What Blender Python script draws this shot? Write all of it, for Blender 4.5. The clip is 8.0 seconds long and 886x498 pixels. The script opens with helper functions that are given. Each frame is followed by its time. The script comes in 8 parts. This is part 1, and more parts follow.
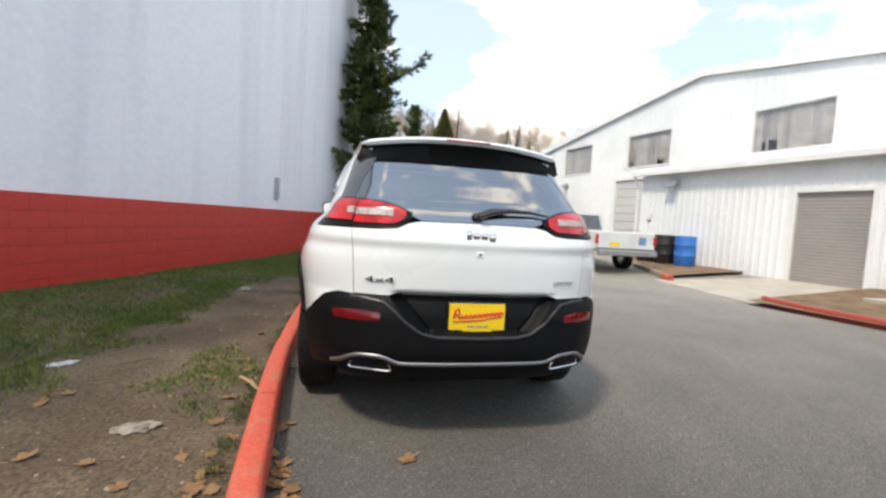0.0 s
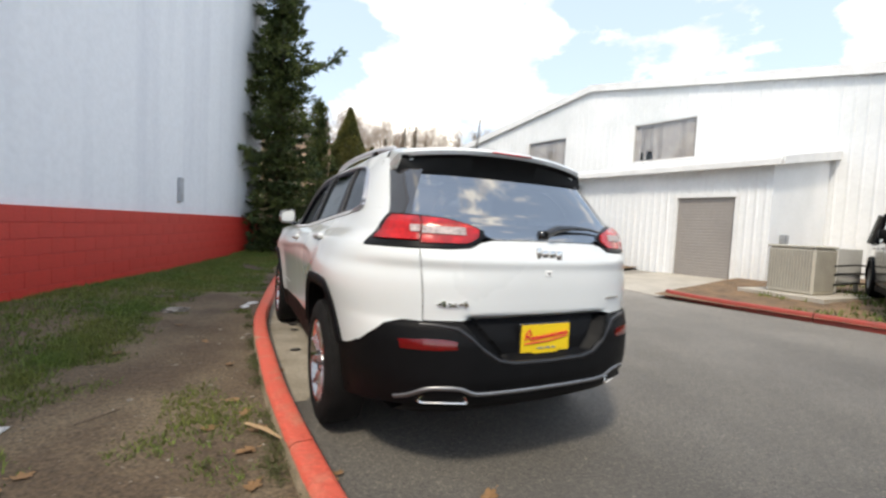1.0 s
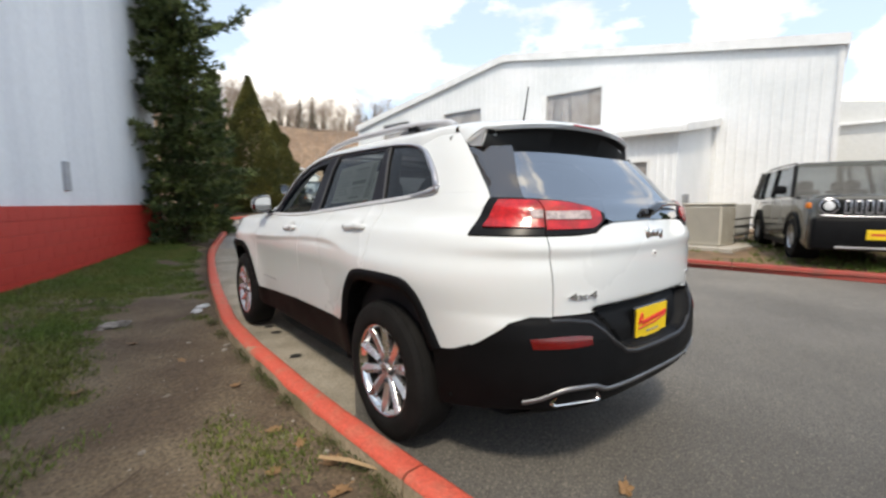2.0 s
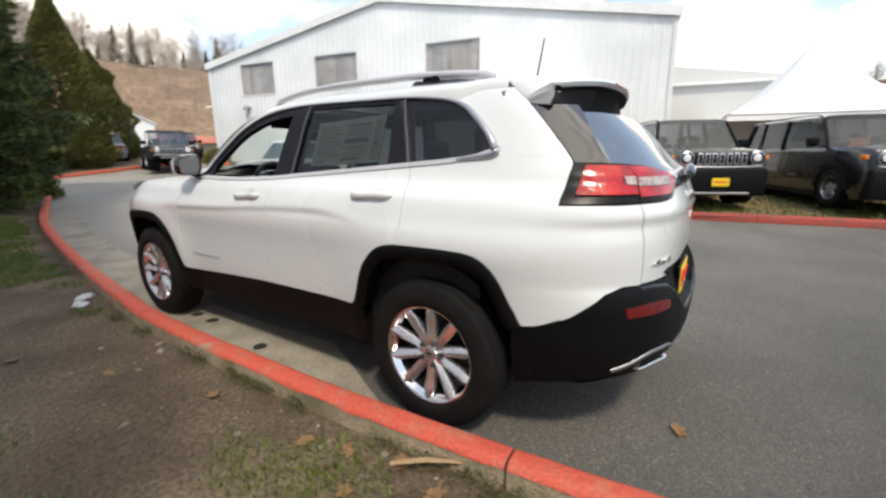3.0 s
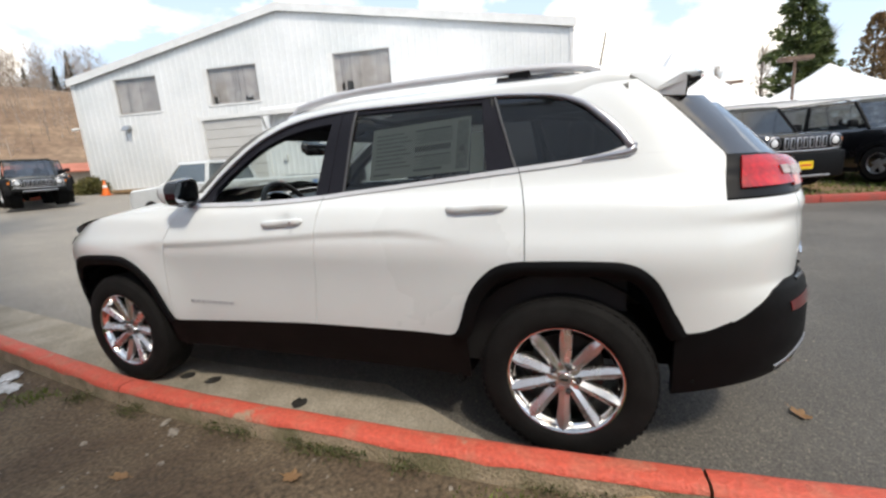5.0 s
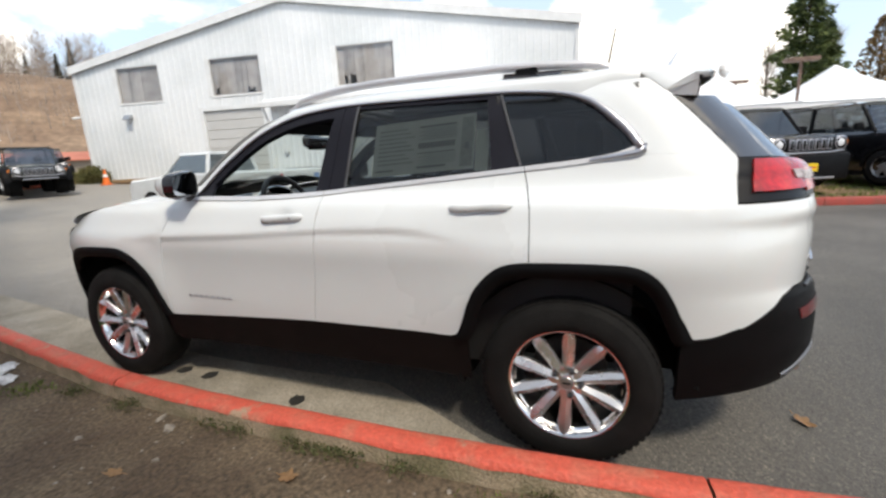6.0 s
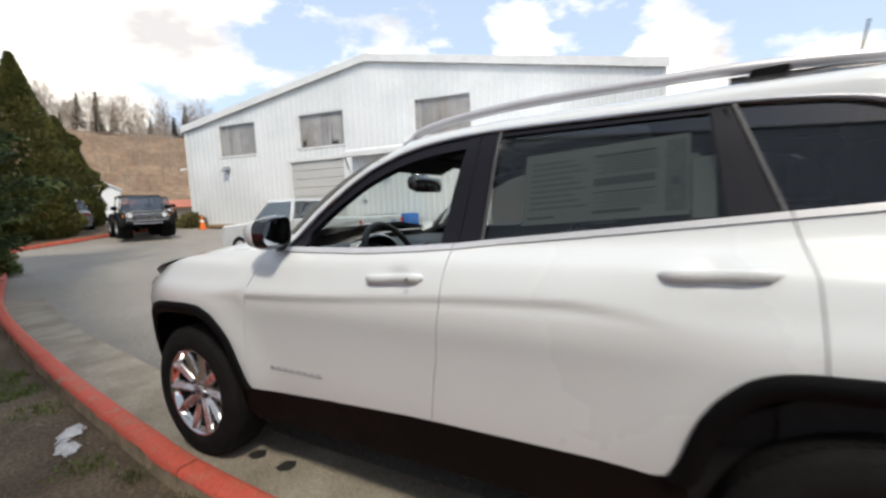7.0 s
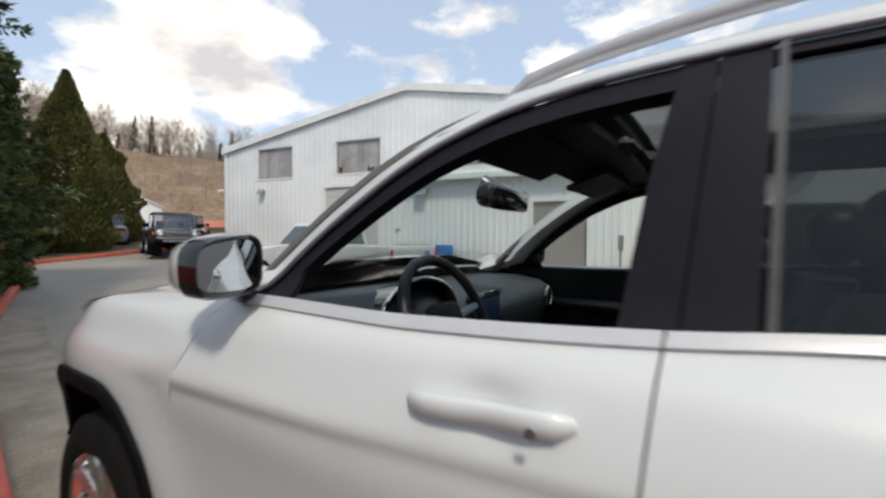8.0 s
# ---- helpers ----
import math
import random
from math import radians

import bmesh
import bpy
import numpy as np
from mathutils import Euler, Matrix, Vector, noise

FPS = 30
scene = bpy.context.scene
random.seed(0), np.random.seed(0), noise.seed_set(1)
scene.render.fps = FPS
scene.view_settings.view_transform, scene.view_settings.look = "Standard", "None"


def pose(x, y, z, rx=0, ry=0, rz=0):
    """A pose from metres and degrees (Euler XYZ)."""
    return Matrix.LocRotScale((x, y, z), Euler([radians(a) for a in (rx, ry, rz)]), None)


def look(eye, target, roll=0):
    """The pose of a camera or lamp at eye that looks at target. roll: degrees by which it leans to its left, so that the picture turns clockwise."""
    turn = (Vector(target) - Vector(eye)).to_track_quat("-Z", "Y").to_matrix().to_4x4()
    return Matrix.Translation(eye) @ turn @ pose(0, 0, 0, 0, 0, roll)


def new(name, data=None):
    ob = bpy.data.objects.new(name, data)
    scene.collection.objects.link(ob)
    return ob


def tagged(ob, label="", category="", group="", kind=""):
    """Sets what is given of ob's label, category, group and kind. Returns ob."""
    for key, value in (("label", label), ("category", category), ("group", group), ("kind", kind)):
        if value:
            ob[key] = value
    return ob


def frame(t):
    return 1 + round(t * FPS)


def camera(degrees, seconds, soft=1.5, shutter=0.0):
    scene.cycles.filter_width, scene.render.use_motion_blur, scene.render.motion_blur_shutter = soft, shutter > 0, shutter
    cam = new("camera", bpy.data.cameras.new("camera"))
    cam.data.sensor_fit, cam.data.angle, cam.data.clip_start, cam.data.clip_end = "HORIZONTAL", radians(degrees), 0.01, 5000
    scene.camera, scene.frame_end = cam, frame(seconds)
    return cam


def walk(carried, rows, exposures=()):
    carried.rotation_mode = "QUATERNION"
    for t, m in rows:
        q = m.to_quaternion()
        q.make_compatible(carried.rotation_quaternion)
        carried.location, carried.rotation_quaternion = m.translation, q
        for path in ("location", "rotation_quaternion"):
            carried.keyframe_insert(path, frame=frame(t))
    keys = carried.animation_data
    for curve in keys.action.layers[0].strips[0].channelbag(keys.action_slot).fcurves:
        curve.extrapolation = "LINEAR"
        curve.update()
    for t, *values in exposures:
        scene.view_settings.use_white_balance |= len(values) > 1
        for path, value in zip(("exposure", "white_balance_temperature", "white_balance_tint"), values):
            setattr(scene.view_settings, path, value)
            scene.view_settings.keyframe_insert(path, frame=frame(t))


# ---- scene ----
cam = camera(92.2, 8.0, soft=2.5, shutter=0.4)
PATH = [
    (0, (-0.308, -2.97, 1.144), (0.468, -1.132, 1.016), 3.4),
    (0.5, (-0.648, -2.771, 1.181), (0.372, -1.062, 0.984), 3.6),
    (1, (-0.955, -2.435, 1.186), (0.241, -0.835, 1.086), 2.9),
    (1.2, (-1.065, -2.295, 1.178), (0.14, -0.706, 1.017), 3.5),
    (2.3, (-1.522, -1.382, 1.234), (0.089, -0.226, 0.977), -0.3),
    (2.5, (-1.563, -1.216, 1.234), (0.093, -0.141, 0.912), 1.0),
    (3, (-1.695, -0.799, 1.287), (0.101, -0.038, 0.848), -0.5),
    (3.5, (-1.715, -0.431, 1.287), (0.14, 0.22, 0.921), -4.2),
    (4, (-1.735, -0.073, 1.279), (0.163, 0.402, 0.864), -3.6),
    (4.5, (-1.735, 0.143, 1.299), (0.178, 0.526, 0.858), -4.6),
    (4.7, (-1.716, 0.151, 1.297), (0.207, 0.515, 0.882), -4.2),
    (5.8, (-1.686, 0.152, 1.31), (0.239, 0.497, 0.891), -3.7),
    (6, (-1.665, 0.166, 1.309), (0.255, 0.525, 0.877), -3.0),
    (6.5, (-1.484, 0.348, 1.299), (0.419, 0.865, 0.968), -0.4),
    (7, (-1.169, 0.642, 1.3), (0.714, 1.288, 1.101), -2.8),
    (7.5, (-0.76, 0.878, 1.309), (1.079, 1.652, 1.174), -1.8),
    (8, (-0.314, 1.154, 1.28), (1.532, 1.923, 1.239), 0.2),
]
walk(cam, [(t, look(eye, target, roll)) for t, eye, target, roll in PATH], [(0.0, 0.68, 7600, 10), (1.0, 0.62, 7600, 10), (2.5, 0.55, 7500, 10), (4.5, 0.54, 7450, 10), (6.5, 0.52, 7400, 10), (7.0, 0.34, 7400, 10), (7.5, 0.18, 7300, 10), (8.0, 0.06, 7300, 10)])

# ---- light ----
SUN_WAY = Vector((-0.61, -0.40, 1.0)).normalized()   # towards the sun
world = bpy.data.worlds.new("sky")
scene.world = world
world.use_nodes = True
wn, wl = world.node_tree.nodes, world.node_tree.links
sky = wn.new("ShaderNodeTexSky")
sky.sky_type = "NISHITA"
sky.sun_disc = False
sky.sun_elevation = math.asin(SUN_WAY.z)
sky.sun_rotation = math.atan2(SUN_WAY.x, SUN_WAY.y)
sky.air_density, sky.dust_density, sky.ozone_density = 1.0, 1.2, 1.0
coords = wn.new("ShaderNodeTexCoord")
# clouds: stretched noise on the dome, broken into cumulus banks
stretch = wn.new("ShaderNodeMapping")
stretch.inputs["Scale"].default_value = (1.0, 1.0, 2.1)
stretch.inputs["Location"].default_value = (0.35, 0.9, 0.0)
wl.new(coords.outputs["Generated"], stretch.inputs["Vector"])
puff = wn.new("ShaderNodeTexNoise")
puff.inputs["Scale"].default_value, puff.inputs["Detail"].default_value, puff.inputs["Roughness"].default_value = 2.6, 8.0, 0.58
wl.new(stretch.outputs["Vector"], puff.inputs["Vector"])
# the large banks, by bearing and height in degrees, half-width and weight
BANKS = [(37, 21, 14, 0.22), (29, 10, 11, 0.17), (52, 26, 7, 0.12), (99, 12, 8, 0.18), (112, 9, 9, 0.18), (82, 19, 5, 0.08), (178, 70, 34, 0.20), (250, 30, 22, 0.10), (122, 38, 20, -0.22)]
total = puff.outputs["Fac"]
for bearing, high, wide, weight in BANKS:
    a, e = radians(bearing), radians(high)
    near = wn.new("ShaderNodeVectorMath")
    near.operation = "DOT_PRODUCT"
    near.inputs[1].default_value = (math.sin(a) * math.cos(e), math.cos(a) * math.cos(e), math.sin(e))
    wl.new(coords.outputs["Generated"], near.inputs[0])
    swell = wn.new("ShaderNodeMapRange")
    swell.interpolation_type = "SMOOTHSTEP"
    swell.inputs["From Min"].default_value, swell.inputs["From Max"].default_value = math.cos(radians(wide)), 1.0
    swell.inputs["To Max"].default_value = weight
    wl.new(near.outputs["Value"], swell.inputs["Value"])
    plus = wn.new("ShaderNodeMath")
    wl.new(total, plus.inputs[0])
    wl.new(swell.outputs["Result"], plus.inputs[1])
    total = plus.outputs["Value"]
cover = wn.new("ShaderNodeValToRGB")
cover.color_ramp.elements[0].position, cover.color_ramp.elements[1].position = 0.56, 0.66
wl.new(total, cover.inputs["Fac"])
shade = wn.new("ShaderNodeTexNoise")
shade.inputs["Scale"].default_value, shade.inputs["Detail"].default_value = 5.0, 5.0
wl.new(stretch.outputs["Vector"], shade.inputs["Vector"])
grey = wn.new("ShaderNodeValToRGB")
grey.color_ramp.elements[0].position, grey.color_ramp.elements[1].position = 0.36, 0.56
grey.color_ramp.elements[0].color, grey.color_ramp.elements[1].color = (4.8, 5.0, 5.6, 1), (9.2, 9.2, 9.2, 1)
wl.new(shade.outputs["Fac"], grey.inputs["Fac"])
lift = wn.new("ShaderNodeMix")
lift.data_type, lift.blend_type = "RGBA", "MIX"
lift.inputs[0].default_value = 0.5
lift.inputs[7].default_value = (4.9, 6.4, 8.9, 1)
wl.new(sky.outputs["Color"], lift.inputs[6])
over = wn.new("ShaderNodeMix")
over.data_type = "RGBA"
wl.new(cover.outputs["Color"], over.inputs[0])
wl.new(lift.outputs[2], over.inputs[6])
wl.new(grey.outputs["Color"], over.inputs[7])
back = wn["Background"]
back.inputs["Strength"].default_value = 0.14
wl.new(over.outputs[2], back.inputs["Color"])

sun = bpy.data.lights.new("sun", "SUN")
sun.energy, sun.angle, sun.color = 1.95, radians(7.0), (1.0, 0.977, 0.925)
sun_ob = new("sun", sun)
sun_ob.matrix_world = look(SUN_WAY * 60, (0, 0, 0))

# ---- materials ----
def surface(name, base, rough=0.6, var=0.12, scale=6.0, fine=60.0, bump=0.0, metal=0.0, second=None, coat=0.0, spec=0.5, each=0.0, mixpos=(0.4, 0.65), bump_scale=None):
    """A procedural surface: a base colour that drifts at two scales towards a second one, with fine relief."""
    m = bpy.data.materials.new(name)
    m.use_nodes = True
    n, l = m.node_tree.nodes, m.node_tree.links
    b = n["Principled BSDF"]
    b.inputs["Roughness"].default_value, b.inputs["Metallic"].default_value = rough, metal
    b.inputs["Coat Weight"].default_value = coat
    b.inputs["Coat Roughness"].default_value = 0.04
    b.inputs["Specular IOR Level"].default_value = spec
    tc = n.new("ShaderNodeTexCoord")
    big = n.new("ShaderNodeTexNoise")
    big.inputs["Scale"].default_value, big.inputs["Detail"].default_value = scale, 6
    l.new(tc.outputs["Object"], big.inputs["Vector"])
    small = n.new("ShaderNodeTexNoise")
    small.inputs["Scale"].default_value, small.inputs["Detail"].default_value = fine, 4
    l.new(tc.outputs["Object"], small.inputs["Vector"])
    ramp = n.new("ShaderNodeValToRGB")
    ramp.color_ramp.elements[0].position, ramp.color_ramp.elements[1].position = mixpos
    dark = second or tuple(c * (1 - var * 1.6) for c in base)
    ramp.color_ramp.elements[0].color, ramp.color_ramp.elements[1].color = (*base, 1), (*dark, 1)
    l.new(big.outputs["Fac"], ramp.inputs["Fac"])
    grain = n.new("ShaderNodeMix")
    grain.data_type, grain.blend_type = "RGBA", "MULTIPLY"
    grain.inputs[0].default_value = 1.0
    tone = n.new("ShaderNodeMapRange")
    tone.inputs["From Min"].default_value, tone.inputs["From Max"].default_value = 0.3, 0.7
    tone.inputs["To Min"].default_value, tone.inputs["To Max"].default_value = 1 - var, 1 + var * 0.5
    l.new(small.outputs["Fac"], tone.inputs["Value"])
    l.new(ramp.outputs["Color"], grain.inputs[6])
    l.new(tone.outputs["Result"], grain.inputs[7])
    col = grain.outputs[2]
    if each:
        info = n.new("ShaderNodeObjectInfo")
        per = n.new("ShaderNodeMapRange")
        per.inputs["To Min"].default_value, per.inputs["To Max"].default_value = 1 - each, 1 + each
        l.new(info.outputs["Random"], per.inputs["Value"])
        mul = n.new("ShaderNodeMix")
        mul.data_type, mul.blend_type = "RGBA", "MULTIPLY"
        mul.inputs[0].default_value = 1.0
        l.new(col, mul.inputs[6])
        l.new(per.outputs["Result"], mul.inputs[7])
        col = mul.outputs[2]
    l.new(col, b.inputs["Base Color"])
    rr = n.new("ShaderNodeMapRange")
    rr.inputs["To Min"].default_value, rr.inputs["To Max"].default_value = max(rough - 0.08, 0.01), min(rough + 0.1, 1)
    l.new(big.outputs["Fac"], rr.inputs["Value"])
    if rough > 0.15:
        l.new(rr.outputs["Result"], b.inputs["Roughness"])
    if bump:
        relief = n.new("ShaderNodeBump")
        relief.inputs["Strength"].default_value = bump
        relief.inputs["Distance"].default_value = 0.01
        if bump_scale:
            rel = n.new("ShaderNodeTexNoise")
            rel.inputs["Scale"].default_value, rel.inputs["Detail"].default_value = bump_scale, 5
            l.new(tc.outputs["Object"], rel.inputs["Vector"])
            l.new(rel.outputs["Fac"], relief.inputs["Height"])
        else:
            l.new(small.outputs["Fac"], relief.inputs["Height"])
        l.new(relief.outputs["Normal"], b.inputs["Normal"])
    return m


def glazing(name, tint, gloss=1.45):
    """Thin window glass: tinted see-through with a Fresnel gloss."""
    m = bpy.data.materials.new(name)
    m.use_nodes = True
    n, l = m.node_tree.nodes, m.node_tree.links
    n.remove(n["Principled BSDF"])
    see, shine, mix = n.new("ShaderNodeBsdfTransparent"), n.new("ShaderNodeBsdfGlossy"), n.new("ShaderNodeMixShader")
    see.inputs["Color"].default_value = (*tint, 1)
    shine.inputs["Roughness"].default_value = 0.015
    shine.inputs["Color"].default_value = (0.9, 0.93, 0.97, 1)
    # Schlick's gloss, the same from both sides
    f0 = ((gloss - 1) / (gloss + 1)) ** 2
    lw, power, fac = n.new("ShaderNodeLayerWeight"), n.new("ShaderNodeMath"), n.new("ShaderNodeMath")
    lw.inputs["Blend"].default_value = 0.5
    power.operation, fac.operation = "POWER", "MULTIPLY_ADD"
    power.inputs[1].default_value = 5.0
    fac.inputs[1].default_value, fac.inputs[2].default_value = 1 - f0, f0
    l.new(lw.outputs["Facing"], power.inputs[0])
    l.new(power.outputs["Value"], fac.inputs[0])
    l.new(fac.outputs["Value"], mix.inputs[0])
    l.new(see.outputs[0], mix.inputs[1])
    l.new(shine.outputs[0], mix.inputs[2])
    l.new(mix.outputs[0], n["Material Output"].inputs["Surface"])
    return m


# ---- mesh helpers ----
def part(name, bm, material, parent=None, label="", smooth=False, at=None):
    """Links a bmesh as one mesh object, under a thing or a part."""
    me = bpy.data.meshes.new(name)
    bm.to_mesh(me)
    bm.free()
    for mat in (material if isinstance(material, (list, tuple)) else [material]):
        me.materials.append(mat)
    if smooth:
        me.polygons.foreach_set("use_smooth", [True] * len(me.polygons))
        me.set_sharp_from_angle(angle=radians(smooth if smooth > 1 else 40))
    ob = new(name, me)
    if parent:
        ob.parent = parent
    if at is not None:
        ob.matrix_basis = at
    if label:
        tagged(ob, label)
    return ob


def thing(name, label, category, at=None, group="", kind=""):
    """An Empty at a thing's base, which parents its parts."""
    ob = new(name)
    ob.empty_display_size = 0.2
    if at is not None:
        ob.matrix_basis = at
    return tagged(ob, label, category, group, kind)


def box(bm, lo, hi, bevel=0.0, m=None, mat=0, seg=1):
    """A box from corner to corner, with bevelled edges."""
    lo, hi = Vector(lo), Vector(hi)
    c, s = (lo + hi) / 2, hi - lo
    t = Matrix.Translation(c) @ Matrix.Diagonal((*s, 1))
    made = bmesh.ops.create_cube(bm, size=1, matrix=(m @ t) if m else t)
    vs = made["verts"]
    faces = {f for v in vs for f in v.link_faces}
    for f in faces:
        f.material_index = mat
    if bevel:
        es = list({e for v in vs for e in v.link_edges})
        bmesh.ops.bevel(bm, geom=es, offset=bevel, segments=seg, affect="EDGES", profile=0.5)


def loft(bm, rings, closed=True, caps=True, mat=0):
    """Skins rings of equal length."""
    vs = [[bm.verts.new(p) for p in r] for r in rings]
    n = len(rings[0])
    for a, b in zip(vs, vs[1:]):
        for i in range(n if closed else n - 1):
            j = (i + 1) % n
            try:
                bm.faces.new((a[i], a[j], b[j], b[i])).material_index = mat
            except ValueError:
                pass
    if caps and closed:
        for r, flip in ((vs[0], True), (vs[-1], False)):
            try:
                bm.faces.new(list(reversed(r)) if flip else r).material_index = mat
            except ValueError:
                pass
    return vs


def tube(bm, pts, radius, seg=8, closed=False, flat=1.0, mat=0):
    """A round bar along points. radius may be one number or one for each point."""
    pts = [Vector(p) for p in pts]
    rad = [float(r) for r in radius] if isinstance(radius, (list, tuple)) else [radius] * len(pts)
    rings = []
    for i, p in enumerate(pts):
        a = pts[i - 1] if i or closed else p
        b = pts[(i + 1) % len(pts)] if i < len(pts) - 1 or closed else p
        d = (b - a).normalized()
        up = Vector((0, 0, 1)) if abs(d.z) < 0.9 else Vector((0, 1, 0))
        s = d.cross(up).normalized()
        u = s.cross(d)
        rings.append([p + rad[i] * (math.cos(k / seg * math.tau) * s + flat * math.sin(k / seg * math.tau) * u) for k in range(seg)])
    if closed:
        rings.append(rings[0])
    loft(bm, rings, True, not closed, mat)


def lathe(bm, profile, seg=48, axis="x", mat=0):
    """Turns (along the axis, radius) pairs round the axis x, y or z."""
    rings = []
    for k in range(seg + 1):
        a = k / seg * math.tau
        c, s = math.cos(a), math.sin(a)
        rings.append([{"x": (h, r * c, r * s), "y": (r * c, h, r * s), "z": (r * c, r * s, h)}[axis] for h, r in profile])
    loft(bm, rings, False, False, mat)
    bmesh.ops.remove_doubles(bm, verts=bm.verts[:], dist=1e-5)


def keys(pairs):
    """A smooth-enough function through (at, value) pairs."""
    xs, ys = zip(*sorted(pairs))
    return lambda v: float(np.interp(v, xs, ys))


def curve_keys(pairs):
    """A monotone cubic through (at, value) pairs."""
    xs, ys = (np.array(v, float) for v in zip(*sorted(pairs)))
    d = np.diff(ys) / np.diff(xs)
    m = np.concatenate([[d[0]], [0 if a * b <= 0 else 2 * a * b / (a + b) for a, b in zip(d, d[1:])], [d[-1]]])

    def f(v):
        v = min(max(v, xs[0]), xs[-1])
        i = min(int(np.searchsorted(xs, v, "right")) - 1, len(xs) - 2)
        h = xs[i + 1] - xs[i]
        t = (v - xs[i]) / h
        return float((2 * t**3 - 3 * t**2 + 1) * ys[i] + (t**3 - 2 * t**2 + t) * h * m[i] + (-2 * t**3 + 3 * t**2) * ys[i + 1] + (t**3 - t**2) * h * m[i + 1])
    return f


# the car's own frame: x to its right, y ahead from the rear axle, z up
CAR = pose(0.864, -0.168, 0, 0, 0, -11.0)


def C(x, y, z=0.0):
    return CAR @ Vector((x, y, z))


def rise(x, y):
    """The lie of the land: level round the car, rising beyond the far kerb to the sheds and up the lane."""
    a = 0.045 * min(max(x - 7.6, 0), 4.2)
    u = min(max(y - 6.5, 0), 24)
    b = 0.05 * (u * u / 6 if u < 3 else u - 1.5)
    return a + b

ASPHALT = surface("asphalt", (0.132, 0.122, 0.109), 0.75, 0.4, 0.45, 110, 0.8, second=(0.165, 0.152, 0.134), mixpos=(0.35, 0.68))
# noisy brightness ramp put into the colour, from dark parking strip to pale lane
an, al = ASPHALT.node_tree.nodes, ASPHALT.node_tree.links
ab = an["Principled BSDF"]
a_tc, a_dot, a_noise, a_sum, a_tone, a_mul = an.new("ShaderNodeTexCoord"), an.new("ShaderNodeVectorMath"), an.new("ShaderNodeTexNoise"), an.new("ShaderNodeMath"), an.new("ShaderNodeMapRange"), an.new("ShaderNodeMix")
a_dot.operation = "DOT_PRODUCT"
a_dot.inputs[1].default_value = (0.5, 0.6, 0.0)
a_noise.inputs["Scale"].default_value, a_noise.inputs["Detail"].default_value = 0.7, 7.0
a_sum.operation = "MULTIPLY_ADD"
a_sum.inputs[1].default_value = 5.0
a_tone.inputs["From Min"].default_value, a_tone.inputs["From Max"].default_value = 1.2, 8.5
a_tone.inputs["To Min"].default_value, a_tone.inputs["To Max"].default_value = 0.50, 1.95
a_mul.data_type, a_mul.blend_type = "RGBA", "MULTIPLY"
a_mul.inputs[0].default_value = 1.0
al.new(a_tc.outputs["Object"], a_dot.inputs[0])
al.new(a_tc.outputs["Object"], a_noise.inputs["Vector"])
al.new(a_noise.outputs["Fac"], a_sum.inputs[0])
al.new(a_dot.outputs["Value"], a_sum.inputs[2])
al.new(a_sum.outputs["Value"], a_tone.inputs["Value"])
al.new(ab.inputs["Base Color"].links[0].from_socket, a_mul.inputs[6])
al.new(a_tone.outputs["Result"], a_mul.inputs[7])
# single pale and dark stones in the surface
a_cell, a_spot, a_mul2 = an.new("ShaderNodeTexVoronoi"), an.new("ShaderNodeValToRGB"), an.new("ShaderNodeMix")
a_cell.inputs["Scale"].default_value = 130.0
a_sepc = an.new("ShaderNodeSeparateColor")
a_spot.color_ramp.elements[0].position, a_spot.color_ramp.elements[1].position = 0.08, 0.97
a_spot.color_ramp.elements[0].color, a_spot.color_ramp.elements[1].color = (0.62, 0.62, 0.62, 1), (1.75, 1.7, 1.62, 1)
for at_, tone_ in ((0.16, 0.93), (0.80, 1.05)):
    e_ = a_spot.color_ramp.elements.new(at_)
    e_.color = (tone_, tone_, tone_, 1)
a_mul2.data_type, a_mul2.blend_type = "RGBA", "MULTIPLY"
a_mul2.inputs[0].default_value = 1.0
al.new(a_tc.outputs["Object"], a_cell.inputs["Vector"])
al.new(a_cell.outputs["Color"], a_sepc.inputs["Color"])
al.new(a_sepc.outputs["Red"], a_spot.inputs["Fac"])
al.new(a_mul.outputs[2], a_mul2.inputs[6])
al.new(a_spot.outputs["Color"], a_mul2.inputs[7])
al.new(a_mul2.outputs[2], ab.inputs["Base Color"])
CONCRETE = surface("gutter_concrete", (0.36, 0.315, 0.25), 0.9, 0.35, 2.5, 90, 0.6, second=(0.25, 0.22, 0.17))
SOIL = surface("soil", (0.100, 0.068, 0.042), 0.95, 0.6, 1.3, 55, 2.2, second=(0.21, 0.158, 0.100), mixpos=(0.42, 0.72), bump_scale=22)
KERB_RAW = surface("raw_kerb", (0.36, 0.285, 0.20), 0.9, 0.35, 5.0, 80, 0.9, second=(0.17, 0.150, 0.085))
KERB_RED = surface("red_kerb_paint", (0.60, 0.098, 0.060), 0.65, 0.2, 7.0, 55, 0.8, second=(0.50, 0.165, 0.105), mixpos=(0.48, 0.75))
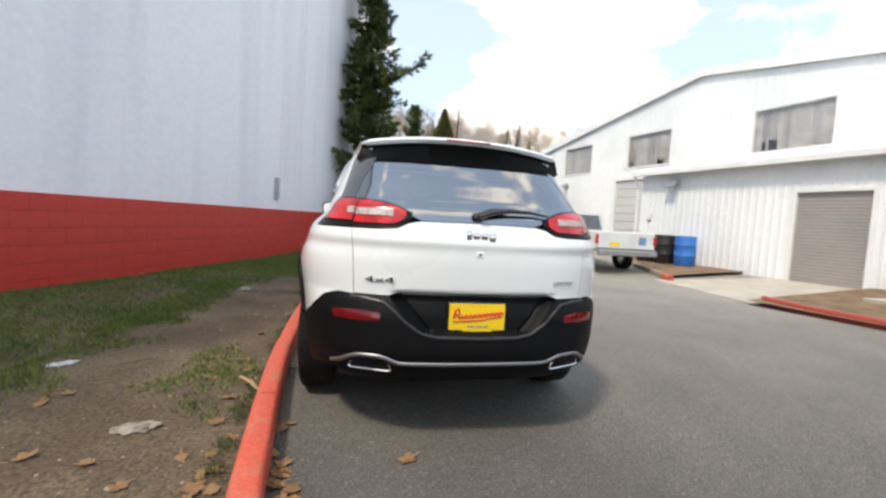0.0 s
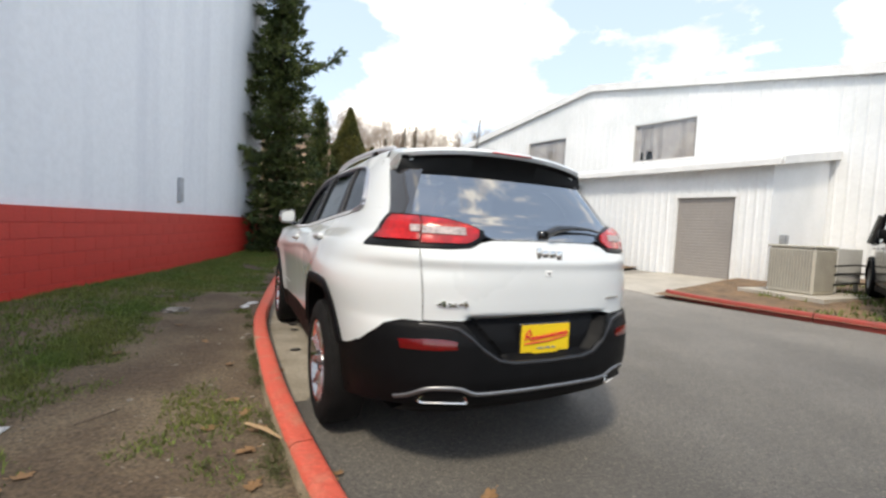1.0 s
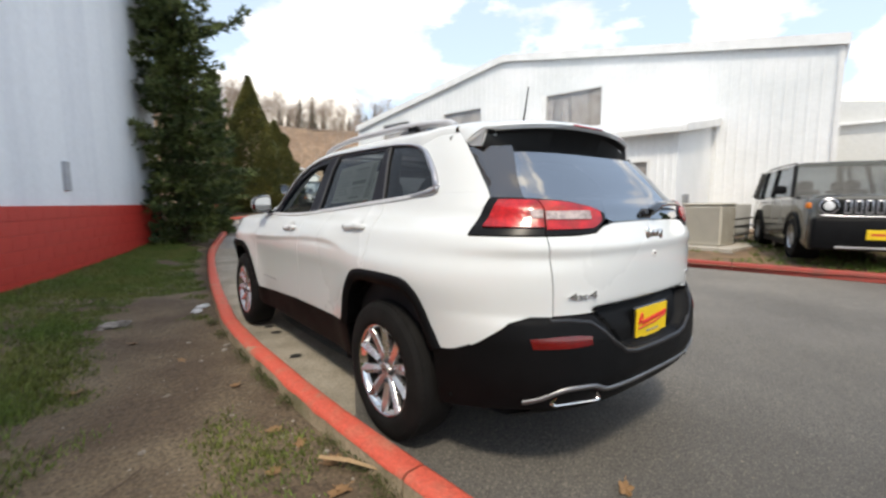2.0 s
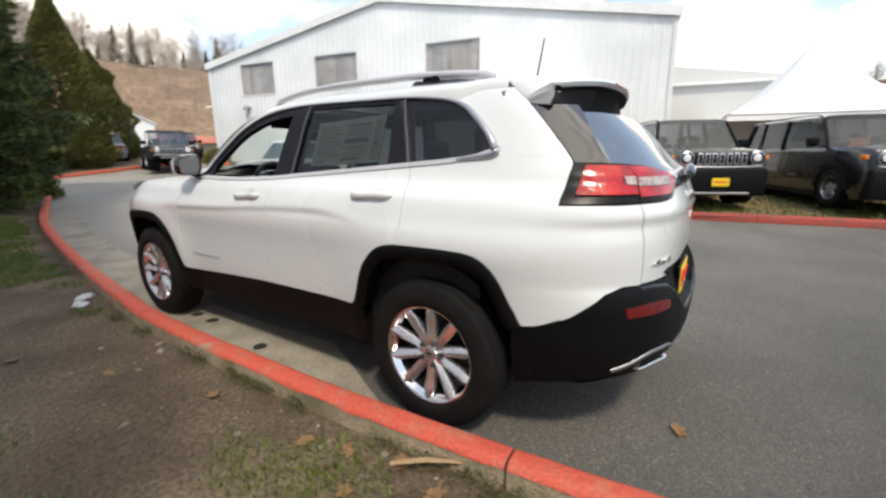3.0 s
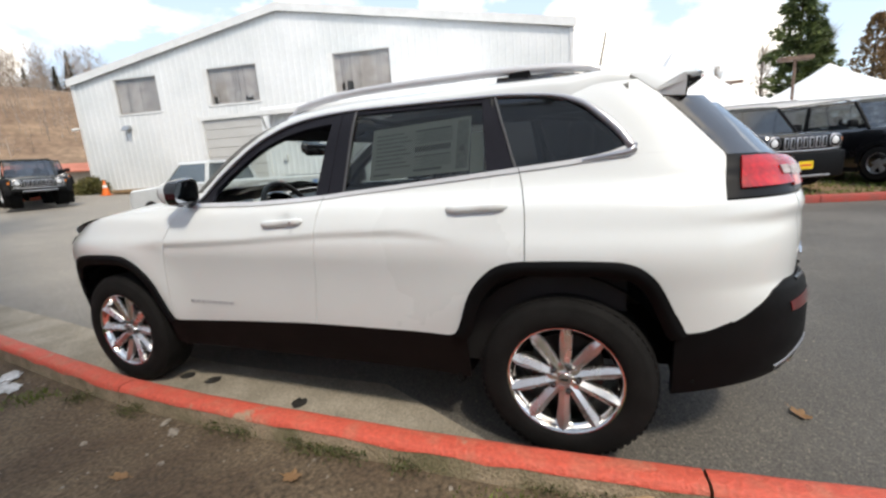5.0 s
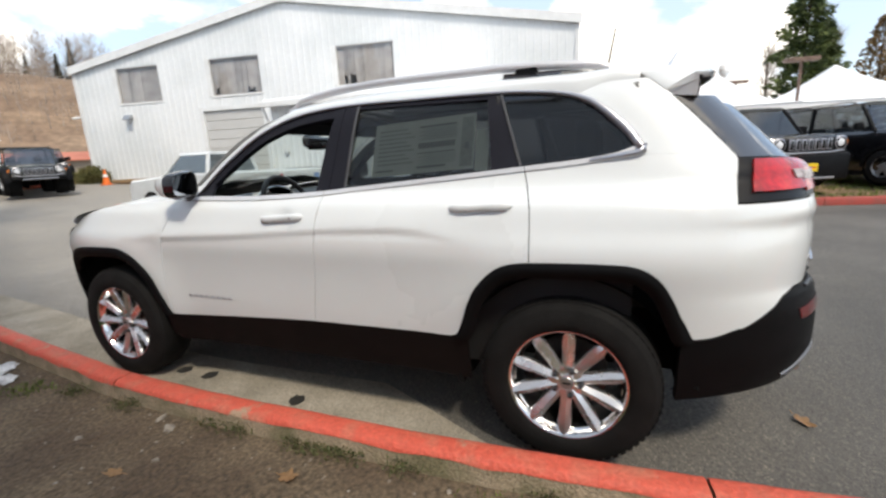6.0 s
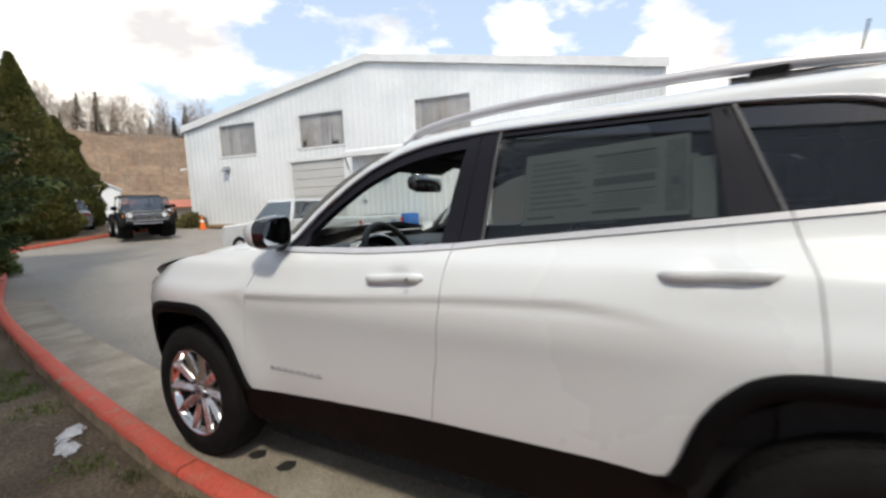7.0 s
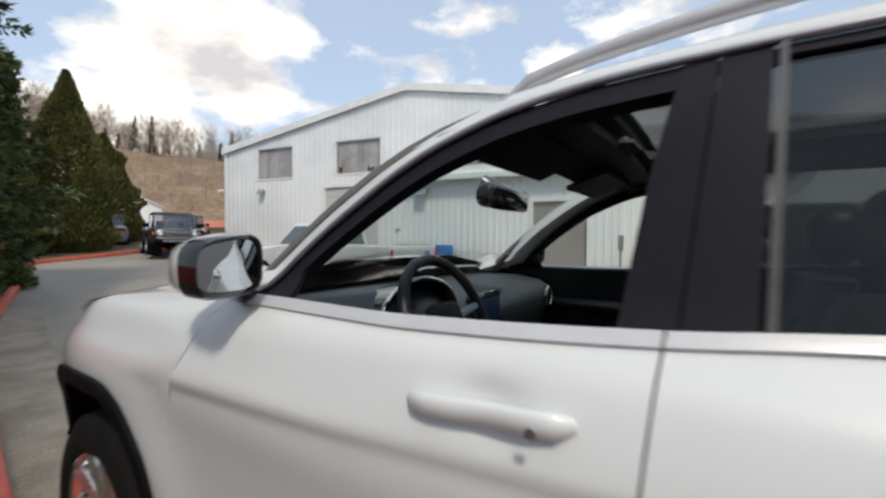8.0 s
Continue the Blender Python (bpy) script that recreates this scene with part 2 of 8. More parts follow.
# the paint has worn off in places, down to the concrete
kn, kl = KERB_RED.node_tree.nodes, KERB_RED.node_tree.links
k_tc, k_noise, k_ramp, k_mix = kn.new("ShaderNodeTexCoord"), kn.new("ShaderNodeTexNoise"), kn.new("ShaderNodeValToRGB"), kn.new("ShaderNodeMix")
k_noise.inputs["Scale"].default_value, k_noise.inputs["Detail"].default_value, k_noise.inputs["Roughness"].default_value = 3.2, 9.0, 0.66
k_ramp.color_ramp.elements[0].position, k_ramp.color_ramp.elements[1].position = 0.585, 0.66
k_mix.data_type = "RGBA"
k_mix.inputs[7].default_value = (0.36, 0.255, 0.17, 1)
k_base = kn["Principled BSDF"].inputs["Base Color"]
kl.new(k_tc.outputs["Object"], k_noise.inputs["Vector"])
kl.new(k_noise.outputs["Fac"], k_ramp.inputs["Fac"])
kl.new(k_ramp.outputs["Color"], k_mix.inputs[0])
kl.new(k_base.links[0].from_socket, k_mix.inputs[6])
kl.new(k_mix.outputs[2], k_base)
KERB_RED_FAR = surface("weathered_red_paint", (0.36, 0.05, 0.035), 0.6, 0.16, 5.0, 55, 0.25, second=(0.26, 0.06, 0.045))
WALL_RED = surface("red_block_paint", (0.58, 0.042, 0.030), 0.5, 0.1, 1.0, 30, 0.12, second=(0.44, 0.034, 0.026))
WALL_GREY = surface("pale_grey_wall_paint", (0.82, 0.85, 0.89), 0.55, 0.04, 0.5, 12, 0.05, second=(0.73, 0.76, 0.81), mixpos=(0.45, 0.75))
# rain streaks down the pale wall
for n_ in [n_ for n_ in WALL_GREY.node_tree.nodes if n_.type == "TEX_NOISE" and n_.inputs["Scale"].default_value < 1]:
    down = WALL_GREY.node_tree.nodes.new("ShaderNodeMapping")
    down.inputs["Scale"].default_value = (4.0, 4.0, 0.25)
    WALL_GREY.node_tree.links.new(n_.inputs["Vector"].links[0].from_socket, down.inputs["Vector"])
    WALL_GREY.node_tree.links.new(down.outputs["Vector"], n_.inputs["Vector"])
# grey streaks mixed into the colour, denser towards the wall's end by the spruce
wn_, wl_ = WALL_GREY.node_tree.nodes, WALL_GREY.node_tree.links
w_tc, w_sep, w_end, w_str, w_map, w_fac, w_mix = wn_.new("ShaderNodeTexCoord"), wn_.new("ShaderNodeSeparateXYZ"), wn_.new("ShaderNodeMapRange"), wn_.new("ShaderNodeTexNoise"), wn_.new("ShaderNodeMapping"), wn_.new("ShaderNodeMath"), wn_.new("ShaderNodeMix")
w_end.inputs["From Min"].default_value, w_end.inputs["From Max"].default_value = 9.0, 10.5
w_map.inputs["Scale"].default_value = (2.5, 2.5, 0.3)
w_str.inputs["Scale"].default_value, w_str.inputs["Detail"].default_value = 1.6, 6.0
w_fac.operation = "MULTIPLY"
w_mix.data_type = "RGBA"
w_mix.inputs[7].default_value = (0.34, 0.36, 0.36, 1)
wl_.new(w_tc.outputs["Object"], w_sep.inputs[0])
wl_.new(w_sep.outputs["X"], w_end.inputs["Value"])
wl_.new(w_tc.outputs["Object"], w_map.inputs["Vector"])
wl_.new(w_map.outputs["Vector"], w_str.inputs["Vector"])
wl_.new(w_end.outputs["Result"], w_fac.inputs[0])
wl_.new(w_str.outputs["Fac"], w_fac.inputs[1])
w_base = wn_["Principled BSDF"].inputs["Base Color"]
wl_.new(w_base.links[0].from_socket, w_mix.inputs[6])
wl_.new(w_fac.outputs["Value"], w_mix.inputs[0])
wl_.new(w_mix.outputs[2], w_base)
STEEL_WHITE = surface("white_steel_cladding", (0.80, 0.81, 0.81), 0.45, 0.04, 0.35, 9, 0.0, second=(0.68, 0.70, 0.70))
TRIM_WHITE = surface("white_trim", (0.78, 0.78, 0.77), 0.45, 0.05, 2.0, 20)
DOOR_GREY = surface("grey_roller_door", (0.30, 0.275, 0.255), 0.5, 0.06, 1.0, 15)
DOOR_PALE = surface("pale_roller_door", (0.56, 0.55, 0.53), 0.5, 0.05, 1.0, 15)
FRAME_ALU = surface("window_frame_metal", (0.62, 0.59, 0.56), 0.4, 0.08, 3, 30, metal=0.4)
GLASS_SHED = glazing("shed_window_glass", (0.9, 0.9, 0.9))
GLASS_CLEAR = glazing("clear_car_glass", (0.80, 0.87, 0.845), 1.5)
GLASS_TINT = glazing("privacy_glass", (0.08, 0.085, 0.095), 1.65)
GLASS_REAR = glazing("tailgate_glass", (0.08, 0.085, 0.095), 4.0)
CURTAIN = surface("grey_blind", (0.58, 0.55, 0.53), 0.8, 0.15, 2.5, 12, second=(0.46, 0.43, 0.41))
GRAVEL_BED = surface("bark_bed", (0.24, 0.15, 0.085), 0.95, 0.35, 3.0, 60, 0.9, second=(0.14, 0.095, 0.06))
BLACK_PLASTIC = surface("black_plastic", (0.014, 0.014, 0.015), 0.5, 0.12, 12, 180, 0.12)
RUBBER = surface("tyre_rubber", (0.0105, 0.010, 0.0098), 0.8, 0.2, 9, 120, 0.2, spec=0.2)
CHROME = surface("chrome", (0.75, 0.74, 0.73), 0.06, 0.02, 4, 30, metal=1.0)
STEEL = surface("galvanised_steel", (0.45, 0.46, 0.47), 0.4, 0.1, 6, 60, metal=0.8)
BARK = surface("bark", (0.10, 0.07, 0.05), 0.95, 0.3, 8, 60, 0.8)
TIMBER = surface("weathered_timber", (0.36, 0.24, 0.13), 0.8, 0.2, 4, 50, 0.3)

# ---- ground ----
KERB_CAR = [(0.75, -7.2), (0.1, -5.0), (-0.42, -3.4), (-0.72, -2.3), (-0.895, -1.42), (-0.94, -1.0), (-1.0, -0.38), (-1.045, 0.27), (-1.06, 0.91), (-1.07, 1.7), (-1.045, 2.46), (-0.985, 3.0), (-0.9, 3.7), (-0.775, 4.65)]
KERB_LINE = [C(x, y).xy for x, y in KERB_CAR] + [Vector(p) for p in [(1.62, 6.3), (2.42, 8.4), (3.15, 10.0), (5.0, 13.7), (6.1, 16.0), (6.55, 17.2), (7.2, 17.9), (8.3, 18.4), (9.8, 18.8), (12.5, 19.8), (18.0, 22.5)]]


def smooth_line(pts, step=0.12):
    """Catmull-Rom through points, at even steps."""
    out = []
    for i in range(len(pts) - 1):
        p0, p1, p2, p3 = pts[max(i - 1, 0)], pts[i], pts[i + 1], pts[min(i + 2, len(pts) - 1)]
        n = max(2, int((p2 - p1).length / step))
        for k in range(n):
            t = k / n
            out.append(0.5 * ((2 * p1) + (p2 - p0) * t + (2 * p0 - 5 * p1 + 4 * p2 - p3) * t * t + (3 * p1 - p0 - 3 * p2 + p3) * t**3))
    return out + [pts[-1]]


EDGE = smooth_line(KERB_LINE)
EDGE_L = []
for i, p in enumerate(EDGE):
    d = (EDGE[min(i + 1, len(EDGE) - 1)] - EDGE[max(i - 1, 0)]).normalized()
    EDGE_L.append(Vector((-d.y, d.x)))


def left_of_kerb(x, y):
    """Signed distance behind the kerb's road edge (positive on the lawn)."""
    q = Vector((x, y))
    i = min(range(0, len(EDGE), 2), key=lambda k: (EDGE[k] - q).length_squared)
    return (q - EDGE[i]).dot(EDGE_L[i])


# one sheet of asphalt to the horizon: fine steps near by, wide far off
axis_x = sorted(set([-400, -200, -90, -45, -25, -14] + [x * 1.0 for x in range(-8, 22)] + [24, 28, 34, 42, 55, 80, 130, 220, 400]))
axis_y = sorted(set([-400, -200, -90, -45, -25, -15] + [y * 1.0 for y in range(-10, 34)] + [38, 44, 55, 80, 130, 220, 400]))
bm = bmesh.new()
rows = [[bm.verts.new((x, y, rise(x, y))) for x in axis_x] for y in axis_y]
for a, b in zip(rows, rows[1:]):
    for i in range(len(axis_x) - 1):
        bm.faces.new((a[i], a[i + 1], b[i + 1], b[i]))
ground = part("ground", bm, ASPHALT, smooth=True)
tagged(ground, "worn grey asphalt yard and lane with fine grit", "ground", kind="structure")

# concrete gutter along the kerb
bm = bmesh.new()
G1 = min(range(len(EDGE)), key=lambda k: (EDGE[k] - Vector((3.0, 9.8))).length)


def lies(p, z):
    return (p.x, p.y, rise(p.x, p.y) + z)


vs = []
G0 = min(range(len(EDGE)), key=lambda k: (EDGE[k] - C(-1.06, 0.30).xy).length)
for i in range(G0, G1, 2):
    p, l = EDGE[i], EDGE_L[i]
    w = (0.50 + 0.02 * math.sin(i * 0.21)) * min(1, 0.25 + (i - G0) / 8)
    vs.append([bm.verts.new(lies(p - l * w * k / 3, 0.006 if k < 3 else 0.0045)) for k in range(4)])
for a, b in zip(vs, vs[1:]):
    for k in range(3):
        bm.faces.new((a[k], a[k + 1], b[k + 1], b[k]))
gutter = part("gutter", bm, CONCRETE, smooth=True)
tagged(gutter, "pale worn concrete gutter strip along the kerb", "gutter", kind="structure")

# lawn and bare soil behind the kerb, one uneven sheet
def lawn_height(d, x, y):
    n = noise.noise(Vector((x * 1.3, y * 1.3, 0))) * 0.018 + noise.noise(Vector((x * 5, y * 5, 3))) * 0.008
    return 0.030 + 0.035 * min(max(d - 0.2, 0), 2) + n * min(1, max(d - 0.1, 0) * 4)


bm = bmesh.new()
grid = []
for i in range(0, len(EDGE), 1):
    p, l = EDGE[i], EDGE_L[i]
    row = []
    for d in (0.13, 0.2, 0.28, 0.36, 0.45, 0.55, 0.66, 0.78, 0.9, 1.05, 1.2, 1.4, 1.6, 1.85, 2.1, 2.4, 2.8, 3.3, 4.0, 5.0, 6.5, 9.0):
        q = p + l * d
        row.append(bm.verts.new((q.x, q.y, rise(q.x, q.y) + lawn_height(d, q.x, q.y))))
    grid.append(row)
for a, b in zip(grid, grid[1:]):
    for k in range(len(a) - 1):
        bm.faces.new((a[k], b[k], b[k + 1], a[k + 1]))
lawn = part("lawn", bm, SOIL, smooth=True)
tagged(lawn, "patchy lawn of bare brown soil and thin grass", "ground", kind="structure")

# kerb stones: raw concrete with red paint on top and on the road side, in lengths with open joints
KERB_H, KERB_W = 0.135, 0.125


def kerb_run(name, line, left, i0, i1, red, raw, label, group, h=KERB_H, w=KERB_W):
    """One kerb stone following the line from i0 to i1."""
    base = thing(name, label, "kerb", group=group)
    for what, mat in (("core", raw), ("paint", red)):
        bm = bmesh.new()
        rings = []
        for i in range(i0, i1 + 1):
            p, l = line[i], left[i]
            trim = 0.006 if i in (i0, i1) else 0.0
            d = (line[min(i + 1, len(line) - 1)] - line[max(i - 1, 0)]).normalized()
            p = p + d * (trim if i == i0 else -trim)
            wob = 0.006 * noise.noise(Vector((p.x * 3.5, p.y * 3.5, 9))) + 0.003 * noise.noise(Vector((p.x * 11, p.y * 11, 4)))
            z = rise(p.x, p.y)
            if what == "core":
                prof = [(0.0, -0.05), (0.006, h - 0.022), (0.014, h - 0.006), (0.026, h), (w - 0.026, h), (w - 0.012, h - 0.008), (w - 0.004, h - 0.026), (w + 0.012, -0.05)]
            else:
                drip = 0.004 + 0.030 * max(0, noise.noise(Vector((p.x * 5, p.y * 5, 2)))) + 0.012 * max(0, noise.noise(Vector((p.x * 14, p.y * 14, 6))))
                e = 0.0025
                prof = [(-e, 0.012 + drip * 0.5), (0.004 - e, h - 0.022), (0.012 - e, h - 0.004), (0.026, h + e), (w - 0.026, h + e), (w - 0.010, h - 0.006), (w - 0.003 + e, h - 0.016 - drip), (w - 0.012, h - 0.024 - drip), (0.03, 0.02)]
            rings.append([Vector((p.x, p.y, z + zz + wob)) + Vector((l.x, l.y, 0)) * a for a, zz in prof])
        loft(bm, rings, True, True)
        bmesh.ops.recalc_face_normals(bm, faces=bm.faces[:])
        part(what, bm, mat, base, smooth=50)
    return base


joint_targets = [C(-1.05, -0.52).xy, C(-1.13, 2.43).xy]
cuts = [min(range(len(EDGE)), key=lambda k: (EDGE[k] - j).length) for j in joint_targets]
run = cuts[1] - cuts[0]
stops = [0] + [c for c in range(cuts[0] - 2 * run, cuts[0], run) if c > 6] + cuts
while stops[-1] + run < len(EDGE) - 1:
    stops.append(stops[-1] + run)
stops.append(len(EDGE) - 1)
for a, b in zip(stops, stops[1:]):
    kerb_run("kerb_stone", EDGE, EDGE_L, a, b, KERB_RED, KERB_RAW, "concrete kerb stone painted bright red, raw at the back", "kerb along the lawn")

# ---- pale building with the red base, beside the lawn ----
GREY_A, GREY_DIR = Vector((-2.86, 3.08)), Vector((0.5107, 0.8598))
GREY_TURN = pose(GREY_A.x, GREY_A.y, 0, 0, 0, math.degrees(math.atan2(GREY_DIR.y, GREY_DIR.x)))
# in its own frame: x along the wall, y into the building
grey_house = thing("painted_building", "pale grey metal building on a red-painted block base", "building", GREY_TURN)
bm = bmesh.new()
box(bm, (-16, 0.02, -0.3), (10.6, 9, 1.199), 0)
part("base_core", bm, WALL_RED, grey_house)
block = None
for k in range(6):
    z0 = 0.0 + 0.2 * k
    for j in range(-22, 27):
        x0 = j * 0.4 + (0.2 if k % 2 else 0)
        if block is None:
            bm = bmesh.new()
            box(bm, (0.0008, -0.03, 0.0015), (0.3992, 0.03, 0.1985), 0.0022)
            first = part("block", bm, WALL_RED, grey_house, at=pose(x0, -0.002, z0))
            block = first.data
        elif x0 < 10.4:
            ob = new("block", block)
            ob.parent = grey_house
            ob.matrix_basis = pose(x0, -0.002, z0)

bm = bmesh.new()
box(bm, (-16.0, 0.03, 1.2), (10.6, 9, 8.5), 0.004)
part("wall", bm, WALL_GREY, grey_house)
bm = bmesh.new()
box(bm, (-16.2, -0.15, 8.5), (10.8, 9.2, 8.75), 0.01)
part("roof", bm, TRIM_WHITE, grey_house)
bm = bmesh.new()
box(bm, (5.42, -0.03, 1.45), (5.56, 0.05, 1.93), 0.008)
part("vent_plate", bm, surface("vent_grey", (0.42, 0.44, 0.47), 0.5), grey_house, "small grey plate on the wall")

# ---- white steel hall: gable wall towards the yard ----
HALL_X, HALL_Y0, HALL_Y1, PEAK_Y = 16.85, -2.12, 21.3, 10.1
EAVE_Z, PEAK_Z = 6.15, 8.13
hall = thing("steel_hall", "white ribbed steel hall with a low gable and blinds", "building")


def top_at(y):
    return EAVE_Z + (PEAK_Z - EAVE_Z) * (1 - abs(y - PEAK_Y) / (PEAK_Y - HALL_Y0 if y < PEAK_Y else HALL_Y1 - PEAK_Y))


OPENINGS = [(16.63, 18.93, 4.44, 6.04), (11.47, 13.95, 4.45, 6.04), (5.29, 7.84, 4.45, 6.04), (11.6, 14.6, -0.2, 3.82)]
# wall sheets between the openings, cut out and 0.2 m thick
ys = sorted({HALL_Y0, HALL_Y1, PEAK_Y, *[v for o in OPENINGS for v in o[:2]]})
for a, b in zip(ys, ys[1:]):
    mid = (a + b) / 2
    holes = sorted([(o[2], o[3]) for o in OPENINGS if o[0] < mid < o[1]])
    spans, z = [], -0.3
    for z0, z1 in holes:
        if z0 > z:
            spans.append((z, z0))
        z = z1
    spans.append((z, None))
    for z0, z1 in spans:
        ta, tb = (top_at(a), top_at(b)) if z1 is None else (z1, z1)
        bm = bmesh.new()
        loft(bm, [[(HALL_X + dx, a, z0), (HALL_X + dx, b, z0), (HALL_X + dx, b, tb), (HALL_X + dx, a, ta)] for dx in (0, 0.2)])
        bmesh.ops.recalc_face_normals(bm, faces=bm.faces[:])
        part("wall_panel", bm, STEEL_WHITE, hall)
# the sheet's ribs
bm = bmesh.new()
y = HALL_Y0 + 0.15
while y < HALL_Y1:
    holes = sorted([(o[2] - 0.08, o[3] + 0.08) for o in OPENINGS if o[0] - 0.1 < y < o[1] + 0.1])
    z, spans = -0.1, []
    for z0, z1 in holes:
        if z0 > z:
            spans.append((z, z0))
        z = max(z, z1)
    spans.append((z, top_at(y) - 0.1))
    for z0, z1 in spans:
        loft(bm, [[(HALL_X, y - 0.045, zz), (HALL_X - 0.018, y - 0.02, zz), (HALL_X - 0.018, y + 0.02, zz), (HALL_X, y + 0.045, zz)] for zz in (z0, z1)])
    y += 0.305
bmesh.ops.recalc_face_normals(bm, faces=bm.faces[:])
tagged(part("wall_ribs", bm, STEEL_WHITE, hall), kind="stuff")
# side walls, roof
for yy, sgn in ((HALL_Y0, 1), (HALL_Y1, -1)):
    bm = bmesh.new()
    box(bm, (HALL_X + 0.2, min(yy, yy + 0.2 * sgn), -0.3), (HALL_X + 40, max(yy, yy + 0.2 * sgn), EAVE_Z), 0)
    part("side_wall", bm, STEEL_WHITE, hall)
for y0, z0 in ((HALL_Y0 - 0.12, EAVE_Z - 0.02), (HALL_Y1 + 0.12, EAVE_Z - 0.02)):
    bm = bmesh.new()
    loft(bm, [[(x, y0, z0), (x, PEAK_Y, PEAK_Z + 0.03), (x, PEAK_Y, PEAK_Z + 0.15), (x, y0, z0 + 0.12)] for x in (HALL_X - 0.12, HALL_X + 40)])
    bmesh.ops.recalc_face_normals(bm, faces=bm.faces[:])
    part("roof", bm, STEEL, hall)
    bm = bmesh.new()
    loft(bm, [[(x, y0, z0 - 0.2), (x, PEAK_Y, PEAK_Z - 0.15), (x, PEAK_Y, PEAK_Z + 0.17), (x, y0, z0 + 0.14)] for x in (HALL_X - 0.17, HALL_X - 0.12)])
    bmesh.ops.recalc_face_normals(bm, faces=bm.faces[:])
    part("verge_trim", bm, TRIM_WHITE, hall)
for yy in (HALL_Y0 - 0.03, HALL_Y1 - 0.12):
    bm = bmesh.new()
    box(bm, (HALL_X - 0.06, yy, -0.2), (HALL_X - 0.031, yy + 0.15, EAVE_Z - 0.1), 0.005)
    part("corner_trim", bm, TRIM_WHITE, hall)
# windows: deep reveal, metal frame, mullions, panes, blinds behind
for y0, y1, z0, z1 in OPENINGS[:3]:
    win = new("window")
    win.parent = hall
    bm = bmesh.new()
    t = 0.04
    for a in ((y0, z0, y1, z0 + t), (y0, z1 - t, y1, z1), (y0, z0 + t, y0 + t, z1 - t), (y1 - t, z0 + t, y1, z1 - t)):
        box(bm, (HALL_X + 0.02, a[0], a[1]), (HALL_X + 0.1, a[2], a[3]), 0.006)
    part("window_frame", bm, FRAME_ALU, win)
    bm = bmesh.new()
    box(bm, (HALL_X - 0.03, y0 - 0.09, z0 - 0.07), (HALL_X - 0.002, y1 + 0.09, z0), 0.006)
    part("window_sill", bm, TRIM_WHITE, win)
    bm = bmesh.new()
    box(bm, (HALL_X - 0.034, y1 + 0.003, z0 + 0.01), (HALL_X - 0.004, y1 + 0.2, z1 + 0.02), 0.006)
    part("jamb_trim", bm, TRIM_WHITE, win)
    for k in range(3):
        ya, yb = y0 + t + (y1 - y0 - 2 * t) * k / 3, y0 + t + (y1 - y0 - 2 * t) * (k + 1) / 3
        bm = bmesh.new()
        box(bm, (HALL_X + 0.05, ya, z0 + t), (HALL_X + 0.056, yb, z1 - t))
        part("pane", bm, GLASS_SHED, win).visible_shadow = False
    n = int((y1 - y0) / 0.13)
    bm = bmesh.new()
    for k in range(n):
        yy = y0 + (k + 0.5) / n * (y1 - y0)
        drop = z0 + 0.05 + (random.random() * 0.5 if random.random() < 0.25 else 0)
        box(bm, (-0.004, -0.058, drop), (0.004, 0.062, z1), 0, Matrix.Translation((HALL_X + 0.13, yy, 0)) @ Matrix.Rotation(random.uniform(-0.35, 0.2), 4, "Z"))
    tagged(part("blind", bm, CURTAIN, win), "grey vertical blind strips")
# dark room behind
bm = bmesh.new()
box(bm, (HALL_X + 0.9, HALL_Y0 + 0.3, 3.9), (HALL_X + 1.0, HALL_Y1 - 0.3, EAVE_Z - 0.1))
part("inner_wall", bm, surface("dim_inner_wall", (0.4, 0.38, 0.36), 0.9), hall)
# big sectional door, closed
door = new("sectional_door")
door.parent = hall
for k in range(8):
    z0 = 0.45 + k * 0.42
    bm = bmesh.new()
    box(bm, (HALL_X + 0.06, 11.6, z0), (HALL_X + 0.1, 14.6, z0 + 0.405), 0.012)
    part("door_panel", bm, DOOR_PALE, door)
bm = bmesh.new()
box(bm, (HALL_X - 0.034, 11.4, 3.82), (HALL_X - 0.004, 14.8, 3.98), 0.006)
box(bm, (HALL_X - 0.034, 14.6, 0.3), (HALL_X - 0.004, 14.78, 3.82), 0.006)
part("door_trim", bm, TRIM_WHITE, hall)

# lean-to in front of the hall
SHED_X, SHED_Y0, SHED_Y1 = 11.8, 1.22, 8.2
shed = thing("lean_to", "white ribbed steel lean-to with a grey roller door", "shed")
bm = bmesh.new()
for a, b, z0 in ((SHED_Y0, 2.0, -0.1), (2.0, 3.45, 2.37), (3.45, SHED_Y1, -0.1)):
    box(bm, (SHED_X, a, z0), (SHED_X + 0.12, b, 3.15), 0)
part("wall", bm, STEEL_WHITE, shed)
for yy in (SHED_Y0, SHED_Y1 - 0.12):
    bm = bmesh.new()
    loft(bm, [[(SHED_X + 0.12, yy + d, -0.1), (HALL_X - 0.035, yy + d, -0.1), (HALL_X - 0.035, yy + d, 4.0), (SHED_X + 0.12, yy + d, 3.15)] for d in (0, 0.12)])
    bmesh.ops.recalc_face_normals(bm, faces=bm.faces[:])
    part("side_wall", bm, STEEL_WHITE, shed)
bm = bmesh.new()
y = SHED_Y0 + 0.12
while y < SHED_Y1 - 0.05:
    zlo = 2.5 if 1.85 < y < 3.6 else 0.05
    loft(bm, [[(SHED_X, y - 0.045, zz), (SHED_X - 0.018, y - 0.018, zz), (SHED_X - 0.018, y + 0.018, zz), (SHED_X, y + 0.045, zz)] for zz in (zlo, 3.12)])
    y += 0.2
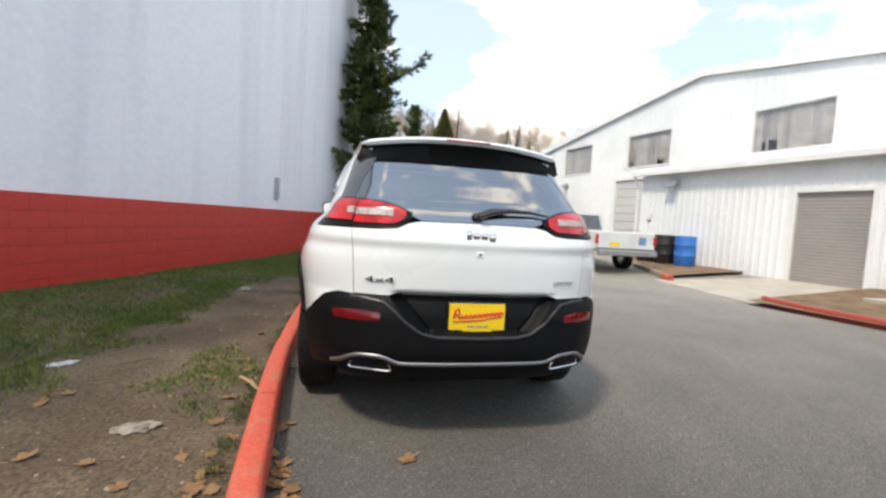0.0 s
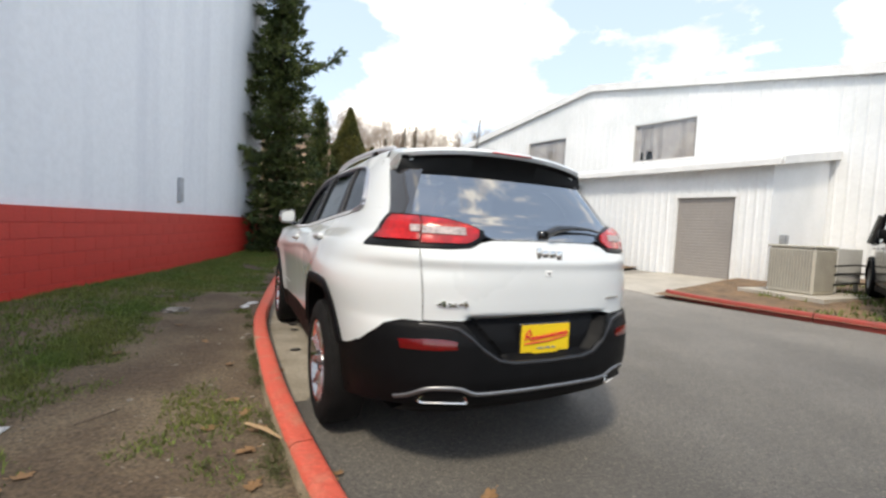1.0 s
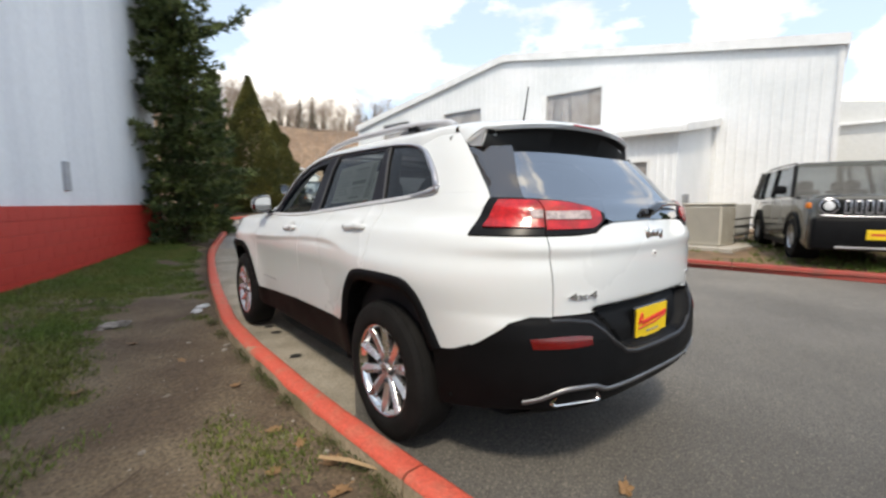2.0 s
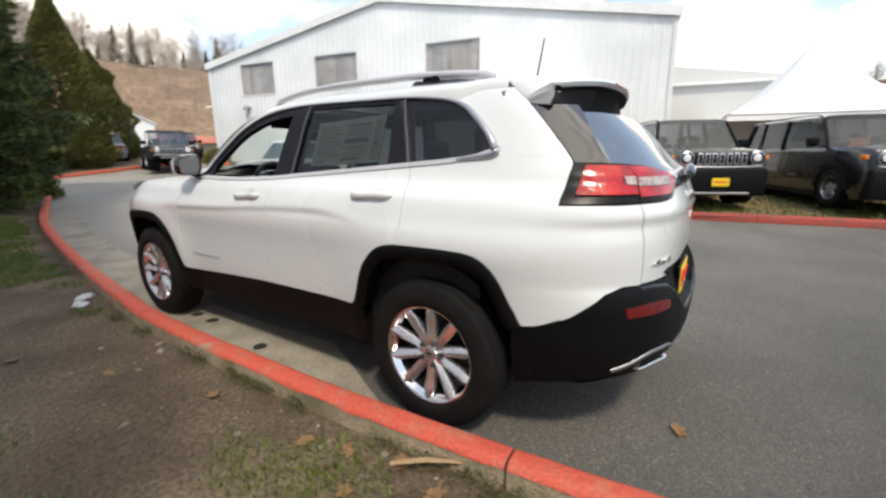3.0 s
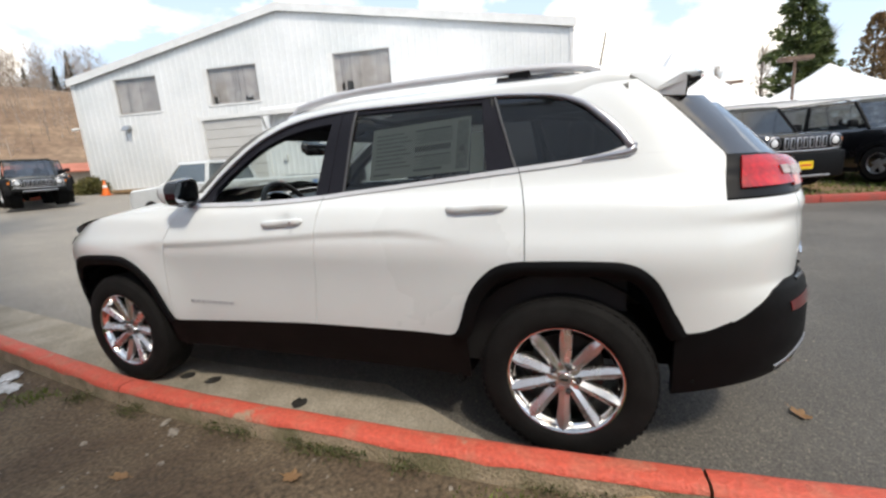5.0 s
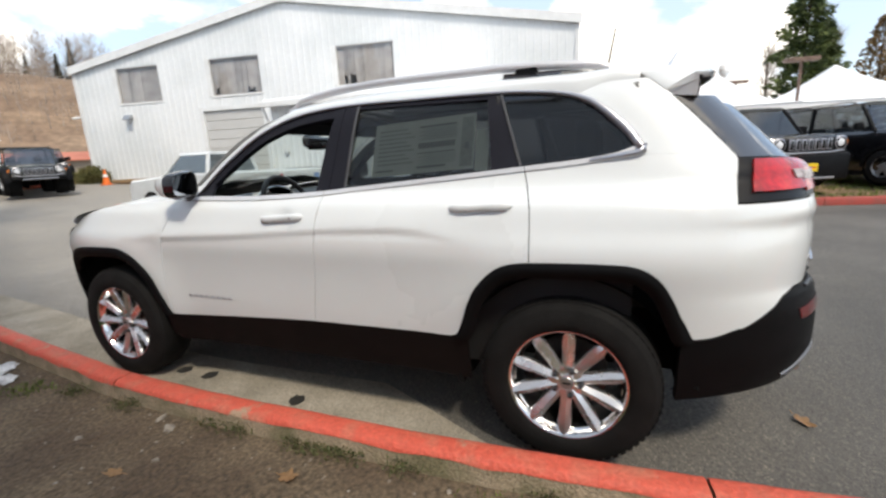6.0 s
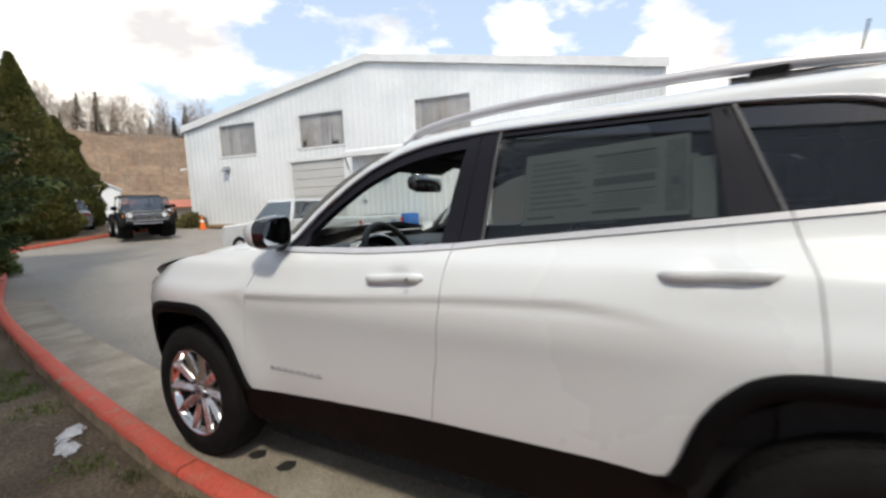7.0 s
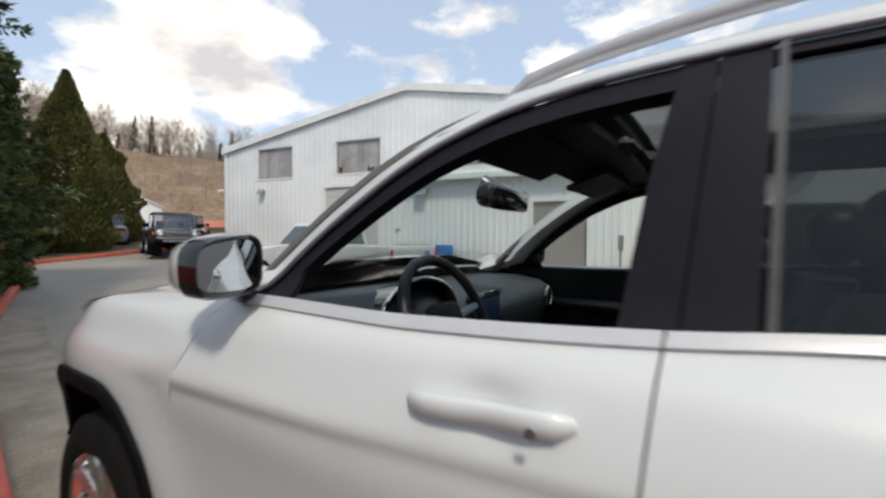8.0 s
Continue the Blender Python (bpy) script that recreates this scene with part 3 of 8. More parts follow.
bmesh.ops.recalc_face_normals(bm, faces=bm.faces[:])
tagged(part("wall_ribs", bm, STEEL_WHITE, shed), kind="stuff")
bm = bmesh.new()
loft(bm, [[(SHED_X - 0.25, yy, 3.22), (HALL_X - 0.03, yy, 4.1), (HALL_X - 0.03, yy, 4.16), (SHED_X - 0.25, yy, 3.28)] for yy in (SHED_Y0 - 0.22, SHED_Y1 + 0.2)])
bmesh.ops.recalc_face_normals(bm, faces=bm.faces[:])
part("roof", bm, STEEL_WHITE, shed)
bm = bmesh.new()
y = SHED_Y0 - 0.15
while y < SHED_Y1 + 0.2:
    loft(bm, [[(SHED_X - 0.26, y - 0.03, 3.275), (SHED_X - 0.26, y, 3.315), (SHED_X - 0.26, y + 0.03, 3.275)], [(HALL_X - 0.04, y - 0.03, 4.155), (HALL_X - 0.04, y, 4.195), (HALL_X - 0.04, y + 0.03, 4.155)]])
    y += 0.24
bmesh.ops.recalc_face_normals(bm, faces=bm.faces[:])
tagged(part("roof_ribs", bm, STEEL_WHITE, shed), kind="stuff")
bm = bmesh.new()
box(bm, (SHED_X - 0.34, SHED_Y0 - 0.22, 3.08), (SHED_X - 0.252, SHED_Y1 + 0.2, 3.24), 0.015)
part("gutter", bm, TRIM_WHITE, shed)
bm = bmesh.new()
loft(bm, [[(SHED_X - 0.25, SHED_Y0 - 0.26, 3.1), (HALL_X - 0.05, SHED_Y0 - 0.26, 3.92), (HALL_X - 0.05, SHED_Y0 - 0.26, 4.18), (SHED_X - 0.25, SHED_Y0 - 0.26, 3.3)], [(SHED_X - 0.25, SHED_Y0 - 0.221, 3.1), (HALL_X - 0.05, SHED_Y0 - 0.221, 3.92), (HALL_X - 0.05, SHED_Y0 - 0.221, 4.18), (SHED_X - 0.25, SHED_Y0 - 0.221, 3.3)]])
bmesh.ops.recalc_face_normals(bm, faces=bm.faces[:])
part("verge_trim", bm, TRIM_WHITE, shed)
bm = bmesh.new()
tube(bm, [(SHED_X - 0.28, SHED_Y1 + 0.1, 3.1), (SHED_X - 0.15, SHED_Y1 + 0.1, 2.85), (SHED_X - 0.06, SHED_Y1 + 0.1, 2.7), (SHED_X - 0.06, SHED_Y1 + 0.1, 0.3)], 0.045)
part("downpipe", bm, TRIM_WHITE, shed)
roller = new("roller_door")
roller.parent = shed
for k in range(27):
    bm = bmesh.new()
    z0 = 0.19 + k * 0.081
    loft(bm, [[(SHED_X + 0.048, yy, z0), (SHED_X + 0.044, yy, z0 + 0.02), (SHED_X + 0.044, yy, z0 + 0.06), (SHED_X + 0.048, yy, z0 + 0.0805), (SHED_X + 0.07, yy, z0 + 0.079), (SHED_X + 0.07, yy, z0)] for yy in (2.0, 3.45)])
    part("door_slat", bm, DOOR_GREY, roller)
bm = bmesh.new()
for a in ((1.9, 0.1, 2.0, 2.47), (3.45, 0.1, 3.55, 2.47), (2.0, 2.372, 3.45, 2.47)):
    box(bm, (SHED_X - 0.035, a[0], a[1]), (SHED_X - 0.004, a[2], a[3]), 0.004)
part("door_trim", bm, TRIM_WHITE, shed)

# ---- bed behind the far kerb ----
FAR_EDGE = [Vector((7.55, 1.75 - 0.1 * k)) for k in range(0, 131)]
FAR_EDGE = [Vector((7.62 - 0.025 * k * 0.1 + 0.25 * math.exp(-k / 4), p.y)) for k, p in enumerate(FAR_EDGE)]
FAR_L = [Vector((1, 0))] * len(FAR_EDGE)
bm = bmesh.new()
rows = []
for yy in np.arange(-12.0, 1.81, 0.3):
    rows.append([bm.verts.new((x, yy, rise(x, yy) + 0.09 + 0.02 * noise.noise(Vector((x * 2, yy * 2, 5))))) for x in (7.5, 7.8, 8.2, 8.7, 9.3, 10.0, 10.8, 11.6, 13.0, 15.0, 16.8, 22.0, 30.0)])
for a, b in zip(rows, rows[1:]):
    for k in range(len(a) - 1):
        bm.faces.new((a[k], a[k + 1], b[k + 1], b[k]))
bed = part("planting_bed", bm, GRAVEL_BED, smooth=True)
tagged(bed, "strip of bark and thin grass behind the kerb", "ground", kind="structure")
for a in range(0, 130, 24):
    kerb_run("kerb_stone", FAR_EDGE, FAR_L, a, min(a + 24, 130), KERB_RED_FAR, KERB_RED_FAR, "weathered red-painted kerb stone before the parked cars", "kerb before the parked cars", 0.15, 0.16)
bm = bmesh.new()
rows = []
for yy in np.arange(4.5, 8.15, 0.4):
    rows.append([bm.verts.new((x, yy, rise(x, yy) + 0.09 + 0.02 * noise.noise(Vector((x * 2, yy * 2, 5))))) for x in [8.75 + (yy - 4.4) * 0.62 + (3.04 - (yy - 4.4) * 0.62) * k / 4 for k in range(5)]])
for a, b in zip(rows, rows[1:]):
    for k in range(len(a) - 1):
        bm.faces.new((a[k], a[k + 1], b[k + 1], b[k]))
bed2 = part("planting_bed", bm, GRAVEL_BED, smooth=True)
tagged(bed2, "bark bed along the lean-to wall", "ground", kind="structure")
# concrete apron to the roller door
bm = bmesh.new()
loft(bm, [[(7.75, 1.85, rise(7.75, 1.85) + z), (11.95, 1.8, rise(11.9, 1.9) + z), (11.95, 3.75, rise(11.9, 3.7) + z), (8.4, 4.5, rise(8.4, 4.5) + z)] for z in (0.012 - 0.1, 0.012)])
bmesh.ops.recalc_face_normals(bm, faces=bm.faces[:])
apron = part("apron", bm, surface("pale_concrete", (0.46, 0.42, 0.36), 0.85, 0.1, 2, 60, 0.2))
tagged(apron, "pale concrete apron before the roller door", "pavement", kind="structure")

# the bed's kerb before the barrels: a short stone with a red nose
STUB = [Vector((8.62 + 0.062 * k, 4.28 + 0.1 * k)) for k in range(36)]
STUB_L = [Vector((0.85, -0.53))] * len(STUB)
kerb_run("kerb_stone", STUB, STUB_L, 0, 4, KERB_RED, KERB_RED, "short red-painted kerb end by the bark bed", "kerb by the bark bed", 0.13, 0.14)
kerb_run("kerb_stone", STUB, STUB_L, 4, 35, CONCRETE, CONCRETE, "plain concrete kerb stone by the bark bed", "kerb by the bark bed", 0.13, 0.14)

# ---- the white car by the kerb ----
PAINT = surface("white_car_paint", (0.74, 0.768, 0.772), 0.28, 0.01, 1.0, 8, coat=1.0)
CLAD = surface("black_cladding", (0.0050, 0.0052, 0.0060), 0.5, 0.12, 10, 220, 0.15, spec=0.12)
# highlight on the bumper ribs, put into a lighter, glossier black
CLAD_EDGE = surface("highlight_black_edge", (0.012, 0.012, 0.014), 0.3, 0.12, 10, 120, spec=0.6)
SILL_BLACK = surface("dark_sill_cladding", (0.0075, 0.0060, 0.0060), 0.55, 0.12, 6, 160, 0.12, spec=0.12)
GLOSS_BLACK = surface("gloss_black_trim", (0.010, 0.010, 0.012), 0.12, 0.05, 6, 60, coat=0.6)
PILLAR_BLACK = surface("satin_black_pillar", (0.016, 0.016, 0.022), 0.4, 0.08, 6, 60, spec=0.14)
SATIN = surface("satin_silver", (0.50, 0.50, 0.53), 0.3, 0.04, 8, 60, metal=0.9)
LAMP_BLACK = surface("lamp_housing_black", (0.008, 0.008, 0.009), 0.30, 0.05, 6, 60, spec=0.18)
LENS_RED = surface("red_lens", (0.58, 0.005, 0.006), 0.13, 0.35, 9, 46, 0.25, coat=0.7, spec=0.4)
LENS_DARK = surface("dark_red_lens", (0.14, 0.0056, 0.007), 0.12, 0.1, 12, 40, coat=0.8)
LENS_CLEAR = surface("clear_lens_reflector", (0.60, 0.50, 0.49), 0.2, 0.3, 60, 160, 0.5, coat=0.4)
INNER = surface("dark_interior", (0.014, 0.0145, 0.016), 0.7, 0.15, 5, 120, 0.1)
DASH = surface("blue_grey_dash", (0.050, 0.062, 0.072), 0.6, 0.1, 5, 160, 0.12)
LEATHER = surface("dark_leather", (0.016, 0.016, 0.018), 0.45, 0.12, 5, 90, 0.2)
HEADLINER = surface("grey_headliner", (0.15, 0.15, 0.145), 0.9, 0.08, 5, 150, 0.1)
YELLOW = surface("yellow_plate", (0.80, 0.55, 0.015), 0.45, 0.04, 6, 50)
RED_INK = surface("red_ink", (0.62, 0.03, 0.03), 0.5, 0.03)
WHITE_PAPER = surface("printed_paper", (0.80, 0.84, 0.78), 0.8, 0.05, 5, 80)
GREY_INK = surface("grey_ink", (0.22, 0.23, 0.23), 0.8, 0.05)
LINER = surface("wheel_well_liner", (0.008, 0.008, 0.008), 0.95, 0.2, 8, 60, 0.2, spec=0.1)

hero = thing("sport_utility_vehicle", "white four-door sport utility vehicle parked along a red kerb", "car", CAR)

width_at = curve_keys([(0.15, 0.78), (0.28, 0.838), (0.40, 0.862), (0.52, 0.880), (0.66, 0.893), (0.80, 0.904), (0.89, 0.911), (0.93, 0.909), (1.0, 0.893), (1.05, 0.880), (1.095, 0.862), (1.125, 0.836), (1.165, 0.797), (1.25, 0.760), (1.35, 0.722), (1.45, 0.684), (1.53, 0.645), (1.58, 0.612), (1.64, 0.55)])
rear_at = curve_keys([(0.15, -0.72), (0.25, -0.83), (0.34, -0.915), (0.42, -0.968), (0.52, -0.996), (0.66, -0.992), (0.735, -0.968), (0.775, -0.945), (0.85, -0.950), (0.95, -0.955), (1.02, -0.953), (1.06, -0.945), (1.12, -0.930), (1.19, -0.905), (1.25, -0.835), (1.35, -0.745), (1.45, -0.645), (1.50, -0.59), (1.55, -0.53), (1.62, -0.43)])
round_at = keys([(0.3, 3.2), (0.7, 3.1), (0.8, 3.1), (1.0, 3.0), (1.1, 3.2), (1.2, 3.7), (1.3, 3.5), (1.42, 3.4), (1.6, 3.5)])
front_at = curve_keys([(0.2, 3.42), (0.35, 3.52), (0.6, 3.60), (0.8, 3.60), (0.92, 3.52), (1.0, 3.36), (1.1, 3.1)])
YS, YF = -0.05, 2.72
narrow = keys([(-0.2, 0.985), (0.4, 1.0), (1.6, 1.0), (2.1, 0.965), (2.4, 0.94)])


def bulge(y, z):
    """The swelling of the flanks over the wheels and the waist between them."""
    out = 0.0
    for yc in (0.0, 2.7):
        r = math.hypot(y - yc, (z - 0.42) * 1.0)
        out += 0.022 * math.exp(-(((r - 0.44) / 0.13) ** 2)) * (1 if z > 0.3 else 0)
    if 0.3 < y < 2.4 and 0.5 < z < 0.95:
        out -= 0.004 * math.sin((z - 0.5) / 0.45 * math.pi) ** 2 * min(1, (y - 0.3) / 0.5, (2.4 - y) / 0.4)
    return out


crease_line = curve_keys([(2.7, 0.908), (2.2, 0.936), (1.75, 0.954), (1.37, 0.976), (1.03, 0.994), (0.73, 1.001), (0.56, 0.988), (0.46, 0.970), (0.3, 0.938)])


def crease(y, z):
    """The fold that runs from the front wing along the doors and fades over the rear wheel."""
    zc = crease_line(y)
    fade = min(1, max(0, (y - 0.35) / 0.35), max(0, (2.55 - y) / 0.3))
    dz = z - zc
    # the hollow behind each door handle
    hollow = sum(math.exp(-(((y - yh) / 0.055) ** 2) - ((z - zh) / 0.030) ** 2) for yh, zh in ((1.350, 1.052), (0.340, 1.098)))
    fold = 0.011 * fade * math.exp(-((dz / 0.07) ** 2)) if dz > 0 else 0.011 * fade * math.exp(-((dz / 0.014) ** 2))
    return fold * (1 - hollow) - 0.014 * hollow


def S(s, z, off=0.0):
    """A point of the left half of the body's skin. s is y along the flank; past YS it goes round the tail to the middle at YS - 1, past YF round the nose to YF + 1."""
    def raw(s, z):
        w = width_at(z)
        if z > 1.08:
            w *= 1 + (narrow(s if s > YS else YS) - 1) * min(1, (z - 1.08) / 0.1)
        if YS <= s <= YF:
            return Vector((-(w + bulge(s, z) + crease(s, z)), s, z))
        if s < YS:
            a = min(max((YS - s) * math.pi / 2, 0), math.pi / 2)
            n = round_at(z)
            fold = bulge(YS, z) * max(0, 1 - (YS - s) * 2.2) + 0.0
            # the tail's shelf under the lamps
            shelf = 0.010 * math.exp(-(((z - 1.045) / (0.05 if z > 1.045 else 0.026)) ** 2)) * min(1, (YS - s) * 2.2)
            x = -(w + fold + shelf * 0.5) * max(math.cos(a), 0) ** (2 / n)
            y = YS + (rear_at(z) - shelf - YS) * max(math.sin(a), 0) ** (2 / n)
            if 0.56 < z < 0.80:
                dip = min(1, max(0, (z - 0.582) / 0.03)) * min(1, max(0, (0.44 - (0.77 - z) * 0.85 - abs(x)) / 0.07)) * min(1, max(0, (0.80 - z) / 0.03))
                y += 0.055 * dip * dip * (3 - 2 * dip)
            return Vector((x, y, z))
        a = min((s - YF) * math.pi / 2, math.pi / 2)
        n = 2.7
        x = -(w + bulge(YF, z) * max(0, 1 - (s - YF) * 2)) * max(math.cos(a), 0) ** (2 / n)
        return Vector((x, YF + (front_at(z) - YF) * max(math.sin(a), 0) ** (2 / n), z))
    p = raw(s, z)
    if off:
        e = 0.004
        sa, sb = max(s - e, YS - 1), min(s + e, YF + 1)
        n = (raw(sb, z) - raw(sa, z)).cross(raw(s, z + e) - raw(s, z - e))
        if n.length > 1e-9:
            n.normalize()
            if n.x * -0.5 + n.y * (-1 if s < 0.5 else 1) * 0.5 < 0 and n.x > 0:
                n = -n
            p = p + n * off
    return p


def tail_s(x, z):
    """The s at which the tail's skin at height z has this x."""
    n = round_at(z)
    return YS - math.acos(min(abs(x) / width_at(z), 1) ** (n / 2)) / (math.pi / 2)


def flank_s(y, z):
    """The s at which the tail's skin at height z has this y."""
    if y >= YS:
        return y
    n = round_at(z)
    return YS - math.asin(min((YS - y) / (YS - rear_at(z)), 1) ** (n / 2)) / (math.pi / 2)


def skin(name, a, b, low, high, mat, parent, off=0.0, thick=0.012, nu=24, nv=10, label="", mirror=True, us=None, gap=0.0, both=True, crown=0.0):
    """A panel on the skin between the seams a(z), b(z) and the edges low(s), high(s), turned in at its rim; on the right too if mirror."""
    fa, fb = (a if callable(a) else (lambda z: a)), (b if callable(b) else (lambda z: b))
    fl, fh = (low if callable(low) else (lambda s: low)), (high if callable(high) else (lambda s: high))
    pts = []
    for i in range(nu + 1):
        t = us[i] if us else i / nu
        col = []
        for j in range(nv + 1):
            v = j / nv
            z = (fl(fa(1)) + fh(fa(1))) / 2
            for _ in range(6):
                s = fa(z) + (fb(z) - fa(z)) * t
                z = fl(s) + (fh(s) - fl(s)) * v
            s = fa(z) + (fb(z) - fa(z)) * t
            o = off + crown * (1 - (2 * t - 1) ** 4) * (1 - (2 * v - 1) ** 4)
            col.append((s, z, o))
        pts.append(col)
    made = []
    for sign in ((-1, 1) if mirror else (-1,)):
        bm = bmesh.new()
        grid = []
        for col in pts:
            row = []
            for s, z, o in col:
                p = S(s, z, o)
                row.append(bm.verts.new((p.x * -sign, p.y, p.z)))
            grid.append(row)
        for i in range(len(grid) - 1):
            for j in range(nv):
                q = (grid[i][j], grid[i + 1][j], grid[i + 1][j + 1], grid[i][j + 1])
                try:
                    bm.faces.new(q if sign > 0 else q[::-1])
                except ValueError:
                    pass
        if thick:
            # turn the rim inwards
            rim = [(i, 0) for i in range(len(pts))] + [(len(pts) - 1, j) for j in range(1, nv + 1)] + [(i, nv) for i in range(len(pts) - 2, -1, -1)] + [(0, j) for j in range(nv - 1, 0, -1)]
            inner = []
            for i, j in rim:
                s, z, o = pts[i][j]
                p = S(s, z, o - thick)
                inner.append(bm.verts.new((p.x * -sign, p.y, p.z)))
            for k in range(len(rim)):
                i, j = rim[k]
                i2, j2 = rim[(k + 1) % len(rim)]
                q = (grid[i][j], inner[k], inner[(k + 1) % len(rim)], grid[i2][j2])
                try:
                    bm.faces.new(q if sign > 0 else q[::-1])
                except ValueError:
                    pass
        bmesh.ops.remove_doubles(bm, verts=bm.verts[:], dist=2e-5)
        bmesh.ops.recalc_face_normals(bm, faces=bm.faces[:])
        # outwards: the mean normal must point away from the car's middle
        c = sum((f.calc_center_median() for f in bm.faces), Vector()) / len(bm.faces)
        out = sum((f.normal * f.calc_area() for f in bm.faces), Vector())
        if out.dot(c - Vector((0, 1.3, 0.8))) < 0:
            bmesh.ops.reverse_faces(bm, faces=bm.faces[:])
        made.append(part(name, bm, mat, parent, label, smooth=35))
    return made


# outlines on the flank
belt = curve_keys([(2.3, 1.130), (1.9, 1.130), (1.6, 1.129), (1.4, 1.134), (1.13, 1.148), (1.0, 1.160), (0.74, 1.181), (0.46, 1.204), (0.174, 1.228), (0.004, 1.242), (-0.125, 1.256), (-0.217, 1.273), (-0.26, 1.287), (-0.34, 1.297)])
glass_top = curve_keys([(2.05, 1.14), (2.02, 1.155), (1.988, 1.178), (1.955, 1.212), (1.844, 1.308), (1.75, 1.375), (1.664, 1.430), (1.55, 1.487), (1.412, 1.535), (1.27, 1.560), (1.133, 1.570), (0.998, 1.573), (0.655, 1.568), (0.30, 1.560), (0.104, 1.543), (0.011, 1.525), (-0.078, 1.489), (-0.122, 1.457), (-0.185, 1.400), (-0.228, 1.352), (-0.261, 1.300), (-0.268, 1.280)])
clad_top = curve_keys([(2.992, 0.46), (2.985, 0.56), (2.972, 0.66), (2.95, 0.74), (2.92, 0.795), (2.875, 0.835), (2.80, 0.862), (2.684, 0.868), (2.58, 0.862), (2.48, 0.825), (2.40, 0.76), (2.35, 0.70), (2.30, 0.585), (2.242, 0.468), (2.18, 0.466), (1.7, 0.490), (1.22, 0.512), (0.7, 0.518), (0.50, 0.522), (0.452, 0.535), (0.42, 0.60), (0.38, 0.715), (0.33, 0.79), (0.261, 0.85), (0.20, 0.872), (0.133, 0.88), (-0.10, 0.886), (-0.209, 0.884), (-0.27, 0.872), (-0.322, 0.84), (-0.36, 0.795), (-0.39, 0.735), (-0.43, 0.645), (-0.455, 0.597), (-0.50, 0.602), (-0.56, 0.622), (-0.62, 0.66)])
hood_edge = curve_keys([(2.1, 1.136), (2.4, 1.127), (2.7, 1.101), (2.95, 1.058), (3.15, 1.005), (3.3, 0.955), (3.42, 0.90)])


def clad(s):
    return clad_top(s if s >= YS else S(s, 0.65).y)


GAP = 0.0021
seam_mid = keys([(0.45, 1.235), (0.52, 1.222), (0.66, 1.20), (0.757, 1.18), (0.9, 1.162), (0.985, 1.150), (1.14, 1.138), (1.30, 1.12)])
seam_front = keys([(0.45, 2.24), (0.6, 2.245), (0.8, 2.235), (0.94, 2.20), (1.14, 2.10)])
seam_rear = keys([(0.5, 0.130), (0.88, 0.130), (1.0, 0.132), (1.088, 0.137), (1.21, 0.168), (1.3, 0.19)])
TAIL_SEAM = keys([(0.7, -0.60), (1.1, -0.625), (1.25, -0.60)])

# white panels: wings, doors, quarters
nose_clad = lambda s: clad_top(s) if s <= YF else max(clad_top(s), 0.56)
skin("front_wing", lambda z: seam_front(z) + GAP, YF + 0.72, nose_clad, lambda s: hood_edge(S(s, 1.0).y), PAINT, hero, nu=60, nv=16)
fdoor = skin("front_door", lambda z: seam_mid(z) + GAP, lambda z: seam_front(z) - GAP, clad, lambda s: belt(s) - 0.002, PAINT, hero, nu=56, nv=48)
rdoor = skin("rear_door", lambda z: seam_rear(z) + GAP, lambda z: seam_mid(z) - GAP, clad, lambda s: belt(s) - 0.002, PAINT, hero, nu=60, nv=48)
# quarter below the belt, back to the lamps and the tailgate seam
DEDGE = keys([(1.073, -0.585), (1.106, -0.572), (1.248, -0.584), (1.30, -0.540), (1.408, -0.444), (1.509, -0.348), (1.56, -0.293), (1.60, -0.240)])
LAMP_L = lambda z: flank_s(-0.570 - 0.10 * (z - 1.1) * (z > 1.1) if z < 1.246 else DEDGE(z), z)


def quarter_low(s):
    p = S(s, 0.75)
    if p.y > -0.55:
        return clad(s)
    return float(np.interp(abs(p.x), [0.6, 0.68, 0.745, 0.80, 0.84], [0.768, 0.772, 0.748, 0.690, 0.635]))


def tailgate_seam(z):
    return tail_s(TAIL_SEAM(z), z)


skin("quarter_panel", lambda z: LAMP_L(z), lambda z: seam_rear(z) - GAP, quarter_low, lambda s: min(belt(S(s, 1.1).y), 1.270), PAINT, hero, nu=60, nv=40)
skin("corner_panel", lambda z: tailgate_seam(z) + GAP, LAMP_L, quarter_low, 1.088, PAINT, hero, nu=24, nv=30)
# pillar behind the quarter window, up to the spoiler
WREAR = keys([(1.262, -0.268), (1.30, -0.258), (1.352, -0.224), (1.40, -0.181), (1.457, -0.118), (1.489, -0.074), (1.525, 0.015), (1.543, 0.11), (1.56, 0.30)])
skin("rear_pillar", lambda z: flank_s(DEDGE(z), z), lambda z: flank_s(WREAR(z), z), 1.2705, 1.562, PAINT, hero, nu=24, nv=24, thick=0.02)
# tailgate
gate_low, gate_high = (lambda s: 0.772), (lambda s: float(np.interp(abs(S(s, 1.1).x), [0, 0.30, 0.36, 0.41, 0.5, 0.7], [1.142, 1.137, 1.125, 1.098, 1.09, 1.088])))
tailgate = new("tailgate")
tailgate.parent = hero
skin("gate_panel", YS - 1, lambda z: tailgate_seam(z) - GAP, gate_low, gate_high, PAINT, tailgate, nu=40, nv=34)

# black cladding: sills, arch mouldings
sill_low = keys([(0.45, 0.315), (1.3, 0.305), (2.25, 0.30)])
skin("sill_cladding", 0.40, 2.30, sill_low, lambda s: clad_top(s) - 0.002, SILL_BLACK, hero, off=0.004, nu=70, nv=8)


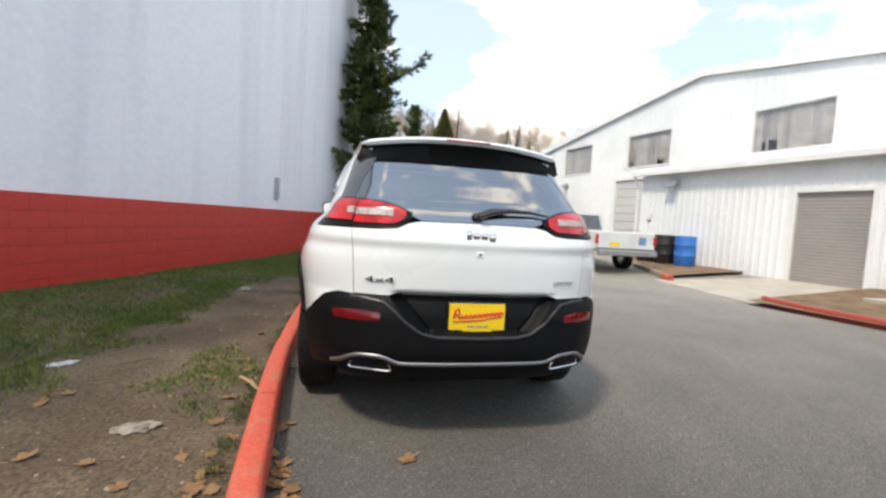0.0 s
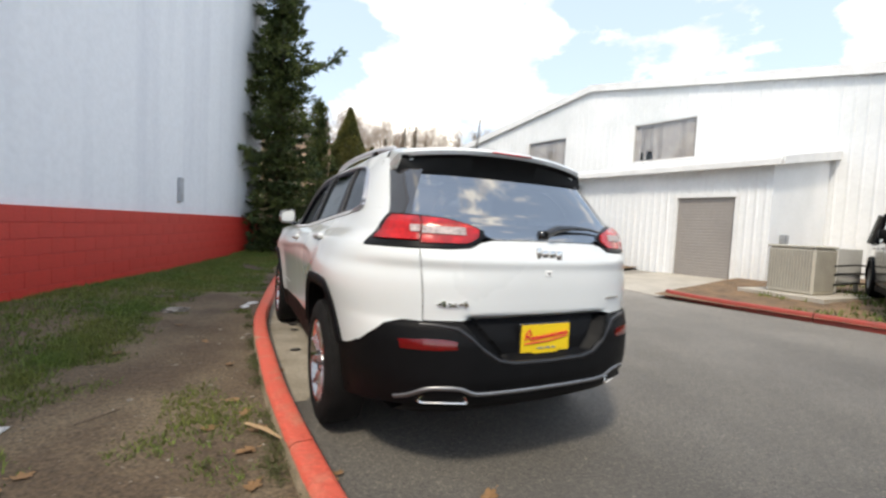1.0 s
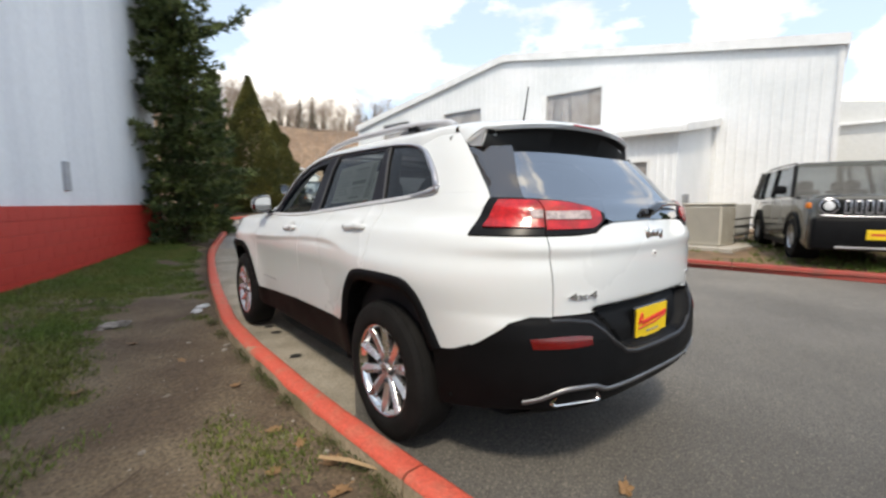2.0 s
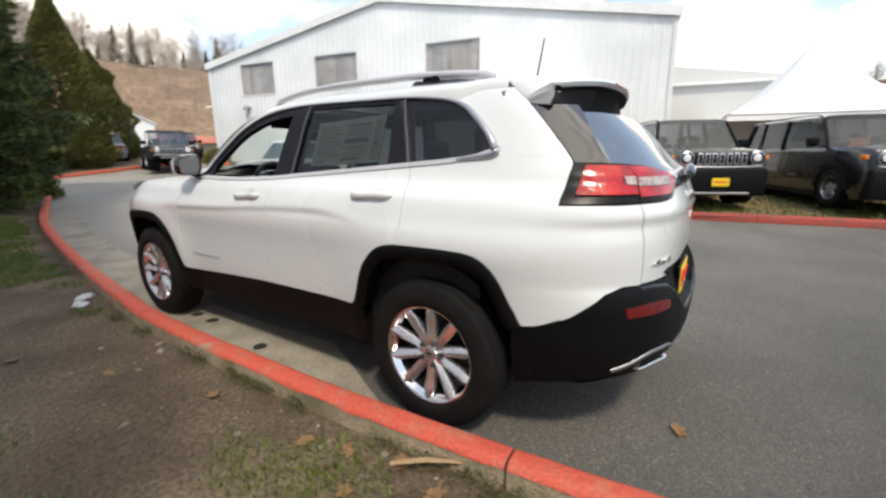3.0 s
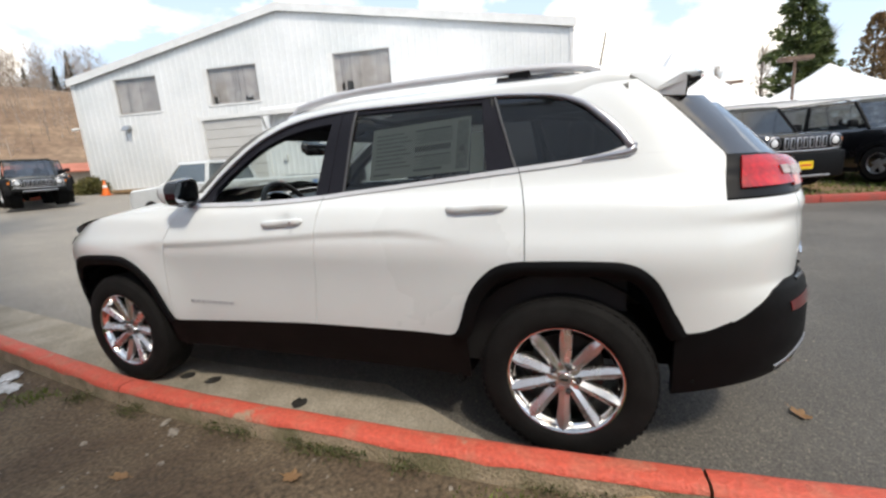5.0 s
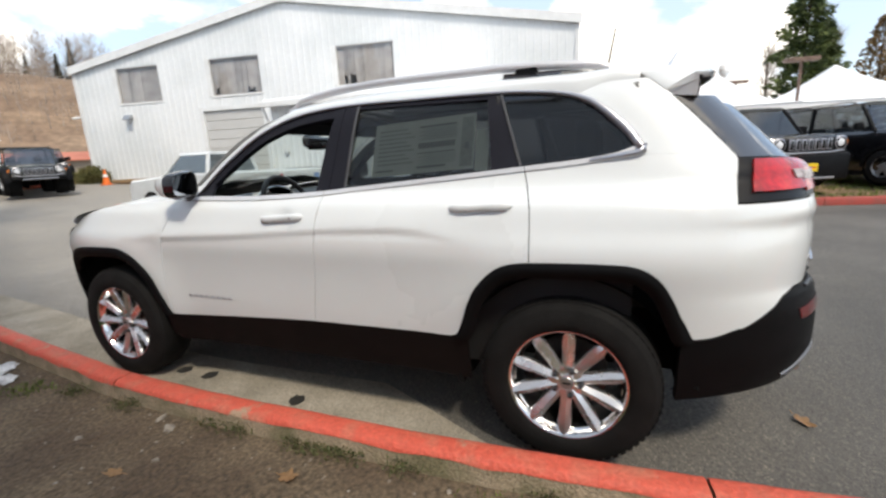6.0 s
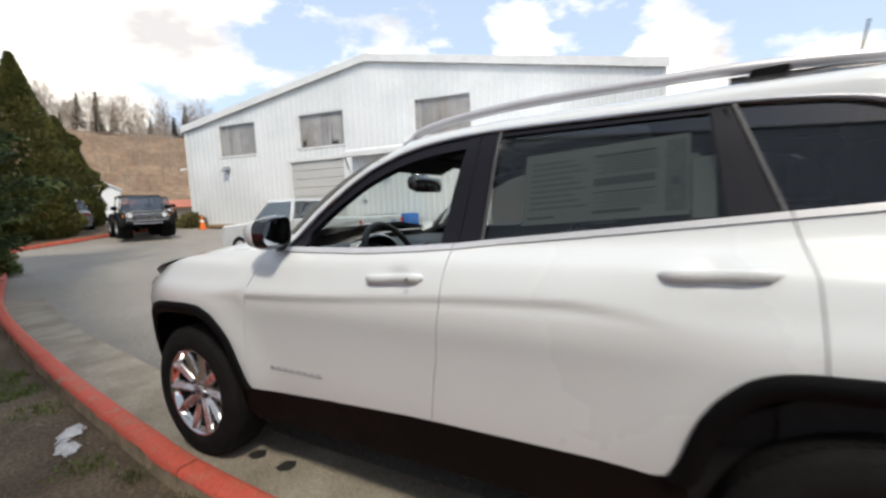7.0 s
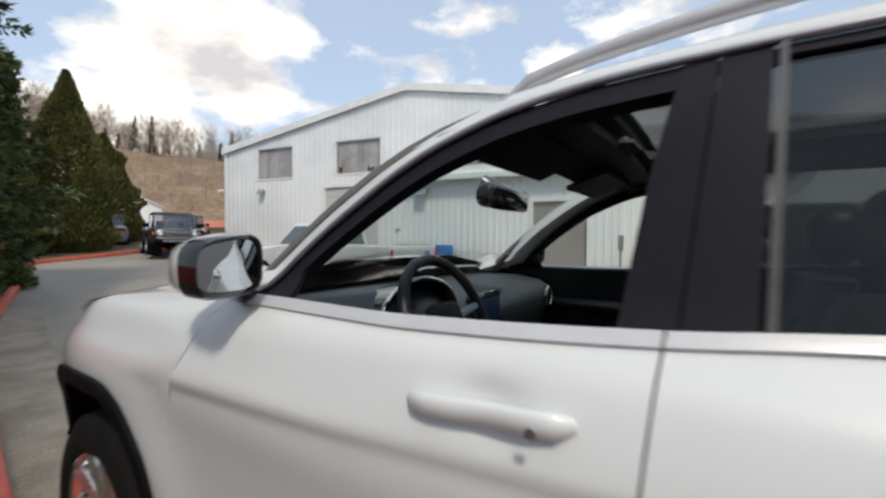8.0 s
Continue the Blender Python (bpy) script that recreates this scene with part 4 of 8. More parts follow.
def arch_moulding(yc, y0, y1, n=44):
    for sign in (-1, 1):
        bm = bmesh.new()
        rings = []
        for k in range(n + 1):
            y = y0 + (y1 - y0) * k / n
            zo = clad_top(y)
            a = math.atan2(zo - 0.365, y - yc)
            r = math.hypot(zo - 0.365, y - yc)
            ri = max(r - 0.062, min(0.400, r - 0.025))
            yi, zi = yc + ri * math.cos(a), 0.365 + ri * math.sin(a)
            po, pi = S(max(y, YS - 0.9) if y >= YS else flank_s(y, zo), zo, 0.014), S(yi if yi >= YS else flank_s(yi, zi), zi, 0.006)
            mid = S((y + yi) / 2 if (y + yi) / 2 >= YS else flank_s((y + yi) / 2, (zo + zi) / 2), (zo + zi) / 2, 0.022)
            po0 = S(y if y >= YS else flank_s(y, zo), zo, -0.004)
            back = pi.copy()
            back.x += 0.16
            back.y += 0.035 * math.cos(a)
            back.z += 0.035 * math.sin(a)
            ring = [po0, po, po.lerp(mid, 0.5) + Vector((-0.003, 0, 0)), mid, pi.lerp(mid, 0.25), pi, back]
            rings.append([Vector((p.x * -sign, p.y, p.z)) for p in ring])
        loft(bm, rings, False, False)
        bmesh.ops.recalc_face_normals(bm, faces=bm.faces[:])
        c = sum((f.normal * f.calc_area() for f in bm.faces), Vector())
        if c.x * sign < 0:
            bmesh.ops.reverse_faces(bm, faces=bm.faces[:])
        part("arch_moulding", bm, CLAD, hero, smooth=50)


arch_moulding(0.0, -0.46, 0.455)
arch_moulding(2.7, 2.242, 2.992, 60)

# rear bumper
bumper = new("rear_bumper")
bumper.parent = hero
bumper_low = keys([(-0.95, 0.40), (-0.8, 0.385), (-0.62, 0.355), (-0.45, 0.325)])


def bumper_top(s):
    p = S(s, 0.7)
    if p.y > -0.60:
        return clad_top(max(p.y, -0.61)) - 0.002
    return float(np.interp(abs(p.x), [0, 0.60, 0.68, 0.745, 0.80, 0.84], [0.766, 0.766, 0.770, 0.746, 0.688, 0.633]))


skin("bumper_skin", YS - 1, lambda z: flank_s(-0.418, z), lambda s: bumper_low(S(s, 0.5).y), bumper_top, CLAD, bumper, off=0.006, nu=150, nv=64, thick=0.03)
# raised brow over the lamps and round the plate recess
for sign in (-1, 1):
    bm = bmesh.new()
    line = [(0.62, 0.754), (0.55, 0.752), (0.46, 0.738), (0.41, 0.700), (0.35, 0.645), (0.28, 0.598), (0.20, 0.582), (0.0, 0.578)]
    pts = []
    for x, z in line:
        turn = math.sin(math.acos((x / width_at(z)) ** (round_at(z) / 2))) ** (2 / round_at(z))
        pts.append(Vector((x * sign, YS + (rear_at(z) - YS) * turn + 0.001, z)))
    pts2 = []
    for a, b in zip(pts, pts[1:]):
        pts2 += [a.lerp(b, k / 3) for k in range(3)]
    pts2.append(pts[-1])
    tube(bm, pts2, 0.013, 8, flat=0.9)
    part("bumper_rib", bm, CLAD_EDGE, bumper, smooth=60)
# fog reflectors
for a, b in ((0.475, 0.69),):
    skin("fog_reflector", lambda z: tail_s(a, z), lambda z: tail_s(b + (z - 0.64) * 0.2, z), lambda s: 0.650 + 0.008 * (1 - min(1, abs(abs(S(s, 0.66).x) - 0.44) / 0.12)), lambda s: 0.696 - 0.012 * max(0, (abs(S(s, 0.66).x) - 0.6) / 0.15) - 0.012 * (1 - min(1, abs(abs(S(s, 0.66).x) - 0.44) / 0.1)), LENS_DARK, bumper, off=0.009, nu=14, nv=4, thick=0.012, label="dark red reflector")
# satin strip with its humps over the exhausts
bm = bmesh.new()
hump = lambda x: 0.448 + 0.034 * math.exp(-(((abs(x) - 0.515) / 0.105) ** 4))
xs = np.linspace(-0.70, 0.70, 61)
pts = []
for x in xs:
    z = hump(x) - (0.03 * max(0, (abs(x) - 0.62) / 0.08))
    p = S(tail_s(x, z), z, 0.002)
    pts.append(Vector((x, p.y, z)))
tube(bm, pts, 0.0125, 8, flat=1.0)
part("bumper_strip", bm, surface("dull_satin_strip", (0.27, 0.27, 0.28), 0.42, 0.05, 8, 60, metal=0.9), bumper, "satin silver strip", smooth=60)
# exhaust outlets
for sign in (-1, 1):
    pipe = new("exhaust_outlet")
    pipe.parent = hero

    def outline(y, g):
        w0, w1, h0, h1 = 0.098 + g, 0.082 + g, -0.027 - g, 0.027 + g
        pts = []
        for cx, cz, a0 in ((w1 - 0.015, h1 - 0.012, 0), (-w1 + 0.015, h1 - 0.012, 90), (-w0 + 0.012, h0 + 0.012, 180), (w0 - 0.012, h0 + 0.012, 270)):
            for k in range(5):
                a = radians(a0 + k * 22.5)
                px = 0.515 + sign * (cx + 0.014 * math.cos(a))
                pts.append((sign * px, y - yb + 0.017 + S(tail_s(px, 0.44), 0.44).y, 0.434 + cz + 0.012 * math.sin(a)))
        return pts
    bm = bmesh.new()
    yb = S(tail_s(0.515, 0.44), 0.44).y + 0.0
    loft(bm, [outline(yb + 0.16, 0.0), outline(yb + 0.0, 0.004), outline(yb - 0.022, 0.005), outline(yb - 0.026, 0.001), outline(yb - 0.022, -0.004), outline(yb + 0.02, -0.006), outline(yb + 0.15, -0.007)], True, False)
    part("exhaust_tip", bm, CHROME, pipe, "chrome exhaust tip", smooth=50)
    bm = bmesh.new()
    loft(bm, [outline(yb + 0.06, -0.0075), outline(yb + 0.14, -0.012)], True, True)
    part("exhaust_bore", bm, LINER, pipe)
# lower valance and diffuser
bm = bmesh.new()
rings = []
for x in np.linspace(-0.66, 0.66, 25):
    p = S(tail_s(x, 0.42), 0.42)
    rings.append([(x, p.y + 0.005, 0.43), (x, p.y + 0.03, 0.37), (x, p.y + 0.16, 0.30), (x, p.y + 0.4, 0.27)])
loft(bm, rings, False, False)
part("valance", bm, CLAD, bumper, smooth=50)
# plate recess, plate, lettering bars
yb = -0.933
plate = new("number_plate")
plate.parent = hero
bm = bmesh.new()
box(bm, (-0.150, yb - 0.020, 0.592), (0.158, yb - 0.007, 0.752), 0.006)
part("plate_frame", bm, GLOSS_BLACK, plate)
bm = bmesh.new()
box(bm, (-0.140, yb - 0.0245, 0.614), (0.148, yb - 0.0205, 0.746), 0.004)
box(bm, (-0.070, yb - 0.0245, 0.599), (0.082, yb - 0.0205, 0.6139), 0.001)
part("plate_face", bm, YELLOW, plate, "yellow dealer plate")
bm = bmesh.new()
yy = yb - 0.0265
tube(bm, [(-0.118, yy, 0.672), (-0.11, yy, 0.71), (-0.095, yy, 0.722), (-0.085, yy, 0.70), (-0.105, yy, 0.692), (-0.08, yy, 0.668)], 0.005, 6)
pts = []
for k in range(40):
    t = k / 39
    pts.append((-0.08 + 0.215 * t, yy, 0.678 + 0.022 * t + 0.010 * math.sin(k * 1.55)))
tube(bm, pts, 0.0045, 6)
tube(bm, [(-0.12, yy, 0.655), (0.02, yy, 0.664), (0.13, yy, 0.684)], 0.0035, 6)
part("plate_writing", bm, RED_INK, plate)
bm = bmesh.new()
for x0, x1 in ((-0.045, -0.01), (0.0, 0.03), (0.04, 0.062)):
    box(bm, (x0, yy - 0.001, 0.628), (x1, yy + 0.0015, 0.636))
part("plate_bar", bm, GREY_INK, plate)

# tail lamps: black housing, red lens, clear insert, split by the tailgate seam
lamp_top = lambda s: float(np.interp(abs(S(s, 1.18).x), [0.34, 0.40, 0.50, 0.62, 0.74, 0.80], [1.178, 1.206, 1.228, 1.239, 1.245, 1.246]))
lamp_low = lambda s: float(np.interp(abs(S(s, 1.12).x), [0.34, 0.40, 0.43, 0.62, 0.80], [1.158, 1.112, 1.100, 1.096, 1.094]))
lamp = [new("tail_lamp") for _ in range(2)]
for l in lamp:
    l.parent = hero
for nm, sa, sb in (("lamp_housing", lambda z: tail_s(0.345, z), lambda z: tailgate_seam(z) - 0.002), ("lamp_housing", lambda z: tailgate_seam(z) + 0.002, lambda z: LAMP_L(z))):
    for l, ob in zip(lamp, skin(nm, sa, sb, lamp_low, lamp_top, LAMP_BLACK, hero, off=0.002, nu=18, nv=10, thick=0.03)):
        ob.parent = l
for l, ob in zip(lamp, skin("lamp_backing", lambda z: tail_s(0.33, z), lambda z: LAMP_L(z) - 0.01, lambda s: lamp_low(s) - 0.004, lambda s: lamp_top(s) + 0.035, LAMP_BLACK, hero, off=-0.012, nu=24, nv=6, thick=0)):
    ob.parent = l
inset = lambda f, d: (lambda s: f(s) + d)
for nm, sa, sb, lo, hi, mat, off in (
    ("red_lens", lambda z: tail_s(0.375, z), lambda z: tailgate_seam(z) - 0.004, inset(lamp_low, 0.018), inset(lamp_top, -0.010), LENS_RED, 0.010),
    ("red_lens", lambda z: tailgate_seam(z) + 0.004, lambda z: flank_s(-0.617 - 0.10 * (z - 1.1), z), inset(lamp_low, 0.028), inset(lamp_top, -0.012), LENS_RED, 0.012),
    ("clear_lens", lambda z: tail_s(0.435, z), lambda z: tailgate_seam(z) - 0.006, lambda s: 1.154, lambda s: 1.186, LENS_CLEAR, 0.015),
    ("clear_lens", lambda z: tailgate_seam(z) + 0.006, lambda z: tail_s(0.65, z), lambda s: 1.158, lambda s: 1.190, LENS_CLEAR, 0.017),
):
    for l, ob in zip(lamp, skin(nm, sa, sb, lo, hi, mat, hero, off=off, nu=16, nv=8, thick=0.012, label="pale clear lens strip" if nm == "clear_lens" else "")):
        ob.parent = l

# tailgate glass with its dark side strips
glass_side = keys([(1.14, 0.66), (1.25, 0.625), (1.35, 0.585), (1.45, 0.53), (1.55, 0.48)])
gl_low = lambda s: float(np.interp(abs(S(s, 1.15).x), [0, 0.30, 0.35, 0.40, 0.5, 0.62, 0.8], [1.146, 1.142, 1.168, 1.209, 1.232, 1.243, 1.249]))
skin("rear_window", YS - 1, lambda z: tail_s(glass_side(z), z), gl_low, 1.452, GLASS_REAR, tailgate, off=-0.002, nu=26, nv=20, thick=0)
skin("window_side_trim", lambda z: tail_s(glass_side(z), z), lambda z: flank_s(DEDGE(z), z) - 0.006, lambda s: gl_low(s), 1.481, surface("smoked_trim", (0.030, 0.029, 0.032), 0.06, 0.05, coat=1.0, spec=0.9), tailgate, off=0.0, nu=8, nv=24)

# spoiler: a closed blade that overhangs the glass, black beneath
def blade(x):
    t = abs(x) / 0.585
    f = t**2.2
    return {"y_front": -0.20, "top": 1.641 - 0.033 * f, "tip_y": -0.592 + 0.100 * f, "tip": 1.616 - 0.040 * f, "bot_y": -0.47 + 0.03 * f, "bot": 1.452 + 0.018 * f, "foot_y": -0.33 - 0.01 * f, "foot": 1.50 - 0.01 * f}


bm = bmesh.new()
rings = []


def spoiler_end(sign):
    """The blade's end: roof seam, fold, rounded lip and the flank beneath it."""
    row = [S(flank_s(y, z), z, 0.005) for y, z in ((-0.222, 1.606), (-0.270, 1.572), (-0.345, 1.510))]
    row += [Vector(p) for p in ((-0.618, -0.400, 1.542), (-0.604, -0.446, 1.566), (-0.600, -0.457, 1.560), (-0.605, -0.459, 1.538), (-0.615, -0.456, 1.508), (-0.626, -0.452, 1.479))]
    row += [S(flank_s(-0.395, 1.482), 1.482, 0.004), Vector((-0.600, -0.340, 1.500))]
    return [(sign * -p.x, p.y, p.z) for p in row]


for x in np.linspace(-0.56, 0.56, 45):
    k = blade(x)
    rings.append([(x, k["y_front"], k["top"] - 0.004), (x, -0.35, (k["top"] + k["tip"]) / 2 + 0.012), (x, k["tip_y"] + 0.06, k["tip"] + 0.012), (x, k["tip_y"] + 0.012, k["tip"] + 0.002), (x, k["tip_y"], k["tip"] - 0.012), (x, k["tip_y"] + 0.010, k["tip"] - 0.030), (x, k["tip_y"] + 0.05, k["tip"] - 0.038), (x, k["bot_y"] - 0.02, k["bot"] + 0.035), (x, k["bot_y"], k["bot"]), (x, k["foot_y"], k["foot"]), (x, -0.22, k["top"] - 0.07)])
rings = [spoiler_end(-1)] + rings + [spoiler_end(1)]
loft(bm, rings, True, True)
bmesh.ops.recalc_face_normals(bm, faces=bm.faces[:])
part("spoiler", bm, PAINT, tailgate, smooth=50)
bm = bmesh.new()
rings = []
for x in np.linspace(-0.552, 0.552, 45):
    k = blade(x)
    rings.append([(x, k["tip_y"] + 0.012, k["tip"] - 0.0325), (x, k["tip_y"] + 0.05, k["tip"] - 0.043), (x, k["bot_y"] - 0.026, k["bot"] + 0.030), (x, k["bot_y"] - 0.010, k["bot"] - 0.004), (x, k["bot_y"] + 0.03, k["bot"] - 0.02)])
lip = [(-0.596, -0.463, 1.556), (-0.601, -0.465, 1.536), (-0.611, -0.462, 1.506), (-0.623, -0.457, 1.476), (-0.612, -0.430, 1.466)]
rings = [lip] + rings + [[(-x, y, z) for x, y, z in lip]]
loft(bm, rings, False, False)
part("spoiler_underside", bm, surface("spoiler_black", (0.008, 0.008, 0.008), 0.75, 0.1), tailgate, smooth=50)
bm = bmesh.new()
box(bm, (-0.13, -0.597, 1.598), (0.13, -0.588, 1.607), 0.003)
part("high_brake_lamp", bm, LENS_RED, tailgate, "slim red high brake lamp")
# wiper
bm = bmesh.new()
yy = lambda x, z: S(tail_s(x, z), z).y
pts = [Vector((-0.015, yy(0.015, 1.20) - 0.035, 1.178)), Vector((0.05, yy(0.05, 1.21) - 0.045, 1.205)), Vector((0.16, yy(0.16, 1.212) - 0.035, 1.216)), Vector((0.27, yy(0.27, 1.21) - 0.028, 1.214)), Vector((0.37, yy(0.37, 1.2) - 0.02, 1.200))]
tube(bm, pts, [0.024, 0.024, 0.016, 0.011, 0.006], 8, flat=0.8)
box(bm, (-0.045, pts[0].y + 0.0, 1.150), (0.02, pts[0].y + 0.05, 1.195), 0.012)
part("rear_wiper", bm, GLOSS_BLACK, tailgate, smooth=50)
# badges: the maker's as plain raised chrome shapes
bm = bmesh.new()
yb = S(YS - 1, 1.085).y - 0.001
for x0, x1, z0, z1 in ((-0.074, -0.048, 1.058, 1.112), (-0.042, -0.006, 1.064, 1.100), (0.0, 0.036, 1.064, 1.100), (0.042, 0.078, 1.050, 1.100)):
    box(bm, (x0, yb - 0.010, z0), (x1, yb + 0.004, z1), 0.006, seg=2)
part("maker_badge", bm, CHROME, tailgate, "chrome badge of four plain shapes", smooth=60)
cu = bpy.data.curves.new("badge_text", "FONT")
cu.body, cu.size, cu.extrude, cu.align_x = "4x4", 0.052, 0.003, "CENTER"
txt = new("badge_text_source", cu)
dg = bpy.context.evaluated_depsgraph_get()
me = bpy.data.meshes.new_from_object(txt.evaluated_get(dg))
bpy.data.objects.remove(txt)
badge = new("drive_badge", me)
me.materials.append(CHROME)
badge.parent = tailgate
p = S(tail_s(0.485, 0.855), 0.855, 0.004)
q0, q1 = S(tail_s(0.55, 0.855), 0.855), S(tail_s(0.42, 0.855), 0.855)
ang = math.degrees(math.atan2(q1.y - q0.y, q1.x - q0.x))
badge.matrix_basis = pose(p.x, p.y, 0.835, 0, 0, ang) @ pose(0, 0, 0, 90) @ Matrix.Diagonal((1.9, 0.8, 1, 1))
cu = bpy.data.curves.new("trim_text", "FONT")
cu.body, cu.size, cu.extrude, cu.align_x = "LIMITED", 0.026, 0.002, "CENTER"
txt = new("trim_text_source", cu)
dg = bpy.context.evaluated_depsgraph_get()
me = bpy.data.meshes.new_from_object(txt.evaluated_get(dg))
bpy.data.objects.remove(txt)
me.materials.append(CHROME)
trim = new("trim_badge", me)
trim.parent = tailgate
p, q0, q1 = (S(tail_s(x, 0.855), 0.855, 0.003) for x in (0.475, 0.40, 0.55))
trim.matrix_basis = pose(-p.x, p.y, 0.848, 0, 0, math.degrees(math.atan2(q1.y - q0.y, q0.x - q1.x))) @ pose(0, 0, 0, 90) @ Matrix.Diagonal((1.45, 0.9, 1, 1))
bm = bmesh.new()
box(bm, (-0.022, S(YS - 1, 0.99).y - 0.004, 0.975), (0.022, S(YS - 1, 0.99).y + 0.01, 1.005), 0.004)
part("gate_release", bm, TRIM_WHITE, tailgate)
bm = bmesh.new()
box(bm, (-0.007, S(YS - 1, 0.99).y - 0.006, 0.985), (0.007, S(YS - 1, 0.99).y, 0.996), 0.002)
part("rear_camera", bm, GLOSS_BLACK, tailgate)

# ---- roof, pillars, screens, bonnet ----
roof_mid = curve_keys([(1.70, 1.575), (1.55, 1.612), (1.3, 1.64), (0.9, 1.655), (0.4, 1.654), (0.0, 1.645), (-0.2, 1.636), (-0.35, 1.622)])


def roof_row(y, n=13):
    """Half-section of the roof at y, from the window's top edge to the middle."""
    ze = glass_top(y) - 0.001
    xe = -S(y if y >= YS else flank_s(y, ze), ze).x
    zm = roof_mid(y)
    out = []
    for k in range(n):
        t = k / (n - 1)
        a = t * math.pi / 2
        x = xe * math.cos(a) ** 0.62 if k < n - 1 else 0
        z = ze + (zm - ze) * math.sin(a) ** (0.85 - 0.35 * min(1, max(0, (0.5 - y) / 0.53)))
        out.append((x, z))
    return out


bm = bmesh.new()
rings = []
for y in np.linspace(1.44, -0.255, 50):
    half = roof_row(y if y > -0.03 else -0.03)
    if y <= -0.03:
        zz = 1.525 + 0.036 * min(1, (-0.03 - y) / 0.1)
        xe = -S(flank_s(y, zz), zz).x
        zm = roof_mid(y) - (0.004 if y < -0.215 else 0)
        half = [(xe * math.cos(t * math.pi / 2) ** 0.62 if t < 1 else 0, zz + (zm - zz) * math.sin(t * math.pi / 2) ** 0.5) for t in np.linspace(0, 1, 13)]
    rings.append([(-x, y, z) for x, z in half] + [(x, y, z) for x, z in half[::-1][1:]])
loft(bm, rings, False, False)
bmesh.ops.recalc_face_normals(bm, faces=bm.faces[:])
if sum(f.normal.z for f in bm.faces) < 0:
    bmesh.ops.reverse_faces(bm, faces=bm.faces[:])
# cut the sunroof out of the skin: drop the faces over it
dead = [f for f in bm.faces if abs(f.calc_center_median().x) < 0.42 and 0.55 < f.calc_center_median().y < 1.30]
bmesh.ops.delete(bm, geom=dead, context="FACES")
part("roof", bm, PAINT, hero, smooth=40)
bm = bmesh.new()
loft(bm, [[(-0.42, y, roof_mid(y) - 0.010), (0, y, roof_mid(y) - 0.003), (0.42, y, roof_mid(y) - 0.010)] for y in np.linspace(0.53, 1.33, 8)], False, False)
part("sunroof_glass", bm, glazing("sunroof_glass", (0.22, 0.23, 0.235), 1.5), hero, smooth=True).visible_shadow = False
# windscreen pillars
for sign in (-1, 1):
    bm = bmesh.new()
    rings = []
    for k in range(19):
        t = k / 18
        y = 2.16 - 0.74 * t
        zo = (glass_top(y) if y < 2.03 else 1.165 - (y - 2.03) * 0.35)
        p = S(y, zo)
        if y > 2.03:
            p.x = -0.79 + (y - 2.03) * 0.15
        inn = Vector((p.x + 0.085, y + 0.075 * (1 - t * 0.7), zo + 0.030 + 0.012 * t))
        ring = [p, p.lerp(inn, 0.3) + Vector((-0.016, 0, 0.016)), p.lerp(inn, 0.7) + Vector((-0.008, 0.004, 0.014)), inn, inn + Vector((0.02, -0.03, -0.03)), p + Vector((0.05, -0.01, -0.01))]
        rings.append([Vector((q.x * -sign, q.y, q.z)) for q in ring])
    loft(bm, rings, True, True)
    bmesh.ops.recalc_face_normals(bm, faces=bm.faces[:])
    part("windscreen_pillar", bm, PAINT, hero, smooth=50)
    # inner lining of the pillar
    bm = bmesh.new()
    tube(bm, [(sign * (0.72 - 0.12 * t), 2.14 - 0.72 * t, 1.13 + 0.41 * math.sin(t * 1.45)) for t in np.linspace(0, 1, 10)], 0.038, 8, flat=0.7)
    part("pillar_lining", bm, HEADLINER, hero, smooth=60)
bm = bmesh.new()
rings = []
for t in np.linspace(0, 1, 14):
    y = 2.24 - 0.80 * t
    z = (glass_top(min(y, 2.03)) if y < 2.03 else 1.165 - (y - 2.03) * 0.35) + 0.040
    w = 0.715 - 0.125 * t
    bow = 0.10 * (1 - 0.55 * t)
    rings.append([(x * w, y + bow * (1 - x * x), z + 0.035 * (1 - x * x)) for x in np.linspace(-1, 1, 15)])
loft(bm, rings, False, False)
part("windscreen", bm, GLASS_CLEAR, hero, smooth=True).visible_shadow = False
# bonnet
bm = bmesh.new()
rings = []
for y in np.linspace(2.20, 3.46, 26):
    ze = hood_edge(min(y, 3.42))
    w = (-S(min(y, YF), ze).x - 0.004) if y < 2.9 else (-S(YF, hood_edge(2.9)).x - 0.004) - 0.55 * ((y - 2.9) / 0.7) ** 2.2
    row = []
    for x in np.linspace(-1, 1, 21):
        dome = (0.055 + 0.02 * max(0, (2.8 - y) / 0.6)) * (1 - abs(x) ** 2.4) + 0.012 * math.exp(-(((abs(x) - 0.45) / 0.1) ** 2))
        row.append((x * w, y + 0.10 * (1 - x * x) * max(0, (y - 2.9) / 0.6), ze + dome * (1 if y < 3.2 else max(0.3, 1 - (y - 3.2) * 2))))
    rings.append(row)
loft(bm, rings, False, False)
bmesh.ops.recalc_face_normals(bm, faces=bm.faces[:])
if sum(f.normal.z for f in bm.faces) < 0:
    bmesh.ops.reverse_faces(bm, faces=bm.faces[:])
part("bonnet", bm, PAINT, hero, smooth=50)
